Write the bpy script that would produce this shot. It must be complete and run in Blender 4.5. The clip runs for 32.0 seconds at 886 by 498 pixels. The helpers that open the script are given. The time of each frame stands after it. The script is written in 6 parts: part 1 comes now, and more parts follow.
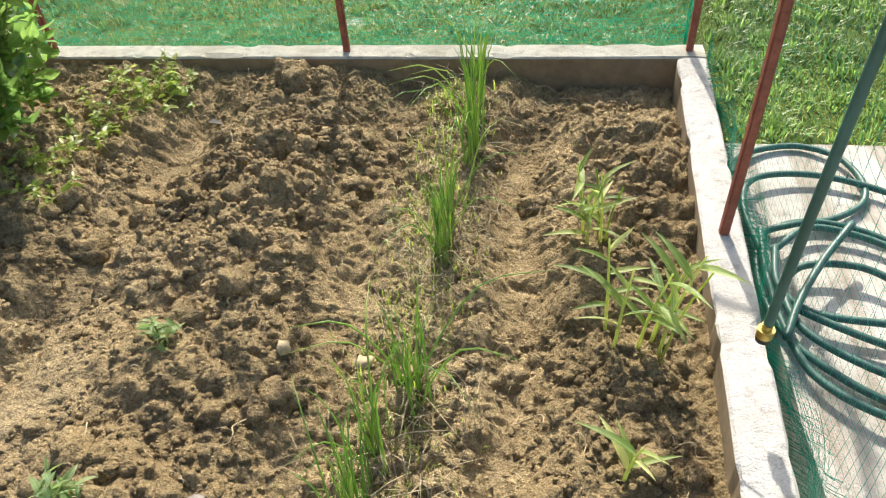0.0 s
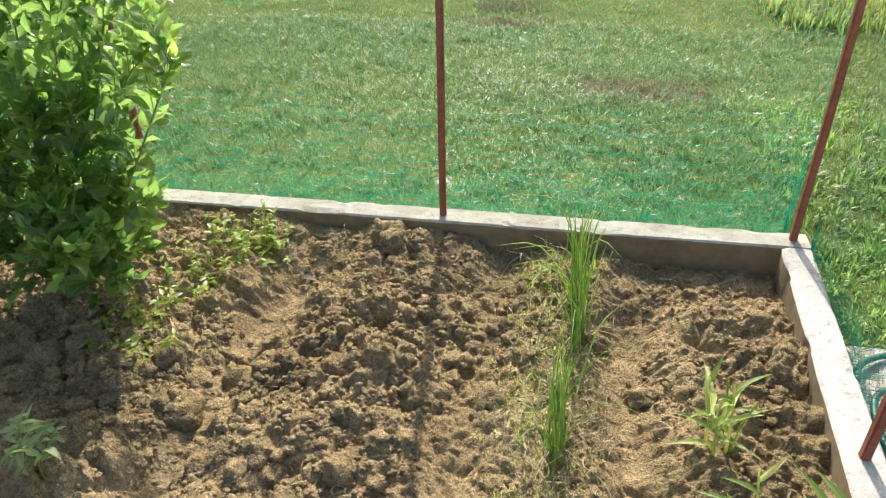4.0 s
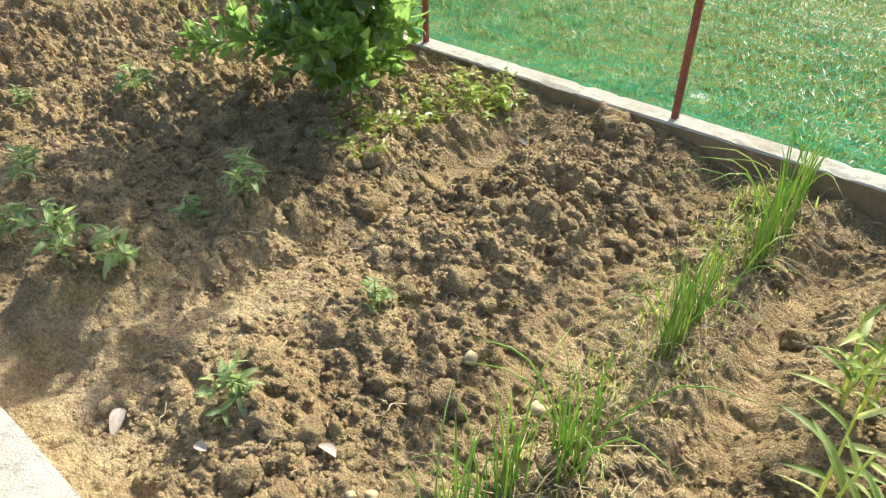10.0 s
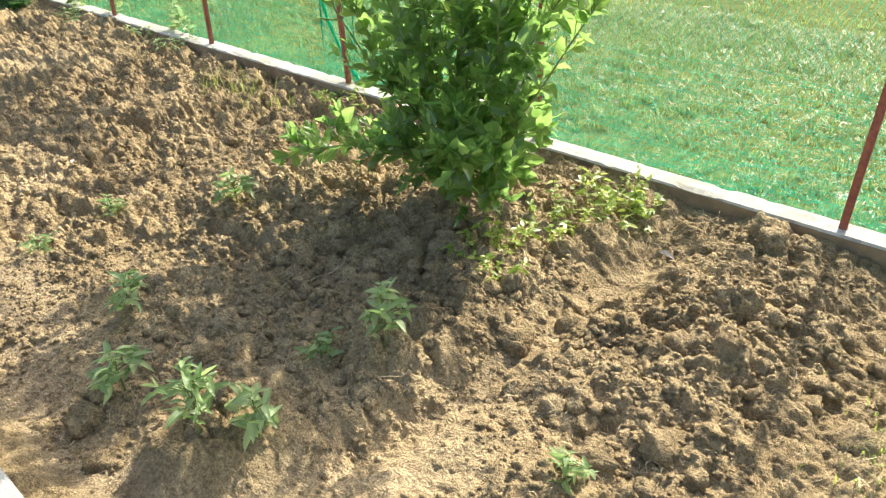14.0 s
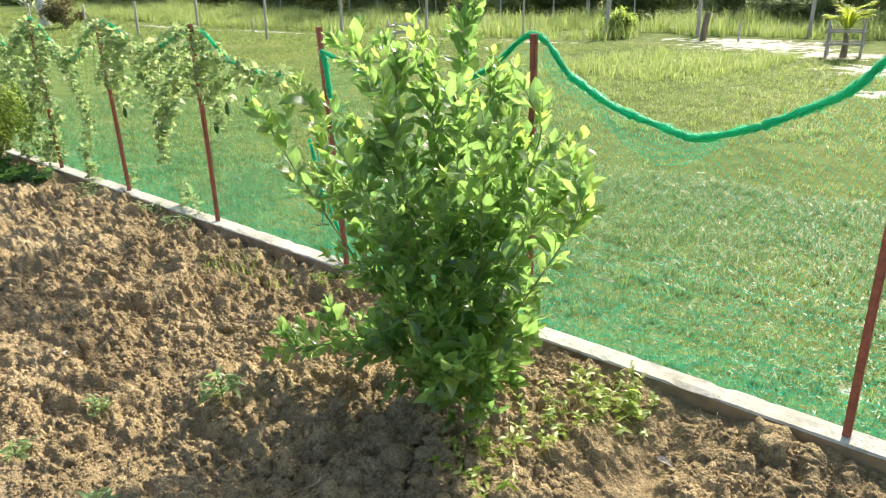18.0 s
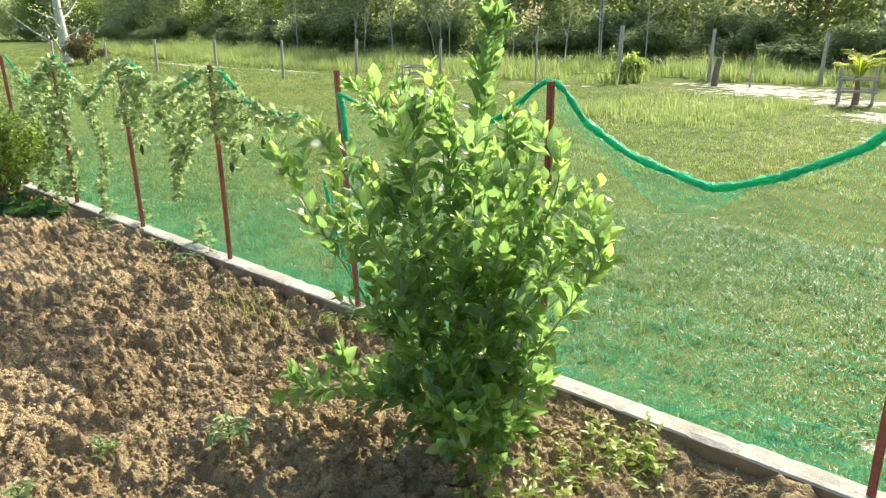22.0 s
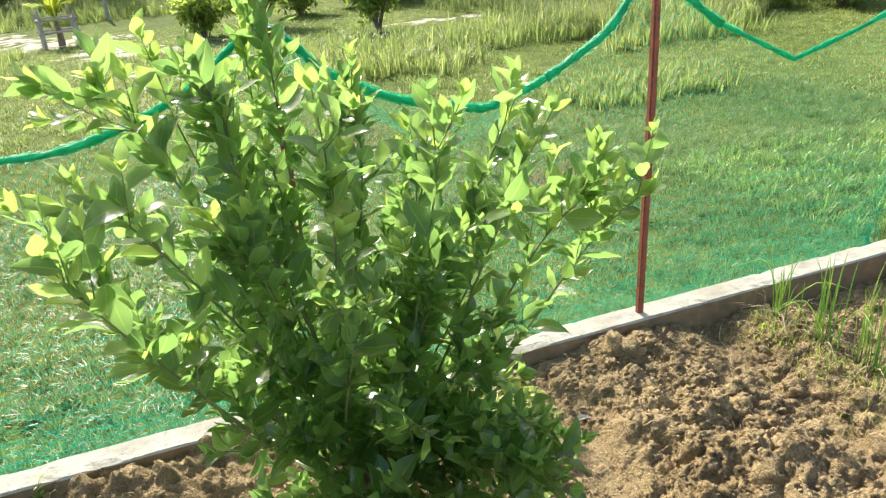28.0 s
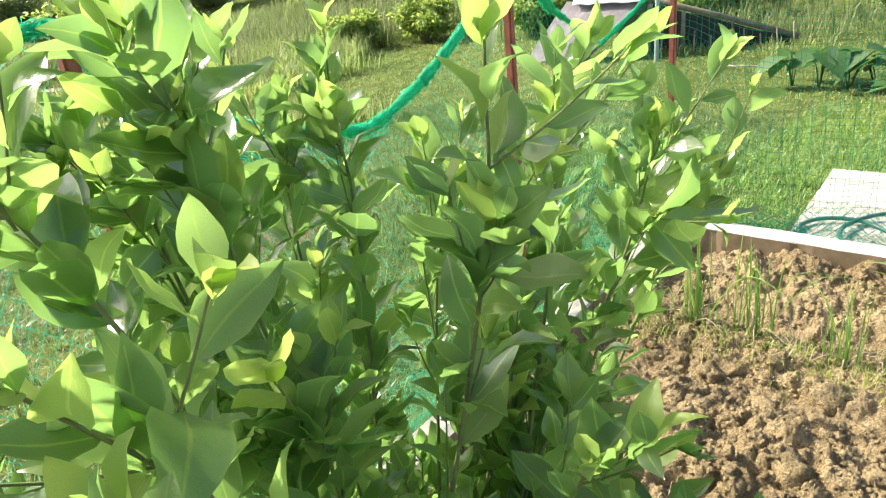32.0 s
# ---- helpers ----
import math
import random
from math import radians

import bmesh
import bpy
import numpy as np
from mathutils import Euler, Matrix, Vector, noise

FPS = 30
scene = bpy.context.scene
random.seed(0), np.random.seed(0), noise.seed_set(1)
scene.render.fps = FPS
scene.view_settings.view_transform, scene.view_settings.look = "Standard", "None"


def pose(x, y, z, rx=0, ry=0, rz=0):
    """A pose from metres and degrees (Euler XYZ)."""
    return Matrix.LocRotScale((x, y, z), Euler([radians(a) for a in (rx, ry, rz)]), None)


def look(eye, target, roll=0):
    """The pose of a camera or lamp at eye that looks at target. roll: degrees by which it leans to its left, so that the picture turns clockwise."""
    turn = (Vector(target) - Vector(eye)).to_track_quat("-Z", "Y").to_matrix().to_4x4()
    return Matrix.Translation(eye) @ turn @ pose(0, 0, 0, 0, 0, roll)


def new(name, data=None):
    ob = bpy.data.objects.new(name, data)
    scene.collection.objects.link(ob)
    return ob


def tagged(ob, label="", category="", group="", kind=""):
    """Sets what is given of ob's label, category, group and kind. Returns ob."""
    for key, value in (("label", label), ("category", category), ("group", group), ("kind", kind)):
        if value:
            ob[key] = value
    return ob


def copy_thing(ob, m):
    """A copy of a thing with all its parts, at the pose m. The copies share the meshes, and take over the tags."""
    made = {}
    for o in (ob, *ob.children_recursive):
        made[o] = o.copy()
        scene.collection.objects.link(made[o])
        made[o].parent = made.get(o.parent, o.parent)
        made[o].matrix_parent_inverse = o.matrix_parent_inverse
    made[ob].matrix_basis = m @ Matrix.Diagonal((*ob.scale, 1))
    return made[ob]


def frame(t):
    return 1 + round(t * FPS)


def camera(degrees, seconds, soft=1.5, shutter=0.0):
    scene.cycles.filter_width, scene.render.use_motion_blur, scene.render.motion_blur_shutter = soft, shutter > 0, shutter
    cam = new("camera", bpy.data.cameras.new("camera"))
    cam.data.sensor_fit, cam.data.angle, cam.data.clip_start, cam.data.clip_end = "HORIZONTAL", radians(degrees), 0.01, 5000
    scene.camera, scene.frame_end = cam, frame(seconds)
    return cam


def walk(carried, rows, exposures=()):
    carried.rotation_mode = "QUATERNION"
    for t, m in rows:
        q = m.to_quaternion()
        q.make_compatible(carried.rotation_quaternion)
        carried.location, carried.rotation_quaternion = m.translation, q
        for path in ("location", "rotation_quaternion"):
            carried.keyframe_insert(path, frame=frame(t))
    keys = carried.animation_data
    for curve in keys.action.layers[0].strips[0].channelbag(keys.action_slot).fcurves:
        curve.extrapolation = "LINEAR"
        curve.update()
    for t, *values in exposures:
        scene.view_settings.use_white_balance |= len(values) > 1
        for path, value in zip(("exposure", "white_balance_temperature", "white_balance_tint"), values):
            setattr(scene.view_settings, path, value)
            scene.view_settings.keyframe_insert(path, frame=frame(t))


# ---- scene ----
cam = camera(63.4, 32.0, 1.2)
PATH = [
    (0, (-0.61, -2.934, 1.504), (-0.873, -1.478, 0.158), -4.9),
    (0.5, (-0.665, -2.904, 1.515), (-0.91, -1.416, 0.201), -6.3),
    (1, (-0.727, -2.883, 1.555), (-0.845, -1.309, 0.326), -6.8),
    (1.5, (-0.818, -2.867, 1.636), (-0.756, -1.282, 0.418), -4.1),
    (2, (-0.819, -2.884, 1.627), (-0.797, -1.281, 0.432), -4.7),
    (2.5, (-0.84, -2.882, 1.648), (-0.776, -1.289, 0.441), -5.1),
    (3, (-0.856, -2.871, 1.634), (-0.821, -1.282, 0.42), -5.1),
    (3.5, (-0.899, -2.836, 1.668), (-0.865, -1.227, 0.481), -3.4),
    (4, (-0.942, -2.782, 1.664), (-1.277, -1.142, 0.57), -1.7),
    (4.5, (-0.847, -2.744, 1.635), (-1.412, -1.226, 0.461), -0.4),
    (6.5, (-0.595, -2.962, 1.533), (-0.987, -1.375, 0.381), 1),
    (7, (-0.542, -2.93, 1.481), (-1.128, -1.42, 0.307), 1),
    (7.5, (-0.442, -2.897, 1.456), (-1.124, -1.427, 0.284), -1.8),
    (8, (-0.419, -2.892, 1.444), (-1.061, -1.455, 0.211), -3.3),
    (8.5, (-0.45, -2.879, 1.419), (-1.243, -1.626, 0.077), -5),
    (9, (-0.448, -2.875, 1.409), (-1.394, -1.693, 0.102), -2.2),
    (9.5, (-0.477, -2.851, 1.407), (-1.499, -1.665, 0.163), -2.1),
    (10, (-0.446, -2.855, 1.41), (-1.476, -1.621, 0.22), -0.1),
    (10.5, (-0.463, -2.857, 1.425), (-1.511, -1.64, 0.232), 0.6),
    (11, (-0.487, -2.864, 1.425), (-1.55, -1.663, 0.229), -1.1),
    (11.5, (-0.505, -2.868, 1.441), (-1.538, -1.624, 0.263), -0.7),
    (12, (-0.61, -2.91, 1.439), (-1.565, -1.571, 0.302), 1),
    (12.5, (-0.73, -2.962, 1.43), (-1.635, -1.556, 0.333), -0.5),
    (13, (-0.853, -2.993, 1.422), (-1.762, -1.575, 0.343), -0.2),
    (13.5, (-0.947, -2.952, 1.413), (-1.946, -1.626, 0.299), -0.4),
    (14, (-1.079, -2.838, 1.426), (-2.207, -1.562, 0.379), -1.3),
    (14.5, (-1.179, -2.804, 1.394), (-2.328, -1.555, 0.335), -0.8),
    (16.5, (-1.231, -2.742, 1.536), (-2.408, -1.523, 0.474), -2.7),
    (17, (-1.117, -2.693, 1.546), (-2.391, -1.504, 0.564), -2.4),
    (17.5, (-1.08, -2.686, 1.537), (-2.336, -1.447, 0.595), -3.6),
    (18, (-1.089, -2.663, 1.643), (-2.349, -1.279, 0.939), -1.9),
    (18.5, (-1.087, -2.67, 1.684), (-2.369, -1.225, 1.167), -1.6),
    (19, (-1.089, -2.668, 1.673), (-2.358, -1.215, 1.144), -1.5),
    (19.5, (-1.103, -2.666, 1.67), (-2.373, -1.226, 1.109), -1.1),
    (20, (-1.107, -2.668, 1.669), (-2.403, -1.256, 1.097), -0.9),
    (20.5, (-1.113, -2.661, 1.659), (-2.401, -1.251, 1.063), -1),
    (21, (-1.116, -2.647, 1.659), (-2.415, -1.251, 1.056), -1),
    (21.5, (-1.117, -2.651, 1.658), (-2.413, -1.25, 1.059), -1.1),
    (22, (-1.125, -2.652, 1.662), (-2.426, -1.258, 1.059), -1.1),
    (22.5, (-1.129, -2.652, 1.674), (-2.43, -1.251, 1.085), -1.6),
    (23, (-1.162, -2.652, 1.664), (-2.412, -1.221, 1.038), -1.9),
    (23.5, (-1.246, -2.648, 1.683), (-2.399, -1.113, 1.122), -2.1),
    (24, (-1.395, -2.719, 1.698), (-2.335, -1.03, 1.186), -2.5),
    (24.5, (-1.566, -2.714, 1.68), (-2.481, -1.016, 1.149), -2.9),
    (25, (-1.83, -2.58, 1.644), (-2.613, -0.823, 1.097), -3.4),
    (25.5, (-2.036, -2.491, 1.643), (-2.59, -0.669, 1.03), -4.6),
    (27.5, (-2.939, -2.428, 1.556), (-2.675, -0.569, 0.868), -4.9),
    (28, (-3.209, -2.387, 1.684), (-2.636, -0.664, 0.845), -4.5),
    (28.5, (-3.377, -2.287, 1.643), (-2.701, -0.612, 0.784), -4.5),
    (29, (-3.587, -2.216, 1.581), (-2.584, -0.706, 0.734), -2.9),
    (29.5, (-3.666, -1.942, 1.536), (-2.47, -0.483, 0.871), -5.9),
    (30, (-3.715, -1.772, 1.546), (-2.189, -0.688, 0.843), -3),
    (30.5, (-3.728, -1.622, 1.516), (-2.107, -0.741, 0.742), -2.1),
    (31, (-3.607, -1.478, 1.489), (-2.089, -0.414, 0.738), -5.4),
    (31.5, (-3.565, -1.396, 1.474), (-2.176, -0.214, 0.653), -6.1),
    (32, (-3.572, -1.295, 1.469), (-2.136, -0.141, 0.691), -6),
]
walk(cam, [(t, look(eye, target, roll)) for t, eye, target, roll in PATH], [(0.0, 0.61), (1.5, 0.61), (3.0, 0.52), (4.0, 0.67), (5.0, 0.67), (7.0, 0.83), (9.0, 0.82), (12.0, 0.95), (14.0, 1.20), (17.0, 1.30), (18.5, 0.90), (21.0, 0.92), (25.0, 0.90), (28.0, 0.96), (29.0, 1.02), (30.0, 0.84), (31.0, 0.80), (32.0, 1.06)])

# ---- sky and sun: low morning sun ahead of the camera, behind the fence ----
SUN_EL, SUN_AZ = radians(38), math.atan2(-0.11, 1.0)   # azimuth from +y towards +x
world = bpy.data.worlds.new("world")
scene.world = world
world.use_nodes = True
wn = world.node_tree
sky = wn.nodes.new("ShaderNodeTexSky")
sky.sky_type, sky.sun_disc = "NISHITA", False
sky.sun_elevation, sky.sun_rotation = SUN_EL, SUN_AZ
sky.air_density, sky.dust_density, sky.ozone_density = 1.0, 4.0, 1.0
wn.links.new(sky.outputs[0], wn.nodes["Background"].inputs[0])
wn.nodes["Background"].inputs[1].default_value = 0.155
sun = new("sun", bpy.data.lights.new("sun", "SUN"))
sun.data.energy, sun.data.angle, sun.data.color = 4.8, radians(0.8), (1.0, 0.94, 0.83)
sun_dir = Vector((math.sin(SUN_AZ) * math.cos(SUN_EL), math.cos(SUN_AZ) * math.cos(SUN_EL), math.sin(SUN_EL)))
sun.matrix_world = look(sun_dir * 20, (0, 0, 0))

# ---- small tools ----
rng = np.random.default_rng(7)


def mesh_of(name, verts, faces, mat=None, smooth=False, rib=False):
    """A mesh from arrays: verts (n, 3); faces one array (m, k) or a list of such arrays."""
    me = bpy.data.meshes.new(name)
    groups = [np.asarray(g, np.int32) for g in (faces if isinstance(faces, list) else [faces]) if len(g)]
    verts = np.asarray(verts, np.float32)
    me.vertices.add(len(verts))
    me.vertices.foreach_set("co", verts.ravel())
    loops = np.concatenate([g.ravel() for g in groups])
    sizes = np.concatenate([np.full(len(g), g.shape[1], np.int32) for g in groups])
    me.loops.add(len(loops))
    me.loops.foreach_set("vertex_index", loops)
    me.polygons.add(len(sizes))
    me.polygons.foreach_set("loop_start", np.r_[0, np.cumsum(sizes)[:-1]].astype(np.int32))
    me.polygons.foreach_set("loop_total", sizes)
    me.polygons.foreach_set("use_smooth", np.full(len(sizes), bool(smooth)))
    if rib:
        me.attributes.new("blade", "FLOAT", "POINT").data.foreach_set("value", (np.arange(len(verts)) % 3 != 1).astype(np.float32))
    if mat:
        me.materials.append(mat)
    me.update(calc_edges=True)
    return me


def child(name, me, parent, label="", at=None):
    ob = new(name, me)
    ob.parent = parent
    if at is not None:
        ob.matrix_basis = at
    return tagged(ob, label)


def part(name, bm, mat, parent, label=""):
    me = bpy.data.meshes.new(name)
    bm.to_mesh(me)
    bm.free()
    me.materials.append(mat)
    return child(name, me, parent, label)


def empty(name, at=(0, 0, 0), turn=0.0):
    ob = new(name)
    ob.empty_display_size = 0.1
    ob.matrix_world = pose(*at, 0, 0, turn)
    return ob


def joined(chunks):
    """Join (verts, faces) chunks of one face size into one pair."""
    vs, fs, n = [], [], 0
    for v, f in chunks:
        vs.append(v)
        fs.append(np.asarray(f) + n)
        n += len(v)
    return np.concatenate(vs), np.concatenate(fs)


def tube(points, radii, sides=8, caps=True):
    """Verts and quads of a tube along points; radii one number or one a point."""
    p = np.asarray(points, float)
    r = np.broadcast_to(np.asarray(radii, float), (len(p),))
    tan = np.gradient(p, axis=0)
    tan /= np.linalg.norm(tan, axis=1, keepdims=True) + 1e-12
    side = np.zeros_like(p)
    s = np.cross(tan[0], (0.31, 0.17, 0.94))
    if np.linalg.norm(s) < 1e-3:
        s = np.cross(tan[0], (1, 0, 0))
    for i in range(len(p)):
        s = s - (s @ tan[i]) * tan[i]
        s /= np.linalg.norm(s) + 1e-12
        side[i] = s
    up = np.cross(tan, side)
    a = np.linspace(0, 2 * np.pi, sides, endpoint=False)
    ring = side[:, None] * np.cos(a)[None, :, None] + up[:, None] * np.sin(a)[None, :, None]
    v = (p[:, None] + ring * r[:, None, None]).reshape(-1, 3)
    i, j = np.meshgrid(np.arange(len(p) - 1), np.arange(sides), indexing="ij")
    a0, a1 = i * sides + j, i * sides + (j + 1) % sides
    f = np.stack([a0, a1, a1 + sides, a0 + sides], -1).reshape(-1, 4)
    if caps:
        n = len(v)
        v = np.concatenate([v, p[:1], p[-1:]])
        e0 = np.stack([np.full(sides, n), (np.arange(sides) + 1) % sides, np.arange(sides), np.full(sides, n)], -1)
        b = (len(p) - 1) * sides
        e1 = np.stack([np.full(sides, n + 1), b + np.arange(sides), b + (np.arange(sides) + 1) % sides, np.full(sides, n + 1)], -1)
        return v, f, np.concatenate([e0, e1])[:, :3]
    return v, f, np.zeros((0, 3), int)


def tube_mesh(name, points, radii, mat, sides=8):
    v, f, c = tube(points, radii, sides)
    return mesh_of(name, v, [f, c], mat, True)


def spline(points, n):
    """A smooth curve of n points through the given ones (Catmull-Rom)."""
    p = np.asarray(points, float)
    p = np.concatenate([2 * p[:1] - p[1:2], p, 2 * p[-1:] - p[-2:-1]])
    t = np.linspace(0, len(p) - 3 - 1e-9, n)
    i = t.astype(int)
    u = (t - i)[:, None]
    a, b, c, d = p[i], p[i + 1], p[i + 2], p[i + 3]
    return 0.5 * (2 * b + (c - a) * u + (2 * a - 5 * b + 4 * c - d) * u**2 + (3 * b - a - 3 * c + d) * u**3)


def rot_frames(ahead, roll=None, up=(0, 0, 1)):
    """Frames (m, 3, 3) whose columns are side, ahead, normal."""
    y = ahead / (np.linalg.norm(ahead, axis=1, keepdims=True) + 1e-9)
    x = np.cross(y, np.broadcast_to(up, y.shape))
    bad = np.linalg.norm(x, axis=1) < 1e-3
    x[bad] = (1, 0, 0)
    x /= np.linalg.norm(x, axis=1, keepdims=True)
    z = np.cross(x, y)
    if roll is not None:
        c, s = np.cos(roll)[:, None], np.sin(roll)[:, None]
        x, z = c * x + s * z, c * z - s * x
    return np.stack([x, y, z], -1)


def scatter(template, places, frames, sizes):
    """Copies of template (verts, faces) at places, turned by frames, scaled by sizes (m,) or (m, 3)."""
    tv, tf = template
    sizes = np.asarray(sizes, float)
    if sizes.ndim == 1:
        sizes = sizes[:, None] * np.ones(3)
    v = np.einsum("mij,mnj->mni", frames, tv[None] * sizes[:, None]) + places[:, None]
    f = tf[None] + (np.arange(len(places)) * len(tv))[:, None, None]
    return v.reshape(-1, 3), f.reshape(-1, tf.shape[1])


def leaf_shape(width=0.45, fold=0.25, droop=0.15, rows=5, tip=1.0, wavy=0.0, blunt=0.8):
    """A folded leaf one unit long along +y; verts and quads."""
    t = np.linspace(0, 1, rows)
    w = width * 0.5 * np.sin(np.pi * t ** (0.75 * tip)) ** blunt
    w[0], w[-1] = 0.02, 0.004
    z = -droop * t**2
    v = []
    for k in range(rows):
        ww = wavy * (1 if k % 2 else -1)
        v += [(-w[k], t[k], z[k] + fold * w[k] + ww), (0, t[k], z[k]), (w[k], t[k], z[k] + fold * w[k] - ww)]
    f = []
    for k in range(rows - 1):
        a = 3 * k
        f += [(a, a + 1, a + 4, a + 3), (a + 1, a + 2, a + 5, a + 4)]
    return np.array(v), np.array(f)


def hash2(ix, iy, seed):
    h = (ix.astype(np.int64) * 374761393 + iy.astype(np.int64) * 668265263 + seed * 1442695041) & 0xFFFFFFFF
    h = ((h ^ (h >> 13)) * 1274126177) & 0xFFFFFFFF
    return ((h ^ (h >> 16)) & 0xFFFFFF) / float(0x1000000)


def vnoise(x, y, seed=0):
    """Value noise from 0 to 1."""
    ix, iy = np.floor(x), np.floor(y)
    fx, fy = x - ix, y - iy
    fx, fy = fx * fx * (3 - 2 * fx), fy * fy * (3 - 2 * fy)
    a, b = hash2(ix, iy, seed), hash2(ix + 1, iy, seed)
    c, d = hash2(ix, iy + 1, seed), hash2(ix + 1, iy + 1, seed)
    return (a * (1 - fx) + b * fx) * (1 - fy) + (c * (1 - fx) + d * fx) * fy


def fbm(x, y, seed=0, octaves=4):
    total, amp, s = 0.0, 0.5, 1.0
    for o in range(octaves):
        total = total + amp * vnoise(x * s, y * s, seed + o)
        amp, s = amp / 2, s * 2.03
    return total / (1 - 0.5**octaves)


def bumps(x, y, cell, seed):
    """Rounded lumps on a jittered grid, 0 to 1 high, one about every cell."""
    gx, gy = x / cell, y / cell
    ix, iy = np.floor(gx), np.floor(gy)
    out = np.zeros_like(x)
    for dx in (-1, 0, 1):
        for dy in (-1, 0, 1):
            cx, cy = ix + dx, iy + dy
            px, py = cx + hash2(cx, cy, seed), cy + hash2(cx, cy, seed + 1)
            r = 0.35 + 0.5 * hash2(cx, cy, seed + 2)
            ang = hash2(cx, cy, seed + 3) * np.pi
            ex, ey = gx - px, gy - py
            c, s = np.cos(ang), np.sin(ang)
            d2 = (np.abs(ex * c + ey * s) ** 2.4 + np.abs((ey * c - ex * s) * 1.35) ** 2.4) ** (2 / 2.4) / r**2
            tilt = 1 + 0.45 * ((hash2(cx, cy, seed + 4) - 0.5) * ex + (hash2(cx, cy, seed + 5) - 0.5) * ey) / r
            out = np.maximum(out, r * tilt * np.clip(1.25 * (1 - d2), 0, 1) ** 0.55)
    return out


def plates(x, y, cell, seed):
    """Broken ground: tilted plates at uneven heights, 0 to 1, with cracks between them."""
    gx, gy = x / cell, y / cell
    ix, iy = np.floor(gx), np.floor(gy)
    first, second, high = np.full_like(x, 9.0), np.full_like(x, 9.0), np.zeros_like(x)
    for dx in (-1, 0, 1):
        for dy in (-1, 0, 1):
            cx, cy = ix + dx, iy + dy
            ex, ey = gx - cx - hash2(cx, cy, seed), gy - cy - hash2(cx, cy, seed + 1)
            d = np.hypot(ex, ey)
            h = hash2(cx, cy, seed + 2) + 0.9 * ((hash2(cx, cy, seed + 3) - 0.5) * ex + (hash2(cx, cy, seed + 4) - 0.5) * ey)
            nearer = d < first
            second = np.where(nearer, first, np.minimum(second, d))
            high = np.where(nearer, h, high)
            first = np.where(nearer, d, first)
    return np.clip(0.25 + 0.75 * high, 0, 1.3) * step(0.0, 0.38, second - first)


def step(a, b, x):
    t = np.clip((x - a) / (b - a), 0, 1)
    return t * t * (3 - 2 * t)


# ---- materials ----
def material(name, rough=0.8, metal=0.0):
    m = bpy.data.materials.new(name)
    m.use_nodes = True
    b = m.node_tree.nodes["Principled BSDF"]
    b.inputs["Roughness"].default_value, b.inputs["Metallic"].default_value = rough, metal
    return m, m.node_tree, b


def coords(nt, scale=1.0):
    tc = nt.nodes.new("ShaderNodeTexCoord")
    mp = nt.nodes.new("ShaderNodeMapping")
    mp.inputs["Scale"].default_value = (scale,) * 3 if not isinstance(scale, tuple) else scale
    nt.links.new(tc.outputs["Object"], mp.inputs[0])
    return mp.outputs[0]


def noise_node(nt, vec, scale, detail=5, rough=0.6):
    n = nt.nodes.new("ShaderNodeTexNoise")
    n.inputs["Scale"].default_value, n.inputs["Detail"].default_value, n.inputs["Roughness"].default_value = scale, detail, rough
    nt.links.new(vec, n.inputs["Vector"])
    return n.outputs["Fac"]


def noise_colour(nt, vec, scale):
    n = nt.nodes.new("ShaderNodeTexNoise")
    n.inputs["Scale"].default_value = scale
    nt.links.new(vec, n.inputs["Vector"])
    return n.outputs["Color"]


def ramp(nt, fac, stops):
    r = nt.nodes.new("ShaderNodeValToRGB")
    el = r.color_ramp.elements
    while len(el) < len(stops):
        el.new(0.5)
    for e, (p, c) in zip(el, stops):
        e.position, e.color = p, (*c, 1)
    nt.links.new(fac, r.inputs[0])
    return r.outputs[0]


def mix(nt, fac, a, b, mode="MIX"):
    m = nt.nodes.new("ShaderNodeMix")
    m.data_type, m.blend_type = "RGBA", mode
    for sock, v in ((m.inputs["Factor"], fac), (m.inputs["A"], a), (m.inputs["B"], b)):
        if isinstance(v, bpy.types.NodeSocket):
            nt.links.new(v, sock)
        else:
            sock.default_value = v if isinstance(v, float) else (*v, 1)
    return m.outputs["Result"]


def math_node(nt, op, a, b=0.0):
    m = nt.nodes.new("ShaderNodeMath")
    m.operation = op
    for sock, v in zip(m.inputs, (a, b)):
        if isinstance(v, bpy.types.NodeSocket):
            nt.links.new(v, sock)
        else:
            sock.default_value = v
    return m.outputs[0]


def bump(nt, bsdf, height, strength, distance):
    b = nt.nodes.new("ShaderNodeBump")
    b.inputs["Strength"].default_value, b.inputs["Distance"].default_value = strength, distance
    nt.links.new(height, b.inputs["Height"])
    nt.links.new(b.outputs[0], bsdf.inputs["Normal"])


def variation(nt):
    """A random number for each island and each object, from 0 to 1."""
    g = nt.nodes.new("ShaderNodeNewGeometry")
    o = nt.nodes.new("ShaderNodeObjectInfo")
    return math_node(nt, "FRACT", math_node(nt, "ADD", g.outputs["Random Per Island"], o.outputs["Random"]))


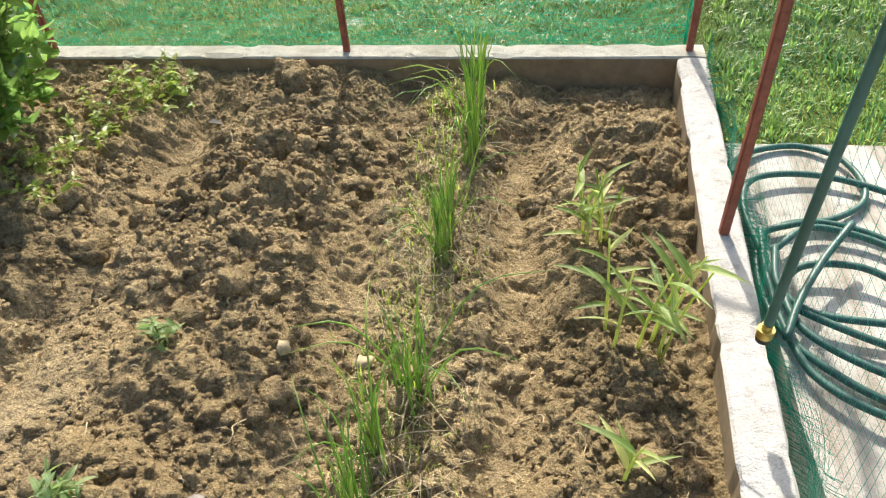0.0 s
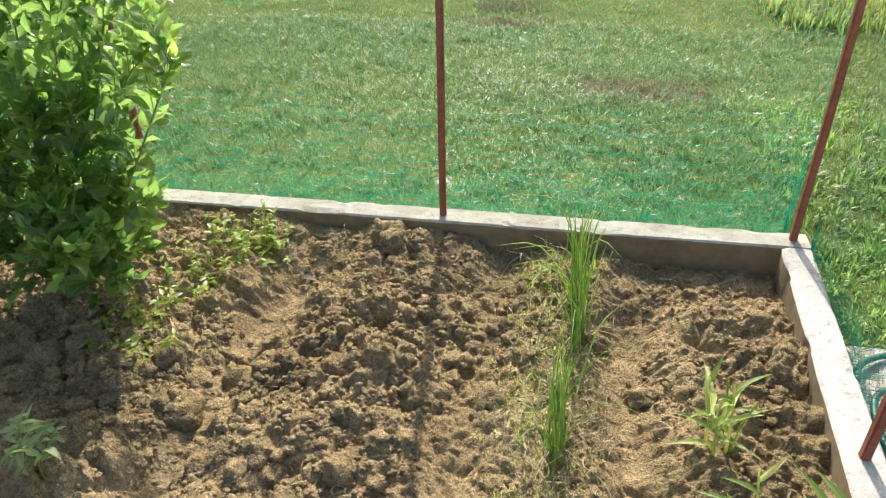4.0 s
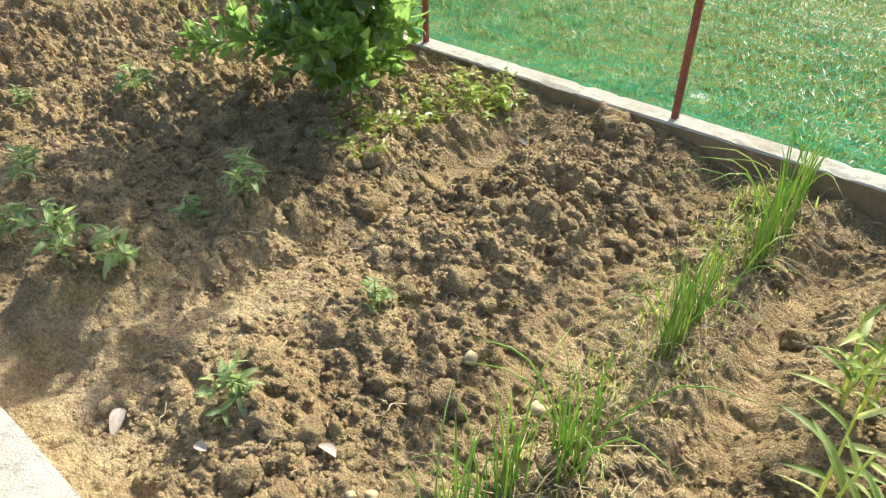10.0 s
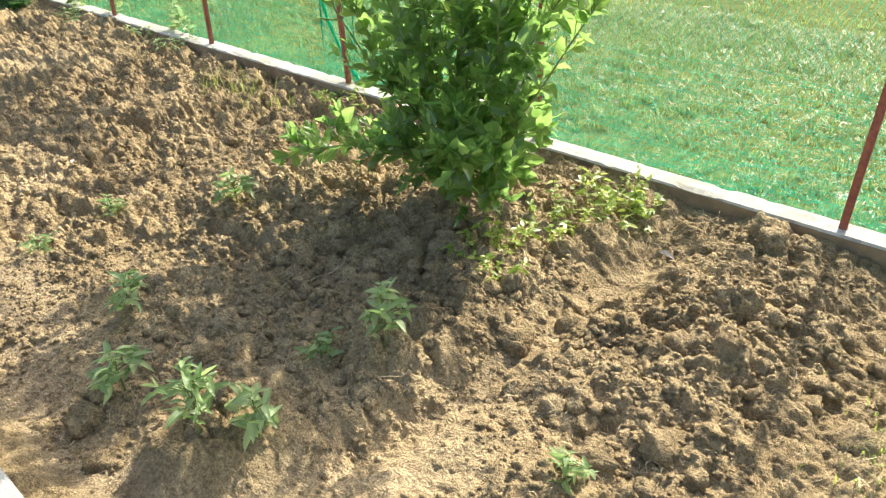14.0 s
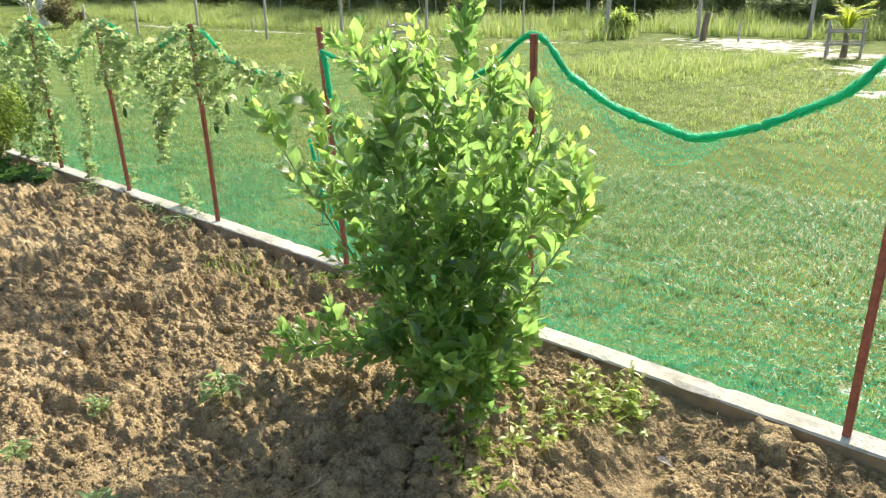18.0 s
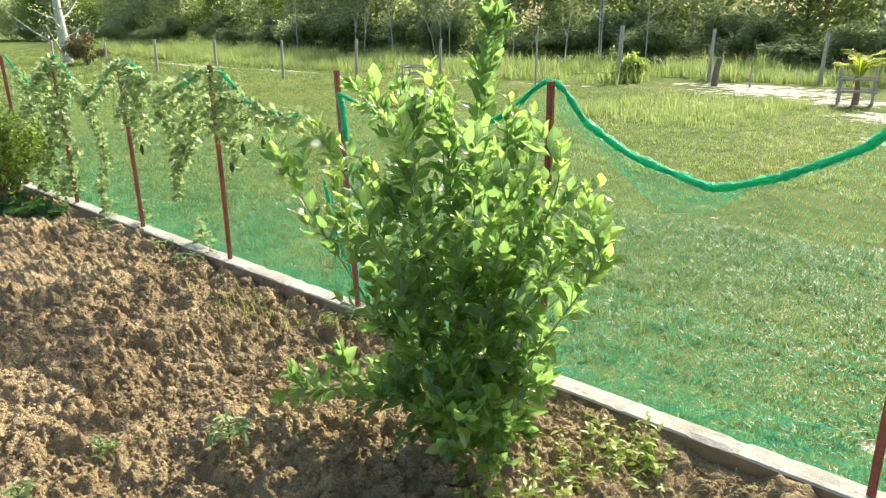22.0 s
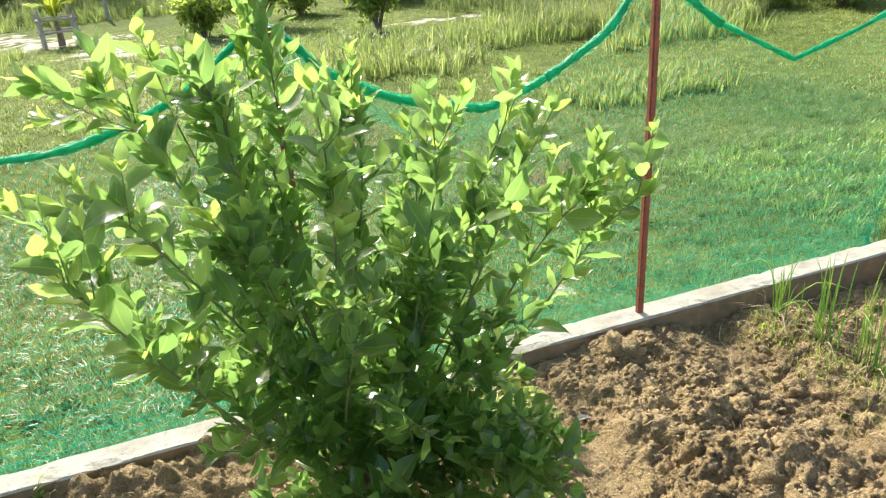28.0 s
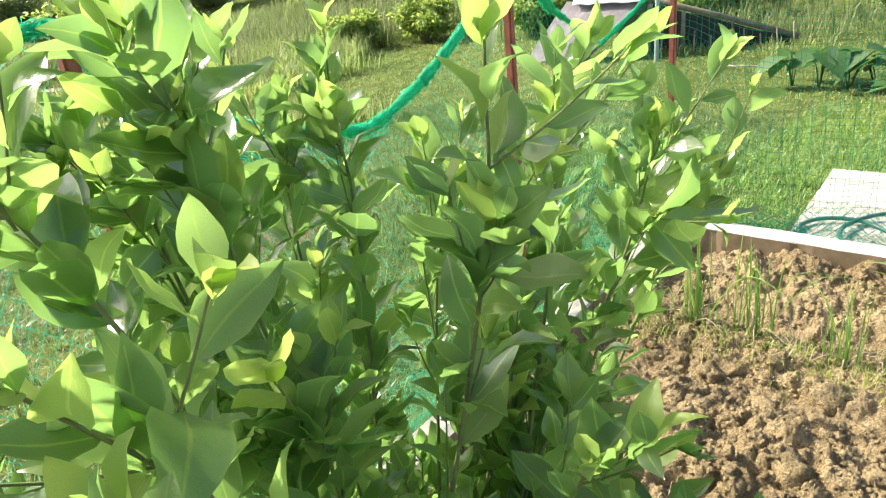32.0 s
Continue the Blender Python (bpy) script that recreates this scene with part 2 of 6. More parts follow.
def leaf_material(name, stops, through_col, share=0.45, rough=0.45, spec=0.5, grain=60.0, rib=None, patch=0.0):
    """A leaf: a glossy face over a blade that lets light through."""
    m, nt, b = material(name, rough)
    col = ramp(nt, variation(nt), stops)
    vec = coords(nt)
    fleck = noise_node(nt, vec, grain, 3)
    col = mix(nt, 0.35, col, mix(nt, fleck, (0.55, 0.6, 0.45), (1.3, 1.3, 1.2)), "MULTIPLY")
    if patch:
        wide, tuft = noise_node(nt, vec, 1.1, 4, 0.6), noise_node(nt, vec, 13.0, 3, 0.6)
        col = mix(nt, patch, col, ramp(nt, tuft, [(0.34, (0.42, 0.50, 0.44)), (0.5, (1.0, 1.0, 1.0)), (0.66, (1.30, 1.24, 1.22))]), "MULTIPLY")
        col = mix(nt, patch, col, ramp(nt, wide, [(0.35, (0.72, 0.86, 0.75)), (0.5, (1.0, 1.0, 1.0)), (0.66, (1.16, 1.12, 1.08))]), "MULTIPLY")
        broad = noise_node(nt, vec, 0.42, 5, 0.62)
        col = mix(nt, patch, col, ramp(nt, broad, [(0.36, (0.68, 0.84, 0.80)), (0.52, (1.0, 1.0, 1.0)), (0.66, (1.32, 1.10, 0.98))]), "MULTIPLY")
    if rib:
        at = nt.nodes.new("ShaderNodeAttribute")
        at.attribute_name = "blade"
        col = mix(nt, ramp(nt, at.outputs["Fac"], [(0.03, (0.8, 0.8, 0.8)), (0.085, (0.0, 0.0, 0.0))]), col, rib)
        col = mix(nt, ramp(nt, at.outputs["Fac"], [(0.86, (0.0, 0.0, 0.0)), (1.0, (0.4, 0.4, 0.4))]), col, rib)
        bump(nt, b, math_node(nt, "ADD", fleck, math_node(nt, "MULTIPLY", at.outputs["Fac"], 0.5)), 0.5, 0.003)
    nt.links.new(col, b.inputs["Base Color"])
    b.inputs["Specular IOR Level"].default_value = spec
    tr = nt.nodes.new("ShaderNodeBsdfTranslucent")
    nt.links.new(mix(nt, 0.5, mix(nt, 1.0, col, (2.5, 2.5, 2.5), "MULTIPLY"), through_col), tr.inputs["Color"])
    ms = nt.nodes.new("ShaderNodeMixShader")
    ms.inputs[0].default_value = share
    nt.links.new(b.outputs[0], ms.inputs[1])
    nt.links.new(tr.outputs[0], ms.inputs[2])
    nt.links.new(ms.outputs[0], nt.nodes["Material Output"].inputs[0])
    return m


def soil_material():
    m, nt, b = material("tilled_soil", 0.95)
    vec = nt.nodes.new("ShaderNodeNewGeometry").outputs["Position"]
    big, mid, fine = noise_node(nt, vec, 1.3, 4), noise_node(nt, vec, 14.0, 7, 0.7), noise_node(nt, vec, 90.0, 6, 0.7)
    grain = noise_node(nt, vec, 230.0, 3, 0.6)
    col = ramp(nt, big, [(0.3, (0.280, 0.209, 0.110)), (0.5, (0.390, 0.296, 0.160)), (0.72, (0.505, 0.392, 0.222))])
    flat = nt.nodes.new("ShaderNodeAttribute")
    flat.attribute_name = "trodden"
    dry = math_node(nt, "ADD", flat.outputs["Fac"], math_node(nt, "MULTIPLY", math_node(nt, "SUBTRACT", mid, 0.5), 0.8))
    col = mix(nt, ramp(nt, dry, [(0.55, (0.0, 0.0, 0.0)), (0.95, (0.4, 0.4, 0.4))]), col, (0.49, 0.388, 0.245))
    col = mix(nt, 0.8, col, ramp(nt, mid, [(0.3, (0.60, 0.57, 0.54)), (0.5, (1.0, 1.0, 1.0)), (0.72, (1.28, 1.26, 1.22))]), "MULTIPLY")
    col = mix(nt, 0.9, col, ramp(nt, fine, [(0.3, (0.50, 0.46, 0.43)), (0.5, (1.0, 1.0, 1.0)), (0.7, (1.42, 1.40, 1.36))]), "MULTIPLY")
    col = mix(nt, 0.45, col, ramp(nt, grain, [(0.34, (0.42, 0.40, 0.37)), (0.5, (1.0, 1.0, 1.0)), (0.66, (1.48, 1.46, 1.42))]), "MULTIPLY")
    nt.links.new(col, b.inputs["Base Color"])
    b.inputs["Specular IOR Level"].default_value = 0.15
    vor = nt.nodes.new("ShaderNodeTexVoronoi")
    vor.inputs["Scale"].default_value = 85
    warp = mix(nt, 0.04, vec, noise_colour(nt, vec, 40.0))
    nt.links.new(warp, vor.inputs["Vector"])
    h = math_node(nt, "ADD", math_node(nt, "MULTIPLY", mid, 1.3), math_node(nt, "MULTIPLY", fine, 1.05))
    h = math_node(nt, "SUBTRACT", h, math_node(nt, "MULTIPLY", vor.outputs["Distance"], 0.35))
    h = math_node(nt, "ADD", h, math_node(nt, "MULTIPLY", grain, 0.16))
    bump(nt, b, h, 1.0, 0.018)
    return m


def concrete_material(name, light=0.62, stain=0.5, warm=0.80, streaks=0.0):
    m, nt, b = material(name, 0.9)
    vec = coords(nt)
    big, mid, fine = noise_node(nt, vec, 2.2, 5), noise_node(nt, vec, 22.0, 6, 0.7), noise_node(nt, vec, 160.0, 4)
    col = ramp(nt, mid, [(0.25, (light * 0.42, light * 0.40, light * 0.34)), (0.45, (light, light * 0.96, light * warm)), (0.8, (light * 1.25, light * 1.22, light * (warm + 0.2)))])
    dirt = ramp(nt, big, [(0.42, (0.0, 0.0, 0.0)), (0.7, (stain, stain, stain))])
    col = mix(nt, dirt, col, (0.25, 0.20, 0.13))
    if streaks:
        lines = noise_node(nt, coords(nt, (9.0, 0.7, 1.0)), 1.0, 5, 0.65)
        col = mix(nt, ramp(nt, lines, [(0.47, (0.0, 0.0, 0.0)), (0.6, (streaks, streaks, streaks))]), col, (0.20, 0.15, 0.085))
    vor = nt.nodes.new("ShaderNodeTexVoronoi")
    vor.inputs["Scale"].default_value = 70
    nt.links.new(vec, vor.inputs["Vector"])
    pits = ramp(nt, vor.outputs["Distance"], [(0.08, (0.45, 0.45, 0.42)), (0.2, (1.0, 1.0, 1.0))])
    col = mix(nt, 0.5, col, pits, "MULTIPLY")
    nt.links.new(col, b.inputs["Base Color"])
    bump(nt, b, math_node(nt, "ADD", mid, math_node(nt, "MULTIPLY", fine, 0.6)), 0.9, 0.008)
    return m


def plain(name, color, rough=0.6, metal=0.0, grain=30.0, vary=0.4, relief=0.002, spec=0.5):
    m, nt, b = material(name, rough, metal)
    vec = coords(nt)
    n1, n2 = noise_node(nt, vec, grain, 5), noise_node(nt, vec, grain / 6, 3)
    low, high = tuple(c * (1 - vary) for c in color), tuple(min(1, c * (1 + vary)) for c in color)
    col = mix(nt, 0.5, ramp(nt, n1, [(0.3, low), (0.7, high)]), ramp(nt, n2, [(0.3, low), (0.7, high)]))
    nt.links.new(col, b.inputs["Base Color"])
    b.inputs["Specular IOR Level"].default_value = spec
    bump(nt, b, n1, 0.5, relief)
    return m


def ground_material():
    m, nt, b = material("meadow_ground", 0.95)
    vec = coords(nt)
    big, mid, fine = noise_node(nt, vec, 0.35, 5), noise_node(nt, vec, 3.0, 6, 0.65), noise_node(nt, vec, 40.0, 4, 0.7)
    col = ramp(nt, big, [(0.3, (0.08, 0.125, 0.028)), (0.55, (0.13, 0.175, 0.045)), (0.8, (0.21, 0.21, 0.085))])
    col = mix(nt, 0.8, col, ramp(nt, mid, [(0.3, (0.55, 0.6, 0.5)), (0.7, (1.35, 1.25, 1.2))]), "MULTIPLY")
    col = mix(nt, 0.7, col, ramp(nt, fine, [(0.3, (0.45, 0.5, 0.4)), (0.7, (1.4, 1.35, 1.3))]), "MULTIPLY")
    at = nt.nodes.new("ShaderNodeAttribute")
    at.attribute_name = "sand"
    edge = math_node(nt, "ADD", at.outputs["Fac"], math_node(nt, "MULTIPLY", math_node(nt, "SUBTRACT", mid, 0.54), 3.2))
    mask = ramp(nt, edge, [(0.45, (0.0, 0.0, 0.0)), (0.6, (1.0, 1.0, 1.0))])
    sandy = ramp(nt, fine, [(0.3, (0.36, 0.33, 0.27)), (0.7, (0.60, 0.56, 0.48))])
    bare = nt.nodes.new("ShaderNodeAttribute")
    bare.attribute_name = "bald"
    worn = math_node(nt, "ADD", bare.outputs["Fac"], math_node(nt, "MULTIPLY", math_node(nt, "SUBTRACT", noise_node(nt, vec, 9.0, 4), 0.5), 1.8))
    col = mix(nt, ramp(nt, worn, [(0.35, (0.0, 0.0, 0.0)), (0.65, (1.0, 1.0, 1.0))]), col, ramp(nt, fine, [(0.3, (0.075, 0.064, 0.030)), (0.7, (0.23, 0.195, 0.095))]))
    nt.links.new(mix(nt, mask, col, sandy), b.inputs["Base Color"])
    b.inputs["Specular IOR Level"].default_value = 0.1
    bump(nt, b, fine, 1.0, 0.03)
    return m


SOIL = soil_material()
KERB = concrete_material("weathered_concrete", 0.48, 0.65)
PATH_TOP = concrete_material("path_concrete", 0.44, 0.5)
PALE_KERB = concrete_material("pale_concrete", 0.54, 0.35, 0.90)
MUDDY = plain("mud_stained_concrete", (0.26, 0.19, 0.11), 0.95, 0.0, 18, 0.4, 0.006)
SLAB = concrete_material("stained_concrete", 0.56, 0.40, 0.86, 0.52)
MEADOW = ground_material()
RUST_PAINT = plain("red_oxide_paint", (0.30, 0.090, 0.054), 0.65, 0.0, 60, 0.45, 0.0008)
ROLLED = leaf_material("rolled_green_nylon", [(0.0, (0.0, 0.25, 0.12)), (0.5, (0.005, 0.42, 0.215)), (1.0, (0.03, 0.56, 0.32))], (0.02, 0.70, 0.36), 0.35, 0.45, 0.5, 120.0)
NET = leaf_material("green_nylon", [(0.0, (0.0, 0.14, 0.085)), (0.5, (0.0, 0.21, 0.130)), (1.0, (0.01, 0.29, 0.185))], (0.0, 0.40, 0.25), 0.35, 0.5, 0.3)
HOSE = plain("green_rubber", (0.042, 0.115, 0.092), 0.45, 0.0, 25, 0.35, 0.0006)
BRASS = plain("brass", (0.65, 0.50, 0.16), 0.35, 0.9, 60, 0.25, 0.0004)
RUBBER = plain("black_rubber", (0.02, 0.02, 0.02), 0.7, 0.0, 40, 0.4, 0.0005)
BARK = plain("grey_bark", (0.20, 0.16, 0.11), 0.9, 0.0, 35, 0.5, 0.006)
DEAD_BARK = plain("dead_bark", (0.07, 0.06, 0.05), 0.95, 0.0, 25, 0.5, 0.01)
PALE_BARK = plain("pale_bark", (0.55, 0.52, 0.45), 0.9, 0.0, 25, 0.3, 0.004)
TWIG = plain("green_bark", (0.17, 0.20, 0.065), 0.8, 0.0, 60, 0.4, 0.002)
WOOD = plain("weathered_wood", (0.42, 0.385, 0.335), 0.95, 0.0, 20, 0.45, 0.004)
STRAW = plain("dry_straw", (0.50, 0.40, 0.24), 0.9, 0.0, 50, 0.35, 0.001)
THATCH = plain("dry_thatch", (0.25, 0.215, 0.095), 0.95, 0.0, 40, 0.5, 0.001)
DRY_LEAF = plain("dry_leaf", (0.42, 0.36, 0.30), 0.9, 0.0, 40, 0.4, 0.002)
ZINC = plain("rusty_zinc_sheet", (0.21, 0.185, 0.185), 0.85, 0.05, 7, 0.5, 0.01)
CHARRED = plain("dark_old_board", (0.035, 0.03, 0.028), 0.9, 0.0, 12, 0.5, 0.004)
PLASTIC = plain("white_sheet", (0.75, 0.76, 0.76), 0.5, 0.0, 8, 0.15, 0.002)
GALV = plain("galvanised_pipe", (0.42, 0.46, 0.46), 0.5, 0.6, 20, 0.2, 0.0005)
LIME_LEAF = leaf_material("lime_leaf", [(0.0, (0.036, 0.092, 0.024)), (0.35, (0.066, 0.136, 0.036)), (0.75, (0.108, 0.186, 0.048)), (1.0, (0.170, 0.238, 0.068))], (0.44, 0.71, 0.18), 0.53, 0.19, 1.0, 60.0, (0.20, 0.28, 0.05))
YOUNG_LIME = leaf_material("young_lime_leaf", [(0.0, (0.130, 0.205, 0.030)), (0.5, (0.200, 0.285, 0.046)), (1.0, (0.300, 0.365, 0.072))], (0.52, 0.76, 0.20), 0.50, 0.23, 1.0, 60.0, (0.28, 0.36, 0.08))
ONION_LEAF = leaf_material("onion_leaf", [(0.0, (0.14, 0.25, 0.08)), (0.6, (0.22, 0.33, 0.10)), (1.0, (0.38, 0.42, 0.15))], (0.5, 0.75, 0.18), 0.45, 0.35)
GINGER_LEAF = leaf_material("ginger_leaf", [(0.0, (0.09, 0.18, 0.04)), (0.5, (0.18, 0.28, 0.065)), (0.82, (0.34, 0.41, 0.13)), (1.0, (0.60, 0.60, 0.26))], (0.66, 0.78, 0.20), 0.42, 0.35, 0.6, 60.0, (0.50, 0.52, 0.20))
CHILLI_LEAF = leaf_material("chilli_leaf", [(0.0, (0.12, 0.20, 0.07)), (0.5, (0.19, 0.28, 0.11)), (1.0, (0.30, 0.37, 0.18))], (0.50, 0.70, 0.20), 0.42, 0.24, 0.9, 60.0, (0.34, 0.43, 0.18))
WEED_LEAF = leaf_material("weed_leaf", [(0.0, (0.12, 0.20, 0.035)), (0.5, (0.23, 0.31, 0.06)), (1.0, (0.40, 0.42, 0.13))], (0.60, 0.75, 0.12), 0.46, 0.4)
VINE_LEAF = leaf_material("vine_leaf", [(0.0, (0.10, 0.16, 0.065)), (0.5, (0.18, 0.25, 0.105)), (1.0, (0.34, 0.38, 0.17))], (0.46, 0.60, 0.22), 0.40, 0.5)
GRASS = leaf_material("grass_blade", [(0.0, (0.075, 0.130, 0.030)), (0.45, (0.130, 0.190, 0.050)), (0.82, (0.200, 0.245, 0.080)), (1.0, (0.235, 0.270, 0.110))], (0.28, 0.45, 0.15), 0.33, 0.42, 0.5, 30.0, None, 0.85)
FIELD_GRASS = leaf_material("field_grass_blade", [(0.0, (0.095, 0.140, 0.032)), (0.45, (0.160, 0.205, 0.050)), (0.82, (0.240, 0.265, 0.080)), (1.0, (0.300, 0.295, 0.120))], (0.36, 0.50, 0.14), 0.35, 0.42, 0.4, 30.0, None, 0.75)
LUSH_GRASS = leaf_material("lush_grass_blade", [(0.0, (0.09, 0.17, 0.035)), (0.5, (0.16, 0.255, 0.055)), (0.9, (0.25, 0.33, 0.10)), (1.0, (0.40, 0.44, 0.22))], (0.36, 0.62, 0.15), 0.42, 0.4, 0.6, 30.0, None, 0.7)
ROUGH_GRASS = leaf_material("rough_grass_blade", [(0.0, (0.09, 0.14, 0.04)), (0.5, (0.17, 0.215, 0.068)), (0.9, (0.27, 0.30, 0.11)), (1.0, (0.42, 0.36, 0.20))], (0.42, 0.55, 0.14), 0.4, 0.5, 0.4, 4.0, None, 0.6)
SEDGE = leaf_material("sedge_blade", [(0.0, (0.055, 0.090, 0.030)), (0.5, (0.11, 0.15, 0.050)), (0.9, (0.20, 0.22, 0.085)), (1.0, (0.34, 0.30, 0.18))], (0.33, 0.42, 0.14), 0.36, 0.55, 0.3, 4.0, None, 0.6)
TALL_GRASS = leaf_material("tall_grass_blade", [(0.0, (0.095, 0.150, 0.040)), (0.5, (0.175, 0.230, 0.068)), (1.0, (0.33, 0.34, 0.145))], (0.44, 0.55, 0.15), 0.42, 0.5, 0.4, 4.0)
# haze over the backlit woods is put into these light, see-through leaf colours
TREE_LEAF = leaf_material("tree_leaf", [(0.0, (0.10, 0.13, 0.058)), (0.4, (0.16, 0.195, 0.092)), (0.85, (0.225, 0.26, 0.13)), (1.0, (0.29, 0.32, 0.18))], (0.66, 0.74, 0.38), 0.72, 0.45, 0.35, 3.0)
PALE_LEAF = leaf_material("pale_tree_leaf", [(0.0, (0.11, 0.135, 0.068)), (0.5, (0.18, 0.21, 0.108)), (1.0, (0.27, 0.30, 0.17))], (0.64, 0.71, 0.37), 0.72, 0.5, 0.3, 3.0)
SHRUB_LEAF = leaf_material("shrub_leaf", [(0.0, (0.08, 0.14, 0.03)), (0.5, (0.16, 0.23, 0.05)), (1.0, (0.32, 0.36, 0.09))], (0.55, 0.7, 0.12), 0.45, 0.5, 0.5, 6.0)
PALM_LEAF = leaf_material("palm_leaf", [(0.0, (0.16, 0.22, 0.03)), (0.5, (0.27, 0.32, 0.05)), (1.0, (0.42, 0.42, 0.09))], (0.66, 0.74, 0.10), 0.5, 0.6, 0.25, 20.0)
BIG_LEAF = leaf_material("broad_leaf", [(0.0, (0.035, 0.09, 0.025)), (0.6, (0.06, 0.13, 0.04)), (0.9, (0.10, 0.17, 0.07)), (1.0, (0.15, 0.21, 0.11))], (0.18, 0.42, 0.08), 0.25, 0.6, 0.22, 10.0)

# ---- ground: one sheet from the bed to the horizon ----
def ground_z(x, y):
    out = np.hypot(np.clip(x - 0.06, 0, None) * (x > 0), np.clip(y - 0.06, 0, None))
    rise = 0.06 * (fbm(x * 0.35, y * 0.35, 41, 3) - 0.5) * step(0.5, 5, out)
    far = 0.8 * step(30, 80, np.hypot(x, y))
    inside = (y < 0.0) & (x < 0.05)
    return np.where(inside, -0.45, -0.12 - 0.28 * step(0.3, 5.0, out) + rise + far)


def axis(stops):
    """Grid lines from (start, spacing) pairs to the last stop."""
    out = []
    for (a, s), (b, _) in zip(stops[:-1], stops[1:]):
        out.append(np.arange(a, b - 1e-6, s))
    return np.concatenate(out + [[stops[-1][0]]])


SANDY = [(-8.4, 19.0, 1.7, 1.5), (-4.5, 14.6, 1.0, 0.8), (-3.4, 11.3, 0.8, 0.6), (-9.5, 20.3, 2.2, 0.6), (-6.0, 17.2, 1.6, 0.8), (-3.9, 13.8, 1.2, 0.45), (-1.4, 14.6, 1.0, 0.35), (-15.5, 17.8, 1.6, 0.25),
         (-20.5, 17.6, 1.4, 0.2), (-30.0, 17.6, 3.0, 0.3), (-38.0, 17.2, 4.0, 0.3), (-7.6, 18.6, 1.5, 0.4), (-2.6, 11.8, 0.8, 0.25), (2.3, 13.5, 1.1, 0.3)]
BALD = [(-0.5, 2.3, 0.55, 0.34), (-1.7, 4.4, 0.45, 0.22), (-1.75, 5.1, 0.4, 0.2)]
gx = axis([(-600, 60), (-120, 10), (-60, 2.0), (-30, 0.5), (-14, 0.25), (-9, 0.125), (7, 0.5), (30, 3), (60, 20), (120, 60), (600, 1)])
gy = axis([(-600, 60), (-120, 15), (-30, 3), (-6, 0.5), (0.0, 0.125), (7, 0.3), (24, 1.5), (60, 10), (120, 60), (900, 1)])
GX, GY = np.meshgrid(gx, gy, indexing="ij")
sand = np.zeros_like(GX)
for sx, sy, rx, ry in SANDY:
    sand = np.maximum(sand, 1.15 - np.hypot((GX - sx) / rx, (GY - sy) / ry) * 0.6)
nI, nJ = GX.shape
ii, jj = np.meshgrid(np.arange(nI - 1), np.arange(nJ - 1), indexing="ij")
q = ii * nJ + jj
me = mesh_of("ground", np.stack([GX, GY, ground_z(GX, GY)], -1).reshape(-1, 3), np.stack([q, q + nJ, q + nJ + 1, q + 1], -1).reshape(-1, 4), MEADOW, True)
me.attributes.new("sand", "FLOAT", "POINT").data.foreach_set("value", np.clip(sand, 0, 1).ravel().astype(np.float32))
bald = np.zeros_like(GX)
for bx, by, brx, bry in BALD:
    bald = np.maximum(bald, 1.0 - step(0.6, 1.15, np.hypot((GX - bx) / brx, (GY - by) / bry)))
me.attributes.new("bald", "FLOAT", "POINT").data.foreach_set("value", bald.ravel().astype(np.float32))
ground = tagged(new("ground", me), "grassy lawn ground with pale sandy patches, reaching to the woods", "lawn", kind="structure")


# ---- tilled bed ----
def furrow(x, y, path_x, width):
    return np.exp(-(((x - path_x) / width) ** 2))


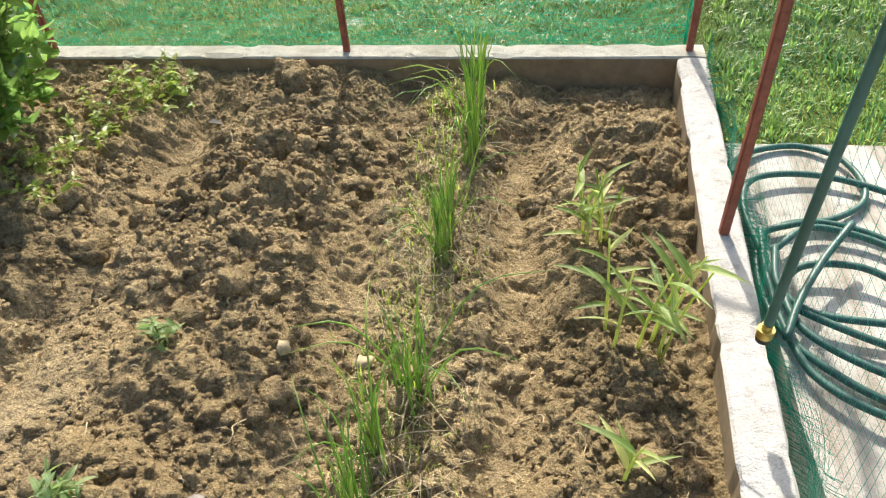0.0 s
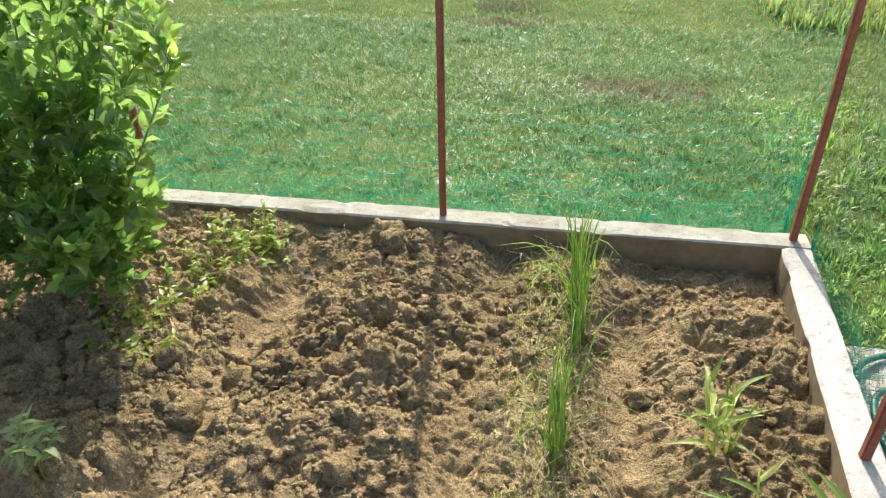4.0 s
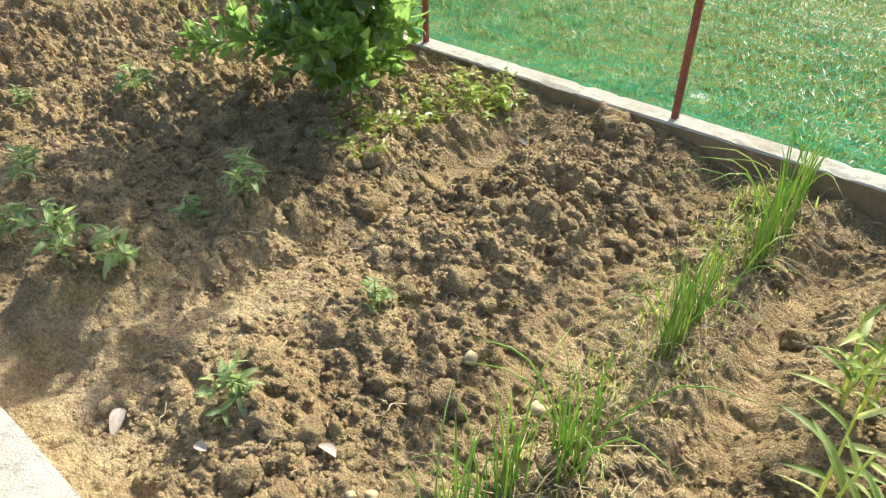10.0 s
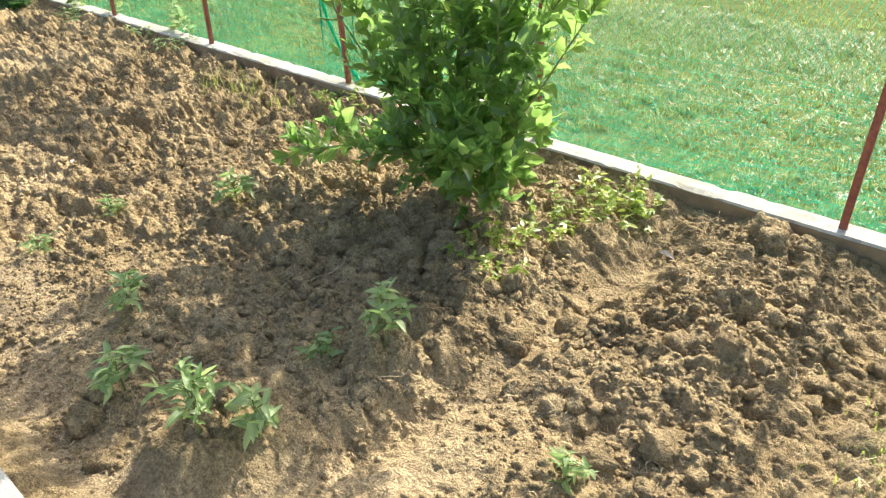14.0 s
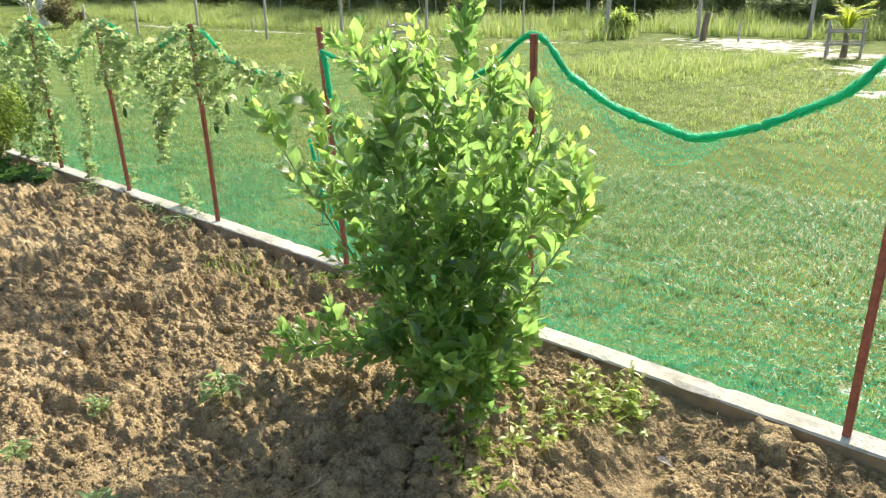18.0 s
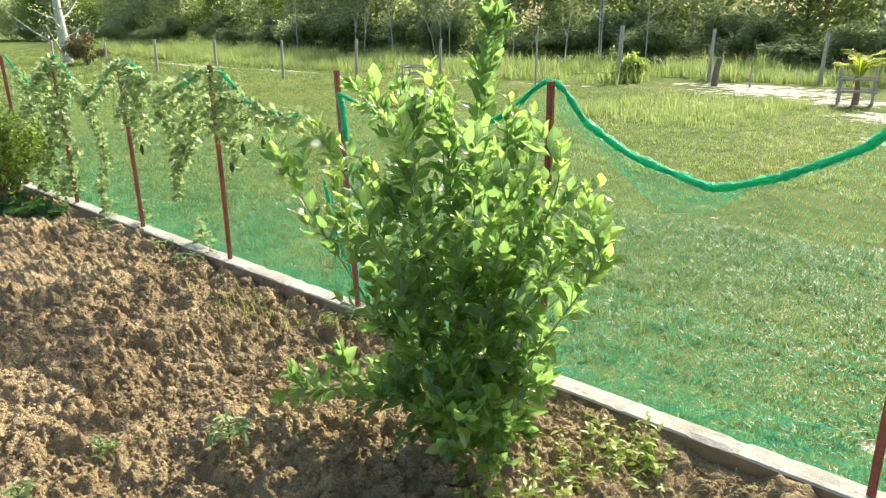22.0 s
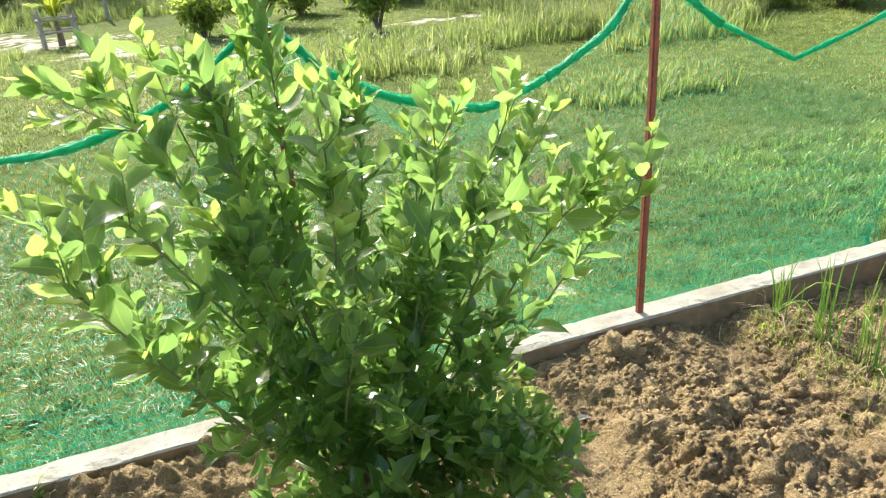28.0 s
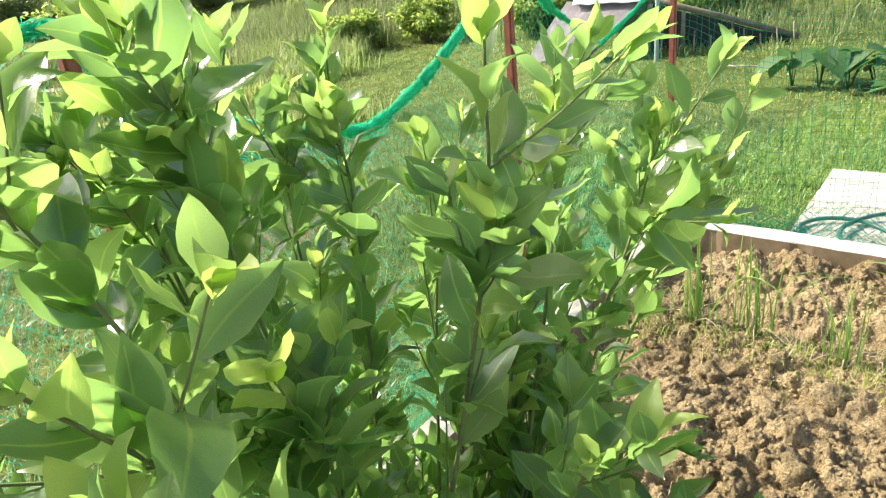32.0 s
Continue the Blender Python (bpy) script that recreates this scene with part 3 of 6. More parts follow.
def soil_forms(x, y):
    """The tilled bed: height in metres below the kerb's top, with rows, furrows, mounds and clods; and where it is trodden flat."""
    z = -0.098 + 0.05 * (fbm(x * 1.1, y * 1.1, 3, 3) - 0.5)
    wob = 0.10 * (fbm(y * 1.3, y * 0 + 3.1, 9, 2) - 0.5)
    f1 = furrow(x, y, -0.68 + wob, 0.11) * step(-0.25, -0.5, y)
    f2 = furrow(x, y, -1.22 + wob, 0.10)
    f3 = furrow(x, y, -2.05 + 0.12 * (y + 0.5) + wob, 0.11) * step(-0.2, -0.5, y)
    z = z - 0.115 * f1 - 0.05 * f2 - 0.085 * f3
    edge = x - wob * 0.5 + 0.05 * (fbm(x * 5, y * 5, 14, 2) - 0.5)
    z = z - 0.022 * step(-0.78, -0.85, edge) * step(-1.45, -1.15, edge) + 0.03 * furrow(x, y, -0.38, 0.16) * step(-0.9, -1.2, y)
    z = z + 0.055 * furrow(x, y, -1.65, 0.24) * step(-1.5, -1.2, y) + 0.05 * furrow(x, y, -2.55, 0.32)
    z = z + 0.022 * step(-0.28, -0.08, y) * step(-0.85, -1.05, x)
    corner = step(-0.80, -0.60, x) * step(-0.42, -0.18, y)
    z = z - 0.065 * corner
    for mx, my, mr, mh in ((-1.71, -1.72, 0.17, 0.045), (-1.66, -2.22, 0.19, 0.05), (-2.42, -2.22, 0.24, 0.075), (-2.45, -1.5, 0.2, 0.02), (-2.95, -0.6, 0.4, 0.04)):
        z = z + mh * (0.5 * np.exp(-((x - mx) ** 2 + (y - my) ** 2) / mr**2) + 0.7 * step(mr * 1.1, mr * 0.65, np.hypot(x - mx, y - my) + 0.10 * (fbm(x * 6, y * 6, 18, 2) - 0.5)))
    trough = np.exp(-(((y + 2.45) / 0.12) ** 2)) * step(-1.6, -1.9, x)
    z = z - 0.05 * trough
    smooth_path = np.clip(0.6 * f1 + 0.3 * f2 + 0.75 * f3 * step(0.40, 0.58, fbm(x * 2.7, y * 2.7, 77, 2)) + trough + 0.75 * np.exp(-(((x + 2.0) / 0.20) ** 2 + ((y + 1.95) / 0.22) ** 2)) + 0.9 * np.exp(-(((x + 3.75) / 0.75) ** 2 + ((y + 2.2) / 0.22) ** 2)) + 0.5 * np.exp(-(((x + 4.9) / 0.5) ** 2 + ((y + 1.7) / 0.2) ** 2)), 0, 0.93)
    zone = 0.46 + 0.50 * np.exp(-(((x + 1.65) / 0.38) ** 2 + ((y + 0.75) / 0.60) ** 2)) + 0.50 * np.exp(-(((x + 0.33) / 0.30) ** 2 + ((y + 0.75) / 0.55) ** 2))
    zone = zone + 0.30 * step(-2.15, -2.45, x) * step(-2.35, -2.0, y) + 0.10 * step(-3.2, -3.6, x) + (0.45 + 0.9 * step(-3.0, -3.6, x)) * (fbm(x * 2.2, y * 2.2, 21, 3) - 0.5)
    rough = np.clip(zone, 0.12, 1.0) * (1 - smooth_path)
    wx, wy = x + 0.06 * (fbm(x * 14, y * 14, 31, 3) - 0.5), y + 0.06 * (fbm(x * 14, y * 14, 35, 3) - 0.5)
    z = z + rough * (0.060 * bumps(wx, wy, 0.19, 50) + 0.038 * plates(wx, wy, 0.13, 150) + 0.020 * plates(wx, wy, 0.068, 160) + 0.030 * bumps(wx, wy, 0.10, 60) - 0.055)
    far = step(-2.9, -3.6, x) * (1 - smooth_path) * np.clip(2.6 * fbm(x * 1.6, y * 1.6, 58, 2) - 0.5, 0.15, 1.3)
    z = z + far * (0.042 * bumps(wx, wy, 0.30, 55) + 0.030 * plates(wx, wy, 0.21, 170) + 0.05 * (fbm(x * 2.6, y * 2.6, 57, 2) - 0.5))
    z = z + (0.30 + 0.70 * rough) * (0.014 * bumps(wx, wy, 0.055, 70) + 0.014 * plates(wx, wy, 0.036, 180) + 0.010 * bumps(wx, wy, 0.028, 80))
    z = z + 0.030 * rough * (fbm(x * 16, y * 16, 90, 4) - 0.5) - 0.022 * rough * np.clip(0.10 - np.abs(fbm(x * 9, y * 9, 44, 3) - 0.5), 0, 1) / 0.10 + 0.007 * (fbm(x * 60, y * 60, 95, 2) - 0.5)
    return z, smooth_path


def soil_height(x, y):
    return soil_forms(x, y)[0]


def soil_at(x, y):
    return float(soil_height(np.array([float(x)]), np.array([float(y)]))[0])


sx = axis([(-11.0, 0.025), (-6.5, 0.012), (-3.4, 0.0065), (-0.05, 1)])
sy = axis([(-2.665, 0.0065), (-0.055, 1)])
SX, SY = np.meshgrid(sx, sy, indexing="ij")
SX = SX - 0.038 * np.clip(-SY, 0, 3) * step(-0.5, -0.05, SX)
SZ, trodden = soil_forms(SX, SY)
nI, nJ = SX.shape
ii, jj = np.meshgrid(np.arange(nI - 1), np.arange(nJ - 1), indexing="ij")
q = ii * nJ + jj
soil = tagged(new("soil", mesh_of("soil", np.stack([SX, SY, SZ], -1).reshape(-1, 3), np.stack([q, q + nJ, q + nJ + 1, q + 1], -1).reshape(-1, 4), SOIL, True)),
              "freshly tilled brown garden soil with ridges and clods", "soil", kind="structure")
soil.data.attributes.new("trodden", "FLOAT", "POINT").data.foreach_set("value", trodden.ravel().astype(np.float32))


def lump(seed, detail=2):
    bm = bmesh.new()
    bmesh.ops.create_icosphere(bm, subdivisions=detail, radius=1)
    off = Vector((seed * 3.7, seed * 1.3, 0))
    for v in bm.verts:
        n = v.co.normalized()
        k = 0.92 + 0.45 * noise.noise(n * 1.3 + off) + 0.42 * noise.noise(n * 2.5 + off) + 0.45 * abs(noise.noise(n * 4.2 + off))
        v.co = n * max(0.45, k)
        v.co.z *= 0.72
    me = bpy.data.meshes.new("clod")
    bm.to_mesh(me)
    bm.free()
    me.materials.append(SOIL)
    me.polygons.foreach_set("use_smooth", np.full(len(me.polygons), True))
    return me


CLODS = [lump(k) for k in range(7)]
BIG_CLODS = [lump(k + 30, 3) for k in range(9)]


def lump_arrays(me):
    v = np.zeros(len(me.vertices) * 3, np.float32)
    me.vertices.foreach_get("co", v)
    return v.reshape(-1, 3), np.array([p.vertices[:] for p in me.polygons])


def clod_spots(n, x0, x1, thr):
    x, y = rng.uniform(x0, x1, n), rng.uniform(-2.5, -0.12, n)
    keep = fbm(x * 1.7, y * 1.7, 21, 3) + rng.uniform(-0.12, 0.12, n) > thr
    for fx in (-0.70, -1.22, -2.1):
        keep &= abs(x - fx) > 0.11 * rng.random(n)
    return x[keep], y[keep]


SMALL = [lump(k + 11, 1) for k in range(7)]


def clod_field(name, n, x0, x1, thr, shapes, small, large, power, sink):
    """Loose clods of one mesh, thickest where the bed is rough."""
    x, y = clod_spots(n, x0, x1, thr)
    size = small + (large - small) * rng.random(len(x)) ** power
    z = soil_height(x, y) + size * sink
    turn = rot_frames(rng.normal(size=(len(x), 3)) * (1, 1, 0.3), rng.normal(size=len(x)) * 0.4)
    arrays = [lump_arrays(m) for m in shapes]
    v, f = joined([scatter(arrays[k], np.stack([x, y, z], -1)[k::7], turn[k::7], size[k::7]) for k in range(7)])
    tagged(child(name, mesh_of(name, v, f, SOIL, True), soil), kind="stuff")


clod_field("crumbs", 34000, -6.0, -0.2, 0.32, SMALL, 0.004, 0.014, 2.2, 0.0)
clod_field("small_clods", 1900, -3.6, -0.2, 0.46, CLODS, 0.013, 0.030, 1.6, -0.35)
clod_field("small_clods", 900, -8.0, -3.4, 0.42, SMALL, 0.014, 0.045, 1.6, -0.25)
px, py = clod_spots(720, -3.2, -0.2, 0.45)
for k in range(min(300, len(px))):
    s_ = float(0.022 + 0.042 * rng.random() ** 2)
    child("clod", BIG_CLODS[k % 9], soil, at=pose(px[k], py[k], soil_at(px[k], py[k]) - s_ * 0.20, rng.uniform(-40, 40), rng.uniform(-40, 40), rng.uniform(0, 360)) @ Matrix.Scale(s_, 4))

# ---- kerbs and slabs ----
def kerb_beam(name, a, b, width, top, foot, label, seed, mat, muddy):
    """A rough cast beam from a to b with worn edges."""
    a, b = np.array(a, float), np.array(b, float)
    length = np.linalg.norm(b - a)
    along = (b - a) / length
    across = np.array([-along[1], along[0]])
    n = int(length / 0.035)
    s = np.linspace(0, length, n)
    w = width / 2
    prof = [(-w, foot), (-w, top - 0.009), (-w + 0.008, top - 0.001), (-w * 0.35, top), (w * 0.35, top), (w - 0.008, top - 0.001), (w, top - 0.009), (w, foot)]
    verts = []
    for k, (o, z) in enumerate(prof):
        wear = (fbm(s * 9, s * 0 + k * 3.3, seed, 3) - 0.5)
        chip = -0.012 * step(0.62, 0.75, fbm(s * 14, s * 0 + (k // 4) * 7.7, seed + 5, 2)) * (k in (1, 2, 5, 6))
        oo = o + 0.004 * wear + (np.sign(o) * chip if k in (1, 6) else 0)
        zz = np.full(n, z) + (0.004 * wear + chip * 0.7 if z > foot else 0)
        verts.append(np.stack([a[0] + along[0] * s + across[0] * oo, a[1] + along[1] * s + across[1] * oo, zz], -1))
    v = np.stack(verts, 1).reshape(-1, 3)
    k = len(prof)
    i, j = np.meshgrid(np.arange(n - 1), np.arange(k - 1), indexing="ij")
    q0 = i * k + j
    f = np.stack([q0 + k, q0 + k + 1, q0 + 1, q0], -1).reshape(-1, 4)
    me = mesh_of(name, v, [f, np.array([list(range(k))[::-1]]), np.array([list(range((n - 1) * k, n * k))])], mat)
    me.materials.append(MUDDY)
    slot = np.zeros(len(me.polygons), np.int32)
    slot[: len(f)] = (j.ravel() == muddy).astype(np.int32)
    me.polygons.foreach_set("material_index", slot)
    return tagged(new(name, me), label, "kerb", kind="structure")


kerb_beam("kerb_north", (-11.0, 0.0), (0.062, 0.0), 0.125, 0.0, -0.5, "weathered grey concrete kerb along the fence", 11, KERB, 0)
kerb_beam("kerb_east", (0.003, -0.0635), (-0.105, -2.56), 0.125, -0.002, -0.5, "pale rough concrete kerb beside the hose", 17, PALE_KERB, 0)


def slab(name, x0, x1, y0, y1, top, thick, mat, label, seed, cells=40):
    u, w = np.meshgrid(np.linspace(x0, x1, cells), np.linspace(y0, y1, cells), indexing="ij")
    z = top + 0.006 * (fbm(u * 3, w * 3, seed, 3) - 0.5)
    edge = 0.012 * (fbm(u * 8 + w * 8, u * 0, seed + 3, 3) - 0.5)
    u[0] += edge[0]
    u[-1] += edge[-1]
    w[:, 0] += edge[:, 0]
    w[:, -1] += edge[:, -1]
    i, j = np.meshgrid(np.arange(cells - 1), np.arange(cells - 1), indexing="ij")
    q0 = i * cells + j
    topv = np.stack([u, w, z], -1).reshape(-1, 3)
    f = [np.stack([q0, q0 + cells, q0 + cells + 1, q0 + 1], -1).reshape(-1, 4)]
    ring = np.concatenate([np.arange(cells) * cells, (cells - 1) * cells + np.arange(1, cells), np.arange(cells - 2, -1, -1) * cells + cells - 1, np.arange(cells - 2, 0, -1)])
    low = topv[ring] - (0, 0, thick)
    nb = len(topv)
    k = np.arange(len(ring))
    f.append(np.stack([ring, nb + k, nb + (k + 1) % len(ring), np.roll(ring, -1)], -1)[:, ::-1])
    return tagged(new(name, mesh_of(name, np.concatenate([topv, low]), f, mat)), label, "pavement", kind="structure")


slab("pavement_south", -11.0, 2.0, -6.0, -2.635, 0.004, 0.4, PATH_TOP, "smooth grey concrete path along the bed", 23, 60)
slab("pavement_east", 0.068, 1.42, -2.57, -0.56, -0.095, 0.3, SLAB, "stained concrete slab under the coiled hose", 29)

# ---- fence posts ----
POST_X = [0.0, -1.5, -2.945, -4.33, -5.787, -7.19, -8.62, -10.05]


def fence_post(x, y, height, lean_x, lean_y, label):
    bm = bmesh.new()
    h = 0.0145
    bmesh.ops.create_cube(bm, size=1, matrix=Matrix.Diagonal((2 * h, 2 * h, height + 0.25, 1)))
    bmesh.ops.bevel(bm, geom=[e for e in bm.edges if abs(e.verts[0].co.z - e.verts[1].co.z) > 0.1], offset=0.005, segments=2, affect="EDGES")
    bmesh.ops.subdivide_edges(bm, edges=[e for e in bm.edges if abs(e.verts[0].co.z - e.verts[1].co.z) > 0.1], cuts=12, use_grid_fill=True)
    bmesh.ops.translate(bm, verts=bm.verts, vec=(0, 0, (height - 0.25) / 2))
    for v in bm.verts:
        v.co.x += lean_x * v.co.z / height + 0.004 * math.sin(v.co.z * 3 + x)
        v.co.y += lean_y * v.co.z / height
    me = bpy.data.meshes.new("fence_post")
    bm.to_mesh(me)
    bm.free()
    me.materials.append(RUST_PAINT)
    ob = new("fence_post", me)
    ob.location = (x, y, 0)
    return tagged(ob, label, "fence post", "posts of the garden fence")


LEAN = [(0.0, 0.0), (0.0, 0.0), (0.0, 0.0), (-0.13, 0.05), (0.02, 0.0), (-0.03, 0.0), (-0.03, 0.0), (-0.05, 0.0)]
for k, x in enumerate(POST_X):
    fence_post(x, 0.0, 1.41, *LEAN[k], "red-brown painted steel post set in the concrete kerb" if k < 3 else "thin red-brown steel post standing on the kerb")
fence_post(-0.045, -1.185, 1.36, 0.0, 0.0, "red-brown painted steel post set in the concrete kerb")
fence_post(-0.10, -2.52, 1.38, 0.0, 0.0, "red-brown painted steel post set in the concrete kerb")

# ---- netting ----
ROPE_NORTH = [(-10.05, 1.40), (-9.3, 1.12), (-8.65, 1.42), (-7.98, 1.06), (-7.22, 1.41), (-6.5, 1.21), (-5.77, 1.38), (-5.4, 1.19), (-5.05, 1.125), (-4.80, 1.12)]
ROPE_MID = [(-4.42, 1.28), (-4.2, 1.22), (-3.9, 1.13), (-3.58, 1.12), (-3.22, 1.24), (-2.96, 1.405), (-2.77, 1.24), (-2.56, 1.13), (-2.33, 1.065), (-2.18, 1.04), (-1.95, 1.11), (-1.7, 1.245), (-1.5, 1.415),
            (-1.17, 1.22), (-0.775, 1.03), (-0.36, 1.14), (0.0, 1.29)]
ROPE_EAST = [(0.0, 1.30), (-0.2, 1.20), (-0.5, 1.12), (-0.78, 1.18), (-1.0, 1.28), (-1.185, 1.36), (-1.5, 1.25), (-1.85, 1.22), (-2.2, 1.28), (-2.52, 1.38)]


def ribbon_lines(lines, width):
    """Thin flat strands along polylines (m, k, 3), as quads; the ribbon lies in the net's plane."""
    p = np.asarray(lines)
    tan = np.gradient(p, axis=1)
    flat = np.stack([-tan[..., 2], 0 * tan[..., 0], tan[..., 0]], -1) if np.ptp(p[..., 1]) < np.ptp(p[..., 0]) else np.stack([0 * tan[..., 0], -tan[..., 2], tan[..., 1]], -1)
    flat /= np.linalg.norm(flat, axis=-1, keepdims=True) + 1e-9
    v = np.stack([p - flat * width / 2, p + flat * width / 2], 2)
    m, k = p.shape[:2]
    i, j = np.meshgrid(np.arange(m), np.arange(k - 1), indexing="ij")
    b = (i * k + j) * 2
    return v.reshape(-1, 3), np.stack([b, b + 1, b + 3, b + 2], -1).reshape(-1, 4)


def net_lines(u0, u1, top, spacing, slant, rows, low, out, seed, ragged=0.0):
    """Two crossing families of strands between a low edge and the top curve; u along the fence, out: its place across."""
    fam = []
    t = np.linspace(0, 1, rows)[None]
    for sign in (1, -1):
        s = np.arange(u0 - slant, u1 + slant, spacing)[:, None]
        u = s + sign * slant * (t - 0.5)
        uc = np.clip(u, u0, u1)
        wob = 0.02 * (fbm(uc * 6, t * 5 + 0 * uc, seed, 2) - 0.5) * np.sin(np.pi * t)
        z = low + (top(uc) - low) * t * (1 - ragged * rng.random((len(s), 1)))
        o = out(uc, t) + 0.05 * (fbm(uc * 2.5, t * 2 + 0 * uc, seed + 4, 2) - 0.5) * np.sin(np.pi * t)
        fam.append(np.stack([uc + wob, o, z], -1))
    return np.concatenate(fam)


def lined(curve):
    c = np.array(sorted(curve))
    return lambda u: np.interp(u, c[:, 0], c[:, 1])


net = tagged(empty("garden_net", (0, 0, 0)), "green nylon netting along steel posts with a rolled sagging top", "net")


def netting(name, lines, width, parent, swap=False):
    v, f = ribbon_lines(lines, width)
    if swap:
        v = v[:, [1, 0, 2]]
    return child(name, mesh_of(name, v, f, NET), parent)


off_n = lambda u, t: 0.070 - 0.045 * t
for u0, u1, curve in ((-10.05, -4.80, ROPE_NORTH), (-4.40, 0.0, ROPE_MID)):
    netting("netting", net_lines(u0, u1, lined(curve), 0.042, 1.0, 18, -0.08, off_n, 3), 0.0012, net)
low_top = lambda u: 0.52 + 0.10 * np.sin(u * 2.1) + 0.05 * np.sin(u * 5.3)
netting("folded_netting", net_lines(-10.05, 0.0, low_top, 0.022, 0.30, 10, -0.10, lambda u, t: 0.085 + 0.05 * t * (1 - t), 8, 0.9), 0.0006, net)
netting("folded_netting", net_lines(-10.05, 0.0, lambda u: 0.75 * low_top(u), 0.022, 0.9, 10, -0.11, lambda u, t: 0.10 + 0.10 * t * (1 - t), 12, 0.9), 0.0006, net)
netting("gathered_netting", net_lines(-4.60, -4.30, lambda u: 1.15 + 0 * u, 0.012, 0.25, 14, 0.0, lambda u, t: 0.05 + 0.02 * t, 15, 0.5), 0.0011, net)
off_e = lambda u, t: 0.085 + 0.04 * u * 1.0 + 0.0 * t + 0.045 * (1 - t)


def gathered_rope(name, points, radius, parent, seed):
    """Netting rolled into a lumpy rope: a soft core wrapped in crossing strands, with stray loops."""
    p = spline(points, len(points) * 16)
    n = len(p)
    k = np.arange(n)
    tan = np.gradient(p, axis=0)
    tan /= np.linalg.norm(tan, axis=1, keepdims=True)
    side = np.tile((0.0, 1.0, 0.0) if np.ptp(p[:, 1]) < 0.1 else (1.0, 0.0, 0.0), (n, 1))
    up = np.cross(tan, side)
    r = 0.72 * radius * (0.45 + 0.85 * fbm(k * 0.33, k * 0.0, seed, 3))
    v, f, c = tube(p, r * 0.8, 11)
    v[: n * 11] += (v[: n * 11] - np.repeat(p, 11, 0)) * (0.9 * fbm(np.repeat(k, 11) * 0.9, np.tile(np.arange(11), n) * 1.3, seed + 2, 2) - 0.45)[:, None]
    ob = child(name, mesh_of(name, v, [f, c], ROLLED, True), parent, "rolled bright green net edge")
    arc = np.r_[0, np.cumsum(np.linalg.norm(np.diff(p, axis=0), axis=1))]
    vs, fs, base = [], [], 0
    for s in range(22):
        sign, ph = (1 if s % 2 else -1), s * 0.571
        a = sign * arc * 26 + ph + 1.2 * fbm(k * 0.3, k * 0 + s, seed + 5, 2)
        out = (side * np.cos(a)[:, None] * 0.85 + up * np.sin(a)[:, None])
        q = p + out * (r * (0.85 + 0.7 * fbm(k * 0.5, k * 0 + s * 2.2, seed + 9, 2)))[:, None]
        w = np.cross(np.gradient(q, axis=0), out)
        w *= 0.0013 / (np.linalg.norm(w, axis=1, keepdims=True) + 1e-9)
        vs.append(np.stack([q - w, q + w], 1).reshape(-1, 3))
        b = base + np.arange(n - 1)[:, None] * 2
        fs.append(b + np.array([0, 1, 3, 2]))
        base += 2 * n
    m = n * 2
    at = p[rng.integers(2, n - 2, m)]
    way = rng.normal(size=(m, 3)) * (1.0, 0.5, 1.0)
    bits = np.array([(-0.02, 0, 0), (0.02, 0, 0), (0.02, 1, 0), (-0.02, 1, 0)]), np.array([(0, 1, 2, 3)])
    vv, ff = scatter(bits, at, rot_frames(way, rng.uniform(0, 6, m)), np.stack([np.full(m, 0.04), radius * rng.uniform(0.7, 1.5, m), np.ones(m)], -1))
    v, f = joined([(np.concatenate(vs), np.concatenate(fs)), (vv, ff)])
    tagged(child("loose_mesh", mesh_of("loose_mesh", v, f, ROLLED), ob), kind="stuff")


def rope3(curve, y):
    return [(u, y, z) for u, z in curve]


gathered_rope("rolled_edge", rope3(ROPE_NORTH, 0.022), 0.021, net, 3)
gathered_rope("rolled_edge", rope3(ROPE_MID[:7], 0.022), 0.020, net, 5)
gathered_rope("rolled_edge", rope3(ROPE_MID[6:11], 0.022), 0.023, net, 7)
gathered_rope("rolled_edge", rope3(ROPE_MID[10:14], 0.022), 0.024, net, 9)
gathered_rope("rolled_edge", rope3(ROPE_MID[13:15], 0.022), 0.015, net, 11)
gathered_rope("rolled_edge", rope3(ROPE_MID[14:], 0.022), 0.015, net, 13)
gathered_rope("hanging_end", [(-4.42, 0.022, 1.28), (-4.40, 0.03, 1.2), (-4.39, 0.03, 1.08), (-4.37, 0.03, 0.98)], 0.024, net, 15)
gathered_rope("hanging_edge", [(-4.62, 0.03, 0.75), (-4.58, 0.04, 0.55), (-4.50, 0.05, 0.3), (-4.38, 0.07, 0.08), (-4.30, 0.07, 0.0)], 0.015, net, 17)

loose_low = lined([(-2.92, 1.28), (-2.77, 1.17), (-2.63, 1.06), (-2.49, 0.965), (-2.36, 0.92), (-2.22, 0.93), (-2.08, 1.02)])
rope_mid = lined(ROPE_MID)
sag = []
for sgn in (1, -1):
    s = np.arange(-2.95, -2.05, 0.024)[:, None]
    t = np.linspace(0, 1, 7)[None]
    u = np.clip(s + sgn * 0.10 * (t - 0.5), -2.92, -2.08)
    sag.append(np.stack([u, 0.035 + 0.03 * t * (1 - t) + 0 * u, loose_low(u) + (rope_mid(u) - loose_low(u)) * t], -1))
netting("sagging_edge", np.concatenate(sag), 0.0012, net)
u = np.linspace(-2.92, -2.10, 40)
netting("sagging_edge", np.stack([np.stack([u, 0.035 + 0 * u, loose_low(u) + 0.02 * k + 0.012 * np.sin(u * 14 + k)], -1) for k in range(4)]), 0.0020, net)
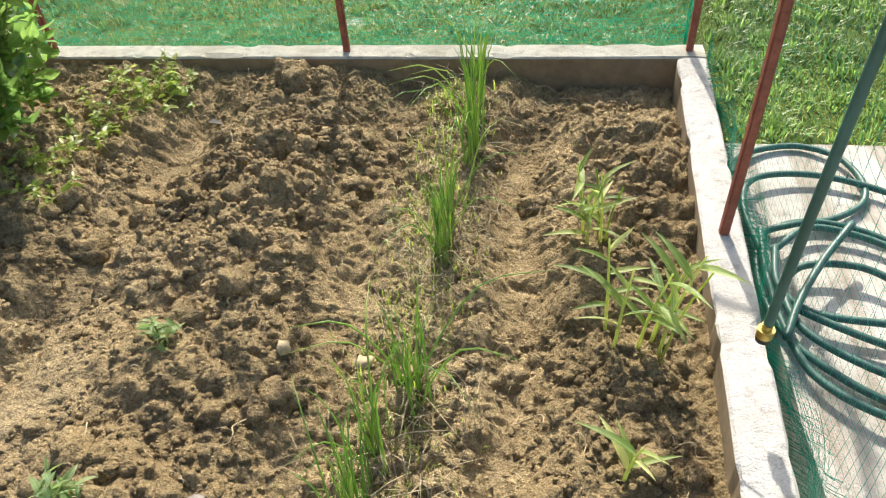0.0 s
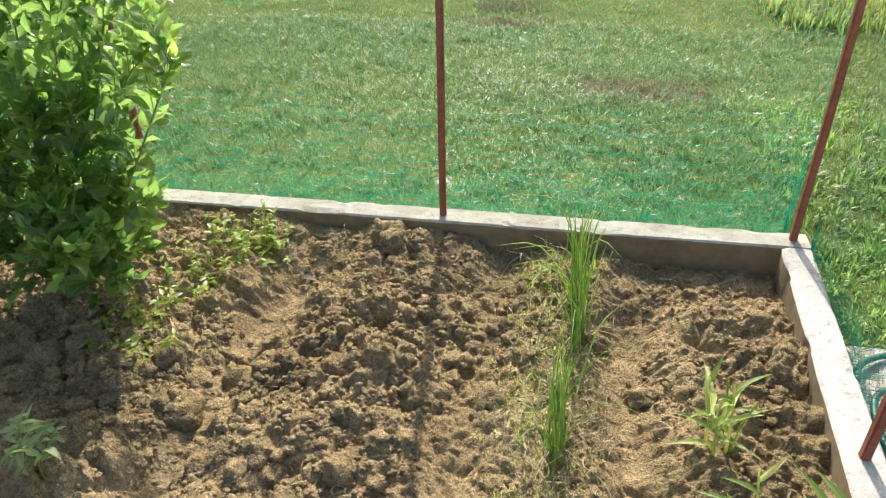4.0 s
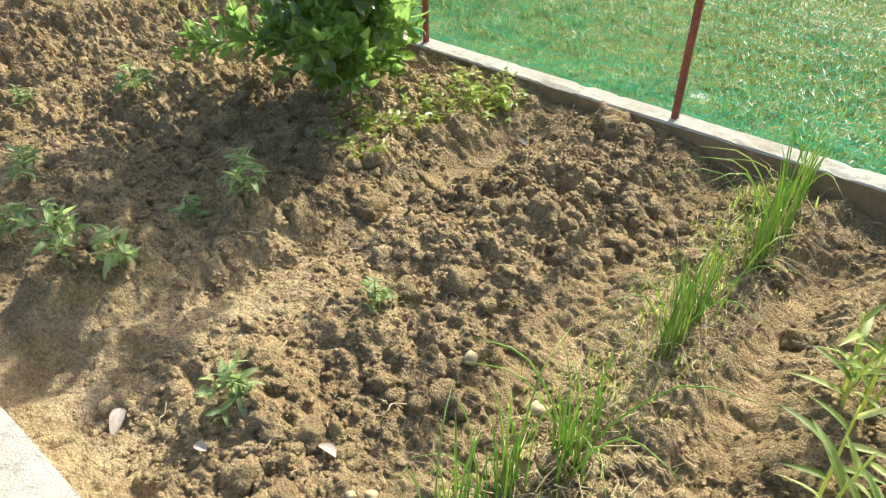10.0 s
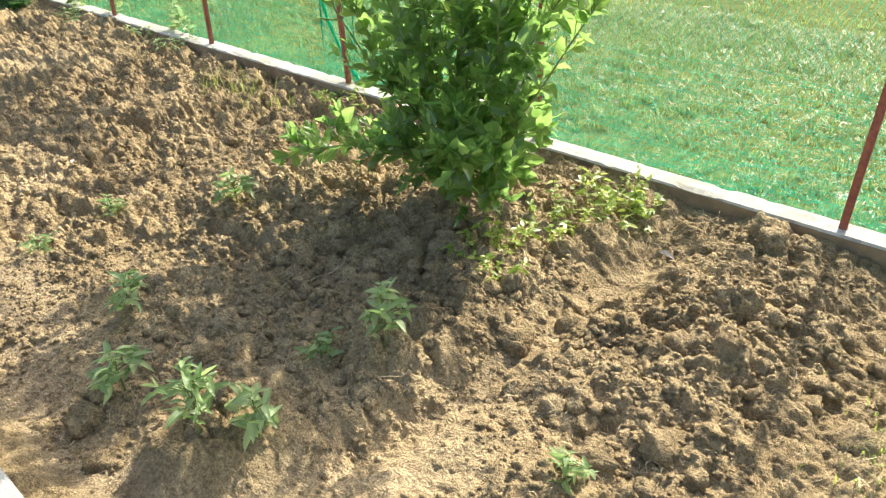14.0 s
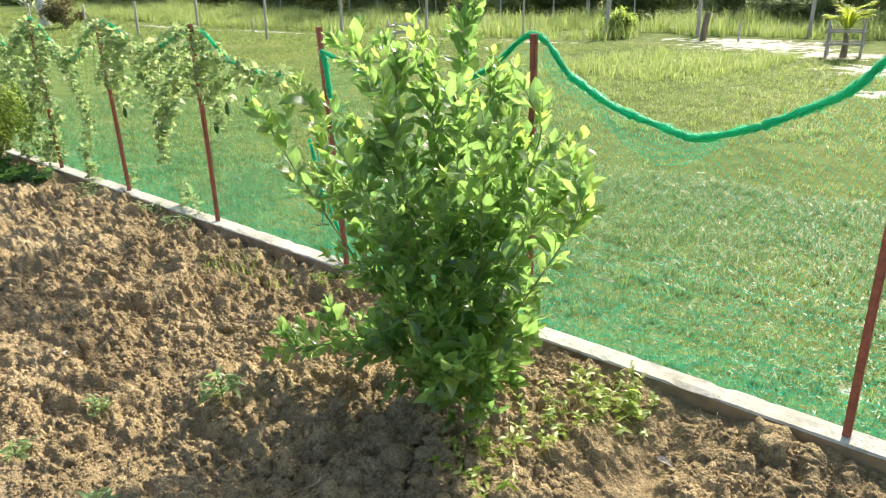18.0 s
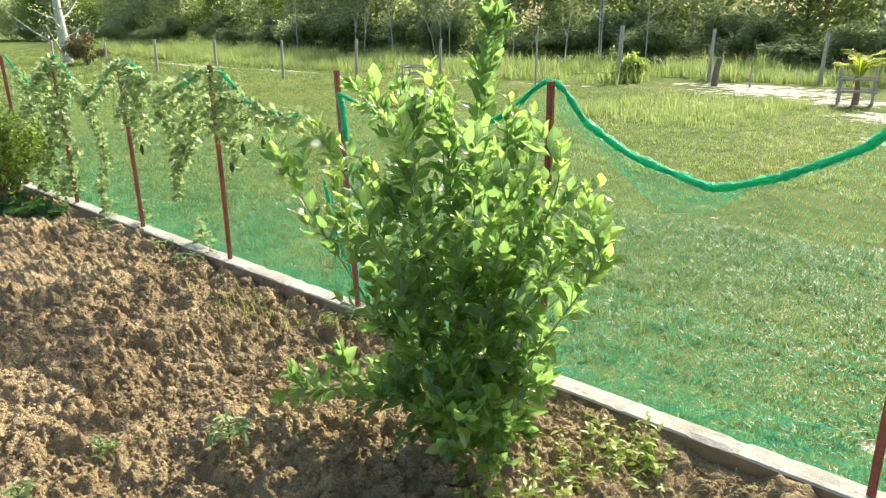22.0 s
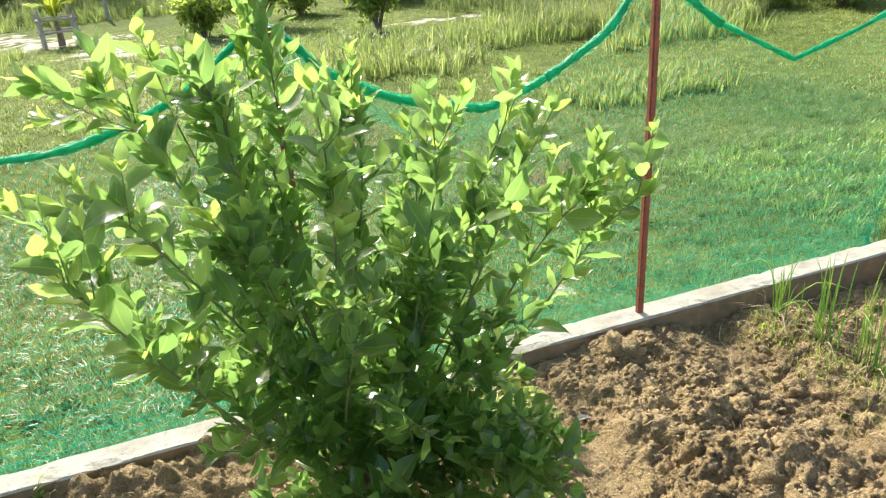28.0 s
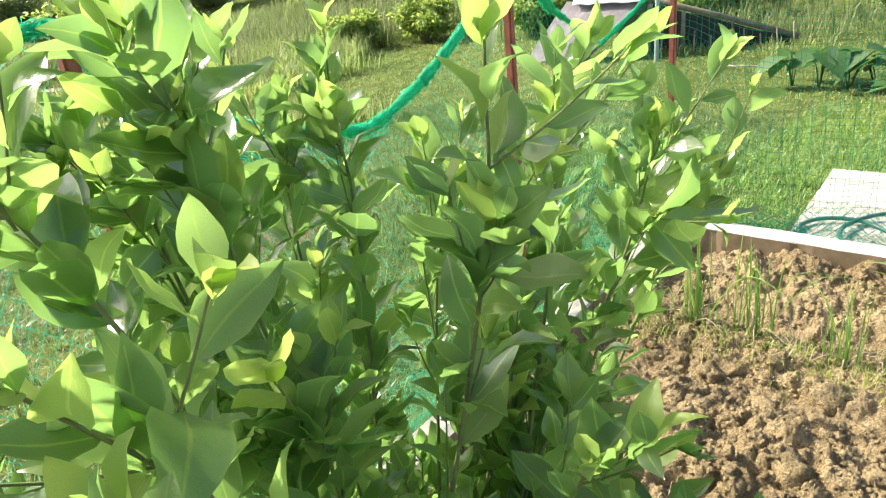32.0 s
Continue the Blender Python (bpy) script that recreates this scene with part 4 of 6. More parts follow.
across = [np.stack([np.linspace(-10.05, 0.0, 260), 0.07 + 0 * np.linspace(0, 1, 260), -0.06 + 0.030 * k + 0.012 * np.sin(np.linspace(0, 70, 260) + 2.1 * k)], -1) for k in range(20)]
tagged(netting("cross_strand", np.stack(across), 0.0016, net), kind="stuff")

net_e = tagged(empty("garden_net", (0, 0, 0)), "green nylon netting hung beside the hose and concrete slab", "net")
east_lines = net_lines(-2.52, 0.0, lined(ROPE_EAST), 0.060, 0.04, 18, -0.085, off_e, 23)
netting("netting", east_lines, 0.0015, net_e, True)
cross = np.stack([np.stack([np.linspace(-2.5, 0, 60), off_e(np.linspace(-2.5, 0, 60), t), -0.08 + (lined(ROPE_EAST)(np.linspace(-2.5, 0, 60)) + 0.08) * t + 0.01 * np.sin(np.linspace(0, 40, 60) + 9 * t)], -1) for t in np.linspace(0.02, 0.97, 40)])
netting("netting", cross, 0.0015, net_e, True)
netting("folded_netting", net_lines(-2.52, 0.0, lambda u: 0.15 + 0.06 * np.sin(u * 5), 0.007, 0.25, 10, -0.09, lambda u, t: 0.080 + 0.04 * u + 0.03 * np.sin(u * 9) * (1 - t) * t * 4, 27, 0.7), 0.0015, net_e, True)
top_e = lined([(u, z + 0.0) for u, z in ROPE_EAST])
high_e = lined([(0.0, 1.36), (-0.2, 1.30), (-0.5, 1.27), (-0.78, 1.32), (-1.0, 1.37), (-1.185, 1.40), (-1.9, 1.36), (-2.52, 1.40)])
band = []
for sgn in (1, -1):
    s = np.arange(-2.6, 0.1, 0.014)[:, None]
    t = np.linspace(0, 1, 6)[None]
    u = np.clip(s + sgn * 0.12 * (t - 0.5), -2.52, 0)
    band.append(np.stack([u, 0.01 + 0.035 * u + 0.02 * np.sin(u * 11) * np.sin(np.pi * t), top_e(u) + (high_e(u) - top_e(u)) * t], -1))
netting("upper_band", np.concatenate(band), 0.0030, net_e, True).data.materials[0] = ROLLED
for lo, hi in ((0, 6), (5, 10)):
    gathered_rope("rolled_edge", [(0.012 + 0.035 * u, u, z) for u, z in ROPE_EAST[lo:hi]], 0.013, net_e, 31 + lo)

# ---- garden hose: one end hangs over the net, the rest lies coiled on the slab ----
hose = tagged(empty("garden_hose", (0.4, -1.3, -0.09)), "dark green rubber garden hose, coiled and hung over the net", "hose")
inv = hose.matrix_world.inverted()
drop = spline([(-0.080, -1.76, 0.20), (-0.072, -1.755, 0.5), (-0.058, -1.75, 0.9), (-0.048, -1.752, 1.16), (-0.035, -1.750, 1.245), (0.01, -1.735, 1.275), (0.045, -1.725, 1.18), (0.065, -1.725, 0.95),
               (0.090, -1.740, 0.73), (0.131, -1.775, 0.50), (0.208, -1.837, 0.14), (0.25, -1.865, 0.0), (0.31, -1.87, -0.07), (0.42, -1.82, -0.08), (0.55, -1.70, -0.08)], 120)
LAID = -0.078
# the coil: rings whose near sides lie bundled along the kerb, wider and more scattered on the slab
first_rings = [(0.06, -0.78), (0.10, -0.69), (0.20, -0.62), (0.33, -0.60), (0.44, -0.68), (0.48, -0.82), (0.45, -0.93), (0.33, -1.02), (0.20, -1.06), (0.09, -1.12),
               (0.05, -1.32), (0.07, -1.50), (0.15, -1.64), (0.33, -1.76), (0.60, -1.79), (0.82, -1.62), (0.80, -1.42), (0.62, -1.25), (0.42, -1.08), (0.24, -1.045), (0.09, -1.10)]
second_rings = [(0.09, -1.10), (0.07, -1.30), (0.08, -1.52), (0.13, -1.70), (0.30, -1.82), (0.58, -1.87), (0.84, -1.70), (0.86, -1.45), (0.69, -1.14), (0.58, -0.92), (0.35, -0.80), (0.13, -0.83),
                (0.06, -0.98), (0.08, -1.22), (0.10, -1.40), (0.20, -1.50), (0.42, -1.60), (0.70, -1.64), (0.84, -1.50), (0.74, -1.36), (0.56, -1.24), (0.40, -1.12), (0.24, -1.09), (0.11, -1.20)]
inner_rings = [(0.11, -1.20), (0.09, -1.36), (0.16, -1.46), (0.34, -1.50), (0.58, -1.52), (0.72, -1.60), (0.60, -1.72), (0.34, -1.70), (0.14, -1.56), (0.10, -1.40), (0.17, -1.28), (0.34, -1.28), (0.45, -1.38), (0.49, -1.52)]


def laid(ring, lift):
    """Control points on the slab, rising a little where lengths cross."""
    return [(x, y, LAID + lift + 0.006 * math.sin(1.7 * k + 60 * lift)) for k, (x, y) in enumerate(ring)]


def hose_part(name, pts, label=""):
    p = np.array([inv @ Vector(c) for c in pts])
    return child(name, tube_mesh(name, p, 0.0115, HOSE, 12), hose, label)


hose_part("hanging_length", drop)
hose_part("coil", spline(laid(first_rings, 0.006), 260))
hose_part("coil", spline(laid(second_rings, 0.020), 280))
hose_part("coil", spline(laid(inner_rings, 0.032), 160))
hose_part("free_end", spline([(0.06, -1.58, -0.03), (0.12, -1.45, -0.02), (0.22, -1.29, -0.005), (0.33, -1.15, 0.02)], 30), "short cut end of green hose")
fit_at = Matrix.Translation(inv @ Vector((-0.080, -1.76, 0.20)))
bm = bmesh.new()
for r, z0, z1 in ((0.0125, 0.0, 0.02), (0.0195, -0.020, 0.004), (0.0205, -0.006, 0.000)):
    bmesh.ops.create_cone(bm, cap_ends=True, segments=20, radius1=r, radius2=r, depth=z1 - z0, matrix=Matrix.Translation((0, 0, (z0 + z1) / 2)))
fitting = part("brass_fitting", bm, BRASS, hose, "yellow brass hose fitting")
fitting.matrix_basis = fit_at
bm = bmesh.new()
bmesh.ops.create_cone(bm, cap_ends=True, segments=20, radius1=0.017, radius2=0.0192, depth=0.016, matrix=Matrix.Translation((0, 0, -0.028)))
part("rubber_ring", bm, RUBBER, fitting, "black rubber seal")

# ---- lawn blades ----
def blade_arrays(x, y, z, length, width, lean, heading):
    """Bent blades: a quad below and a tip above."""
    m = len(x)
    base = np.stack([x, y, z], -1)
    side = np.stack([np.cos(heading), np.sin(heading), 0 * x], -1) * width[:, None] / 2
    fall = np.stack([-np.sin(heading), np.cos(heading), 0 * x], -1)
    mid = base + fall * (length * lean * 0.35)[:, None] + np.stack([0 * x, 0 * x, length * 0.6], -1)
    tip = base + fall * (length * lean)[:, None] + np.stack([0 * x, 0 * x, length * np.sqrt(np.clip(1 - (lean * 0.8) ** 2, 0.1, 1))], -1)
    v = np.stack([base - side, base + side, mid + side * 0.8, mid - side * 0.8, tip], 1).reshape(-1, 3)
    k = np.arange(m)[:, None] * 5
    return v, k + np.array([0, 1, 2, 3]), k + np.array([3, 2, 4])


def meadow(name, x, y, length, width, mat, label, category, lean=(0.2, 0.9), parent=None):
    m = len(x)
    v, f4, f3 = blade_arrays(x, y, ground_z(x, y) - 0.004, length, width, rng.uniform(*lean, m), rng.uniform(0, 2 * np.pi, m))
    return tagged(new(name, mesh_of(name, v, [f4, f3], mat)), label, category, kind="stuff")


def lawn_spots(n, x0, x1, y0, y1):
    x, y = rng.uniform(x0, x1, n), rng.uniform(y0, y1, n)
    keep = np.ones(n, bool)
    for bx, by, brx, bry in BALD:
        keep &= (np.hypot((x - bx) / brx, (y - by) / bry) + rng.uniform(-0.4, 0.35, n)) > 0.74
    for bx, by, brx, bry in SANDY:
        keep &= (np.hypot((x - bx) / brx, (y - by) / bry) + rng.uniform(-0.6, 0.6, n)) > 0.85
    keep &= ~((x < 1.44) & (x > 0.0) & (y < -0.54)) & ~((y < 0.075) & (x < 0.075))
    return x[keep], y[keep]


def tufts(name, n, area, per, length, width, spread, mat, label, lean=(0.25, 1.0)):
    """Grass in tufts: blades fan outwards from shared roots, tufts differ in height and fullness."""
    x, y = lawn_spots(n, *area)
    full = rng.random(len(x)) ** 1.4 * (0.4 + 1.2 * fbm(x * 2.1, y * 2.1, 61, 3))
    tuft = np.repeat(np.arange(len(x)), np.maximum(2, (per * (0.35 + 1.3 * full)).astype(int)))
    m = len(tuft)
    a, d = rng.uniform(0, 2 * np.pi, m), rng.random(m) ** 0.7
    bx, by = x[tuft] + np.cos(a) * d * spread * 0.5, y[tuft] + np.sin(a) * d * spread * 0.5
    ln = (length[0] + (length[1] - length[0]) * full[tuft]) * rng.uniform(0.55, 1.3, m)
    v, f4, f3 = blade_arrays(bx, by, ground_z(bx, by) - 0.004, ln, rng.uniform(*width, m), np.clip(lean[0] + (lean[1] - lean[0]) * d, 0, 1), a - np.pi / 2 + rng.normal(size=m) * 0.5)
    ok = ~((by < 0.068) & (bx < 0.07)) & ~((bx < 1.43) & (bx > 0.0) & (by < -0.55))
    keep = np.repeat(ok, 5)
    new_id = np.cumsum(keep) - 1
    return tagged(new(name, mesh_of(name, v[keep], [new_id[f4[ok]], new_id[f3[ok]]], mat)), label, "grass", kind="stuff")


tufts("lawn_grass", 21000, (-7.5, 3.6, 0.09, 4.4), 12, (0.028, 0.082), (0.0028, 0.0058), 0.07, GRASS, "short mown green lawn grass in uneven tufts")
tufts("lawn_grass", 9000, (-15.5, -7.5, 0.09, 4.4), 7, (0.025, 0.075), (0.005, 0.010), 0.09, GRASS, "short green lawn grass behind the vine")
tufts("lawn_grass", 5200, (0.10, 4.5, -3.5, 0.07), 13, (0.03, 0.08), (0.004, 0.009), 0.12, LUSH_GRASS, "lush green lawn grass beside the slab")
tufts("lawn_grass", 900, (0.10, 2.6, 0.0, 2.2), 14, (0.045, 0.10), (0.006, 0.011), 0.10, LUSH_GRASS, "lush green lawn grass behind the corner post")
tufts("lawn_grass", 11000, (3.4, 12.5, -6.0, 9.5), 8, (0.02, 0.065), (0.006, 0.013), 0.16, ROUGH_GRASS, "short uneven lawn grass beyond the slab", (0.5, 1.15))
x, y = lawn_spots(2600, -10.5, 0.1, 0.085, 0.2)
meadow("kerb_grass", x, y, rng.uniform(0.03, 0.10, len(x)), rng.uniform(0.003, 0.007, len(x)), GRASS, "longer grass growing through the net along the kerb", "grass", (0.1, 0.8))
tufts("field_grass", 24000, (-24, 11, 4.2, 18), 8, (0.025, 0.085), (0.005, 0.011), 0.16, FIELD_GRASS, "rough green field grass with uneven tufts")
tufts("field_grass", 9000, (-62, -24, 3.0, 19), 7, (0.05, 0.16), (0.012, 0.026), 0.3, FIELD_GRASS, "far green field grass")
tufts("field_grass", 2600, (-9, 1.5, 6.5, 15.0), 14, (0.04, 0.12), (0.006, 0.012), 0.22, ROUGH_GRASS, "yellow-green tufts of longer field grass", (0.3, 1.0))
for bx, by, brx, bry in BALD:
    n = int(2600 * brx)
    x, y = bx + rng.normal(size=n) * brx * 0.55, by + rng.normal(size=n) * bry * 0.55
    meadow("dry_thatch", x, y, rng.uniform(0.03, 0.11, n), rng.uniform(0.002, 0.005, n), THATCH, "brown dry thatch on a worn patch of lawn", "straw", (1.0, 1.2))

# ---- lime shrub in the bed ----
shrub = tagged(empty("lime_shrub", (-2.93, -0.60, -0.05)), "leafy green lime shrub with glossy leaves growing in the tilled bed", "shrub")
SB = np.array([-2.93, -0.60, -0.05])
# main shoots fan out from a short trunk: the tall leader, the arms of the crown, the low skirt
TIPS = [(-3.02, -0.30, 1.74), (-3.39, -0.63, 1.40), (-3.28, -0.34, 1.40), (-3.52, -1.03, 1.17), (-3.46, -0.90, 1.27), (-3.22, -0.79, 1.10), (-2.97, -0.89, 1.38), (-3.02, -1.02, 0.95),
        (-2.81, -0.48, 1.30), (-2.68, -0.80, 1.24), (-2.41, -0.71, 1.27), (-2.48, -0.88, 1.16), (-2.58, -0.28, 1.02), (-2.82, -0.37, 1.18), (-2.13, -0.88, 0.99), (-2.27, -0.80, 0.98), (-2.75, -0.74, 0.86),
        (-3.58, -0.72, 1.02), (-3.46, -0.84, 0.90), (-3.58, -0.52, 1.04), (-3.40, -0.40, 0.94), (-3.14, -0.62, 1.34), (-2.60, -0.56, 1.08), (-2.50, -0.62, 0.82), (-3.08, -0.24, 0.95), (-3.10, -0.46, 1.34), (-3.13, -0.42, 1.20), (-3.04, -0.34, 1.44)]
LOW_TIPS = [(-2.56, -1.10, 0.42), (-2.50, -0.94, 0.42), (-2.50, -1.00, 0.22), (-2.66, -1.00, 0.50), (-2.66, -1.04, 0.22), (-2.84, -1.00, 0.54), (-2.70, -0.98, 0.34), (-2.96, -0.98, 0.34), (-2.46, -0.92, 0.30), (-2.54, -1.10, 0.38), (-2.58, -0.50, 0.30), (-2.72, -0.92, 0.14), (-2.50, -0.66, 0.36), (-2.56, -0.70, 0.20), (-3.56, -1.00, 0.12), (-3.38, -1.02, 0.18), (-3.08, -1.04, 0.22), (-2.82, -1.02, 0.20),
            (-3.44, -0.80, 0.16), (-2.76, -0.86, 0.42), (-3.10, -0.86, 0.46), (-2.52, -0.74, 0.50), (-3.24, -0.50, 0.46), (-2.78, -0.36, 0.40), (-2.66, -0.80, 0.60)]
# shorter shoots that fill the body
crown_rng = np.random.default_rng(19)
for height, reach, count in ((0.20, 0.26, 7), (0.36, 0.28, 7), (0.54, 0.30, 5), (0.74, 0.34, 4), (0.95, 0.36, 2)):
    for k in range(count):
        turn = 2 * math.pi * (k + 0.6 * crown_rng.random()) / count + height * 5
        r = reach * crown_rng.uniform(0.55, 1.1)
        LOW_TIPS.append((-2.90 + r * math.cos(turn), -0.64 + 0.85 * r * math.sin(turn), height + crown_rng.uniform(-0.06, 0.06)))
srng = np.random.default_rng(11)
stem_chunks, leaf_at, leaf_way, leaf_size, leaf_up, leaf_young = [], [], [], [], [], []


def leafy_twig(p, spread, size, gap, young):
    """Leaves in a spiral up the outer part of a twig, closing to a rosette of small pale leaves at its tip."""
    seg = np.linalg.norm(np.diff(p, axis=0), axis=1)
    cum = np.r_[0, np.cumsum(seg)]
    d = np.r_[np.arange(max(0.012, cum[-1] * 0.06), cum[-1] - 0.012, gap), cum[-1] - (0.010, 0.005, 0.0)]
    pos = np.stack([np.interp(d, cum, p[:, k]) for k in range(3)], -1)
    tan = np.stack([np.interp(d, cum, np.gradient(p[:, k])) for k in range(3)], -1)
    tan /= np.linalg.norm(tan, axis=1, keepdims=True) + 1e-9
    ang = np.arange(len(d)) * 2.4 + srng.uniform(0, 6)
    a = np.cross(tan, (0.3, 0.2, 0.93))
    a /= np.linalg.norm(a, axis=1, keepdims=True) + 1e-9
    b = np.cross(tan, a)
    rad = a * np.cos(ang)[:, None] + b * np.sin(ang)[:, None]
    along = d / cum[-1]
    open_ = spread * (1.25 - 0.75 * along**2)[:, None]
    way = tan + rad * open_ + srng.normal(size=rad.shape) * 0.15 + (0, 0, 0.10)
    leaf_at.append(pos)
    leaf_way.append(way)
    leaf_up.append(tan)
    leaf_size.append(size * srng.uniform(0.60, 1.15, len(d)) * (1.0 - 0.42 * along**4))
    leaf_young.append((along + srng.normal(size=len(d)) * 0.12 + young > 1.15))


for k, tip in enumerate(TIPS + LOW_TIPS):
    tip = np.array(tip) - SB
    low = k >= len(TIPS)
    start = np.array([0.025 * srng.normal(), 0.025 * srng.normal(), 0.02 + 0.16 * srng.random()])
    mid = start * 0.55 + tip * 0.45 + (srng.normal() * 0.03, srng.normal() * 0.03, 0.05 if low else -0.05)
    p = spline([start, start * 0.75 + mid * 0.25 + srng.normal(size=3) * 0.012, mid, mid * 0.3 + tip * 0.7 + srng.normal(size=3) * 0.02, tip], 26)
    length = float(np.linalg.norm(np.diff(p, axis=0), axis=1).sum())
    stem_chunks.append(tube(p, np.linspace(0.0065 if not low else 0.004, 0.0014, 26), 6, False)[:2])
    first = 13 if not low else 11
    leafy_twig(p[first + 2:], 0.75 if k == 0 else 0.90, 0.125 if k == 0 else 0.112, 0.018 if k == 0 else 0.032, 0.30 if not low else -0.10)
    for j in range(int(length * (12 if k == 0 else 11 if low else 6.8))):
        i = int(srng.integers(first - (1 if not low else 0), 25))
        tan = p[min(i + 1, 25)] - p[i - 1]
        tan /= np.linalg.norm(tan)
        out = p[i] * (1, 1, 0)
        out = out / (np.linalg.norm(out) + 0.05)
        way = tan * 0.55 + out * srng.uniform(-0.1, 0.5) + srng.normal(size=3) * 0.42 + (0, 0, 0.25 if low else srng.uniform(0.35, 0.9))
        if k == 0:
            way = srng.normal(size=3) * 0.38 + (0, 0, 0.9)
        way /= np.linalg.norm(way)
        ln = srng.uniform(0.06, 0.13 if low else 0.20) * (0.55 if k == 0 and i > 14 else 1.0)
        tw = spline([p[i], p[i] + way * ln * 0.5 + (0, 0, 0.006), p[i] + way * ln + (0, 0, 0.022)], 8)
        stem_chunks.append(tube(tw, np.linspace(0.0019, 0.0010, 8), 5, False)[:2])
        leafy_twig(tw, 0.98, srng.uniform(0.086, 0.122), 0.031, 0.22 if i > 15 and not low else -0.15)

trunk_p = spline([(0, 0, -0.08), (0.01, 0.0, 0.05), (0.0, 0.01, 0.16), (0.02, 0.0, 0.3)], 12)
child("trunk", tube_mesh("trunk", trunk_p, np.linspace(0.026, 0.016, 12), BARK, 10), shrub)
v, f = joined(stem_chunks)
tagged(child("branching", mesh_of("branching", v, f, TWIG, True), shrub), kind="stuff")
L_at, L_way, L_size, L_up, L_young = (np.concatenate(a) for a in (leaf_at, leaf_way, leaf_size, leaf_up, leaf_young))
keep = L_at[:, 2] > 0.06
L_at, L_way, L_size, L_up, L_young = L_at[keep], L_way[keep], L_size[keep], L_up[keep], L_young[keep]
frames = rot_frames(L_way, srng.normal(size=len(L_at)) * 0.6)
# turn the upper face of each leaf towards its twig's tip
flip = (frames[:, :, 2] * L_up).sum(1) < 0
frames[flip, :, 0] *= -1
frames[flip, :, 2] *= -1


def lime_leaf(width, fold, droop, cup, twist, seed):
    """A pointed oval leaf on a short stalk, one unit long, widest just past the middle, with a faintly toothed edge."""
    g = np.random.default_rng(seed)
    t = np.array([0.0, 0.07, 0.16, 0.30, 0.46, 0.62, 0.77, 0.90, 1.0])
    w = width * 0.5 * np.array([0.05, 0.06, 0.42, 0.82, 1.0, 0.95, 0.72, 0.36, 0.02]) * (1 + g.normal(size=9) * 0.05)
    z = -droop * t**2 + 0.05 * np.sin(t * 6 + seed)
    v = []
    for k in range(9):
        turn = twist * t[k]
        for s in (-1, 0, 1):
            x, up = s * w[k] * math.cos(turn), abs(s) * (fold * w[k] + cup * w[k] ** 2) + s * w[k] * math.sin(turn)
            v.append((x + 0.03 * math.sin(t[k] * 3 + seed), t[k], z[k] + up + abs(s) * 0.012 * (1 if k % 2 else -1)))
    f = []
    for k in range(8):
        a = 3 * k
        f += [(a, a + 1, a + 4, a + 3), (a + 1, a + 2, a + 5, a + 4)]
    return np.array(v), np.array(f)


shapes = [lime_leaf(0.46, 0.30, 0.06, 0.2, 0.2, 1), lime_leaf(0.52, 0.18, 0.20, 0.4, -0.25, 2), lime_leaf(0.42, 0.40, -0.06, 0.1, 0.1, 3), lime_leaf(0.48, 0.24, 0.28, 0.3, 0.4, 4), lime_leaf(0.42, 0.50, 0.10, 0.0, -0.4, 5)]
kind_of = srng.integers(0, 5, len(L_at))
near = (L_at[:, 0] < -0.02) & (L_at[:, 1] < -0.12) & (L_at[:, 2] > 0.75)
near_ids = np.flatnonzero(near)[:: max(1, int(near.sum() / 290))][:300]
single = np.zeros(len(L_at), bool)
single[near_ids] = True
for name, mat, which in (("foliage", LIME_LEAF, ~L_young), ("young_foliage", YOUNG_LIME, L_young)):
    v, f = joined([scatter(shapes[k], L_at[sel], frames[sel], L_size[sel]) for k in range(5) for sel in [(kind_of == k) & ~single & which]])
    tagged(child(name, mesh_of(name, v, f, mat, True, True), shrub), kind="stuff")
leaf_meshes = [[mesh_of("leaf", sh[0], sh[1], m, True, True) for sh in shapes] for m in (LIME_LEAF, YOUNG_LIME)]
for i in near_ids:
    m = Matrix([list(r) for r in frames[i]]).to_4x4()
    child("leaf", leaf_meshes[int(L_young[i])][kind_of[i]], shrub, at=Matrix.Translation(L_at[i]) @ m @ Matrix.Scale(float(L_size[i]), 4))


# ---- spring onions ----
def spring_onion(x, y, count, height, seed, label):
    g = np.random.default_rng(seed)
    z = soil_at(x, y)
    ob = tagged(empty("spring_onion", (x, y, z)), label, "spring onion", "row of spring onions")
    for k in range(count):
        a, lean = g.uniform(0, 6.3), g.uniform(0.02, 0.16) if g.random() < 0.85 else g.uniform(0.4, 0.8)
        h = height * g.uniform(0.45, 1.2)
        r0 = np.array([g.normal() * 0.022, g.normal() * 0.042, -0.01])
        d = np.array([math.cos(a), math.sin(a), 0])
        p = spline([r0, r0 + d * lean * h * 0.25 + (0, 0, h * 0.4), r0 + d * lean * h * 0.7 + (0, 0, h * 0.78), r0 + d * lean * h * 1.4 + (0, 0, h * (1 - lean * 0.4))], 9)
        rad = g.uniform(0.0018, 0.0031) * np.array([1.1, 1.1, 1, 1, 0.95, 0.85, 0.7, 0.45, 0.1])
        child("leaf", tube_mesh("leaf", p, rad, ONION_LEAF, 6), ob)
    for k in range(4):
        a = g.uniform(0, 6.3)
        d = np.array([math.cos(a), math.sin(a), 0])
        p = spline([(0, 0, 0.0), d * 0.06 + (0, 0, 0.05), d * 0.13 + (0, 0, 0.035), d * g.uniform(0.16, 0.24) + (0, 0, 0.01)], 7)
        child("dry_leaf", tube_mesh("dry_leaf", p, np.linspace(0.003, 0.001, 7), STRAW, 4), ob, "straw-coloured dry onion leaf")


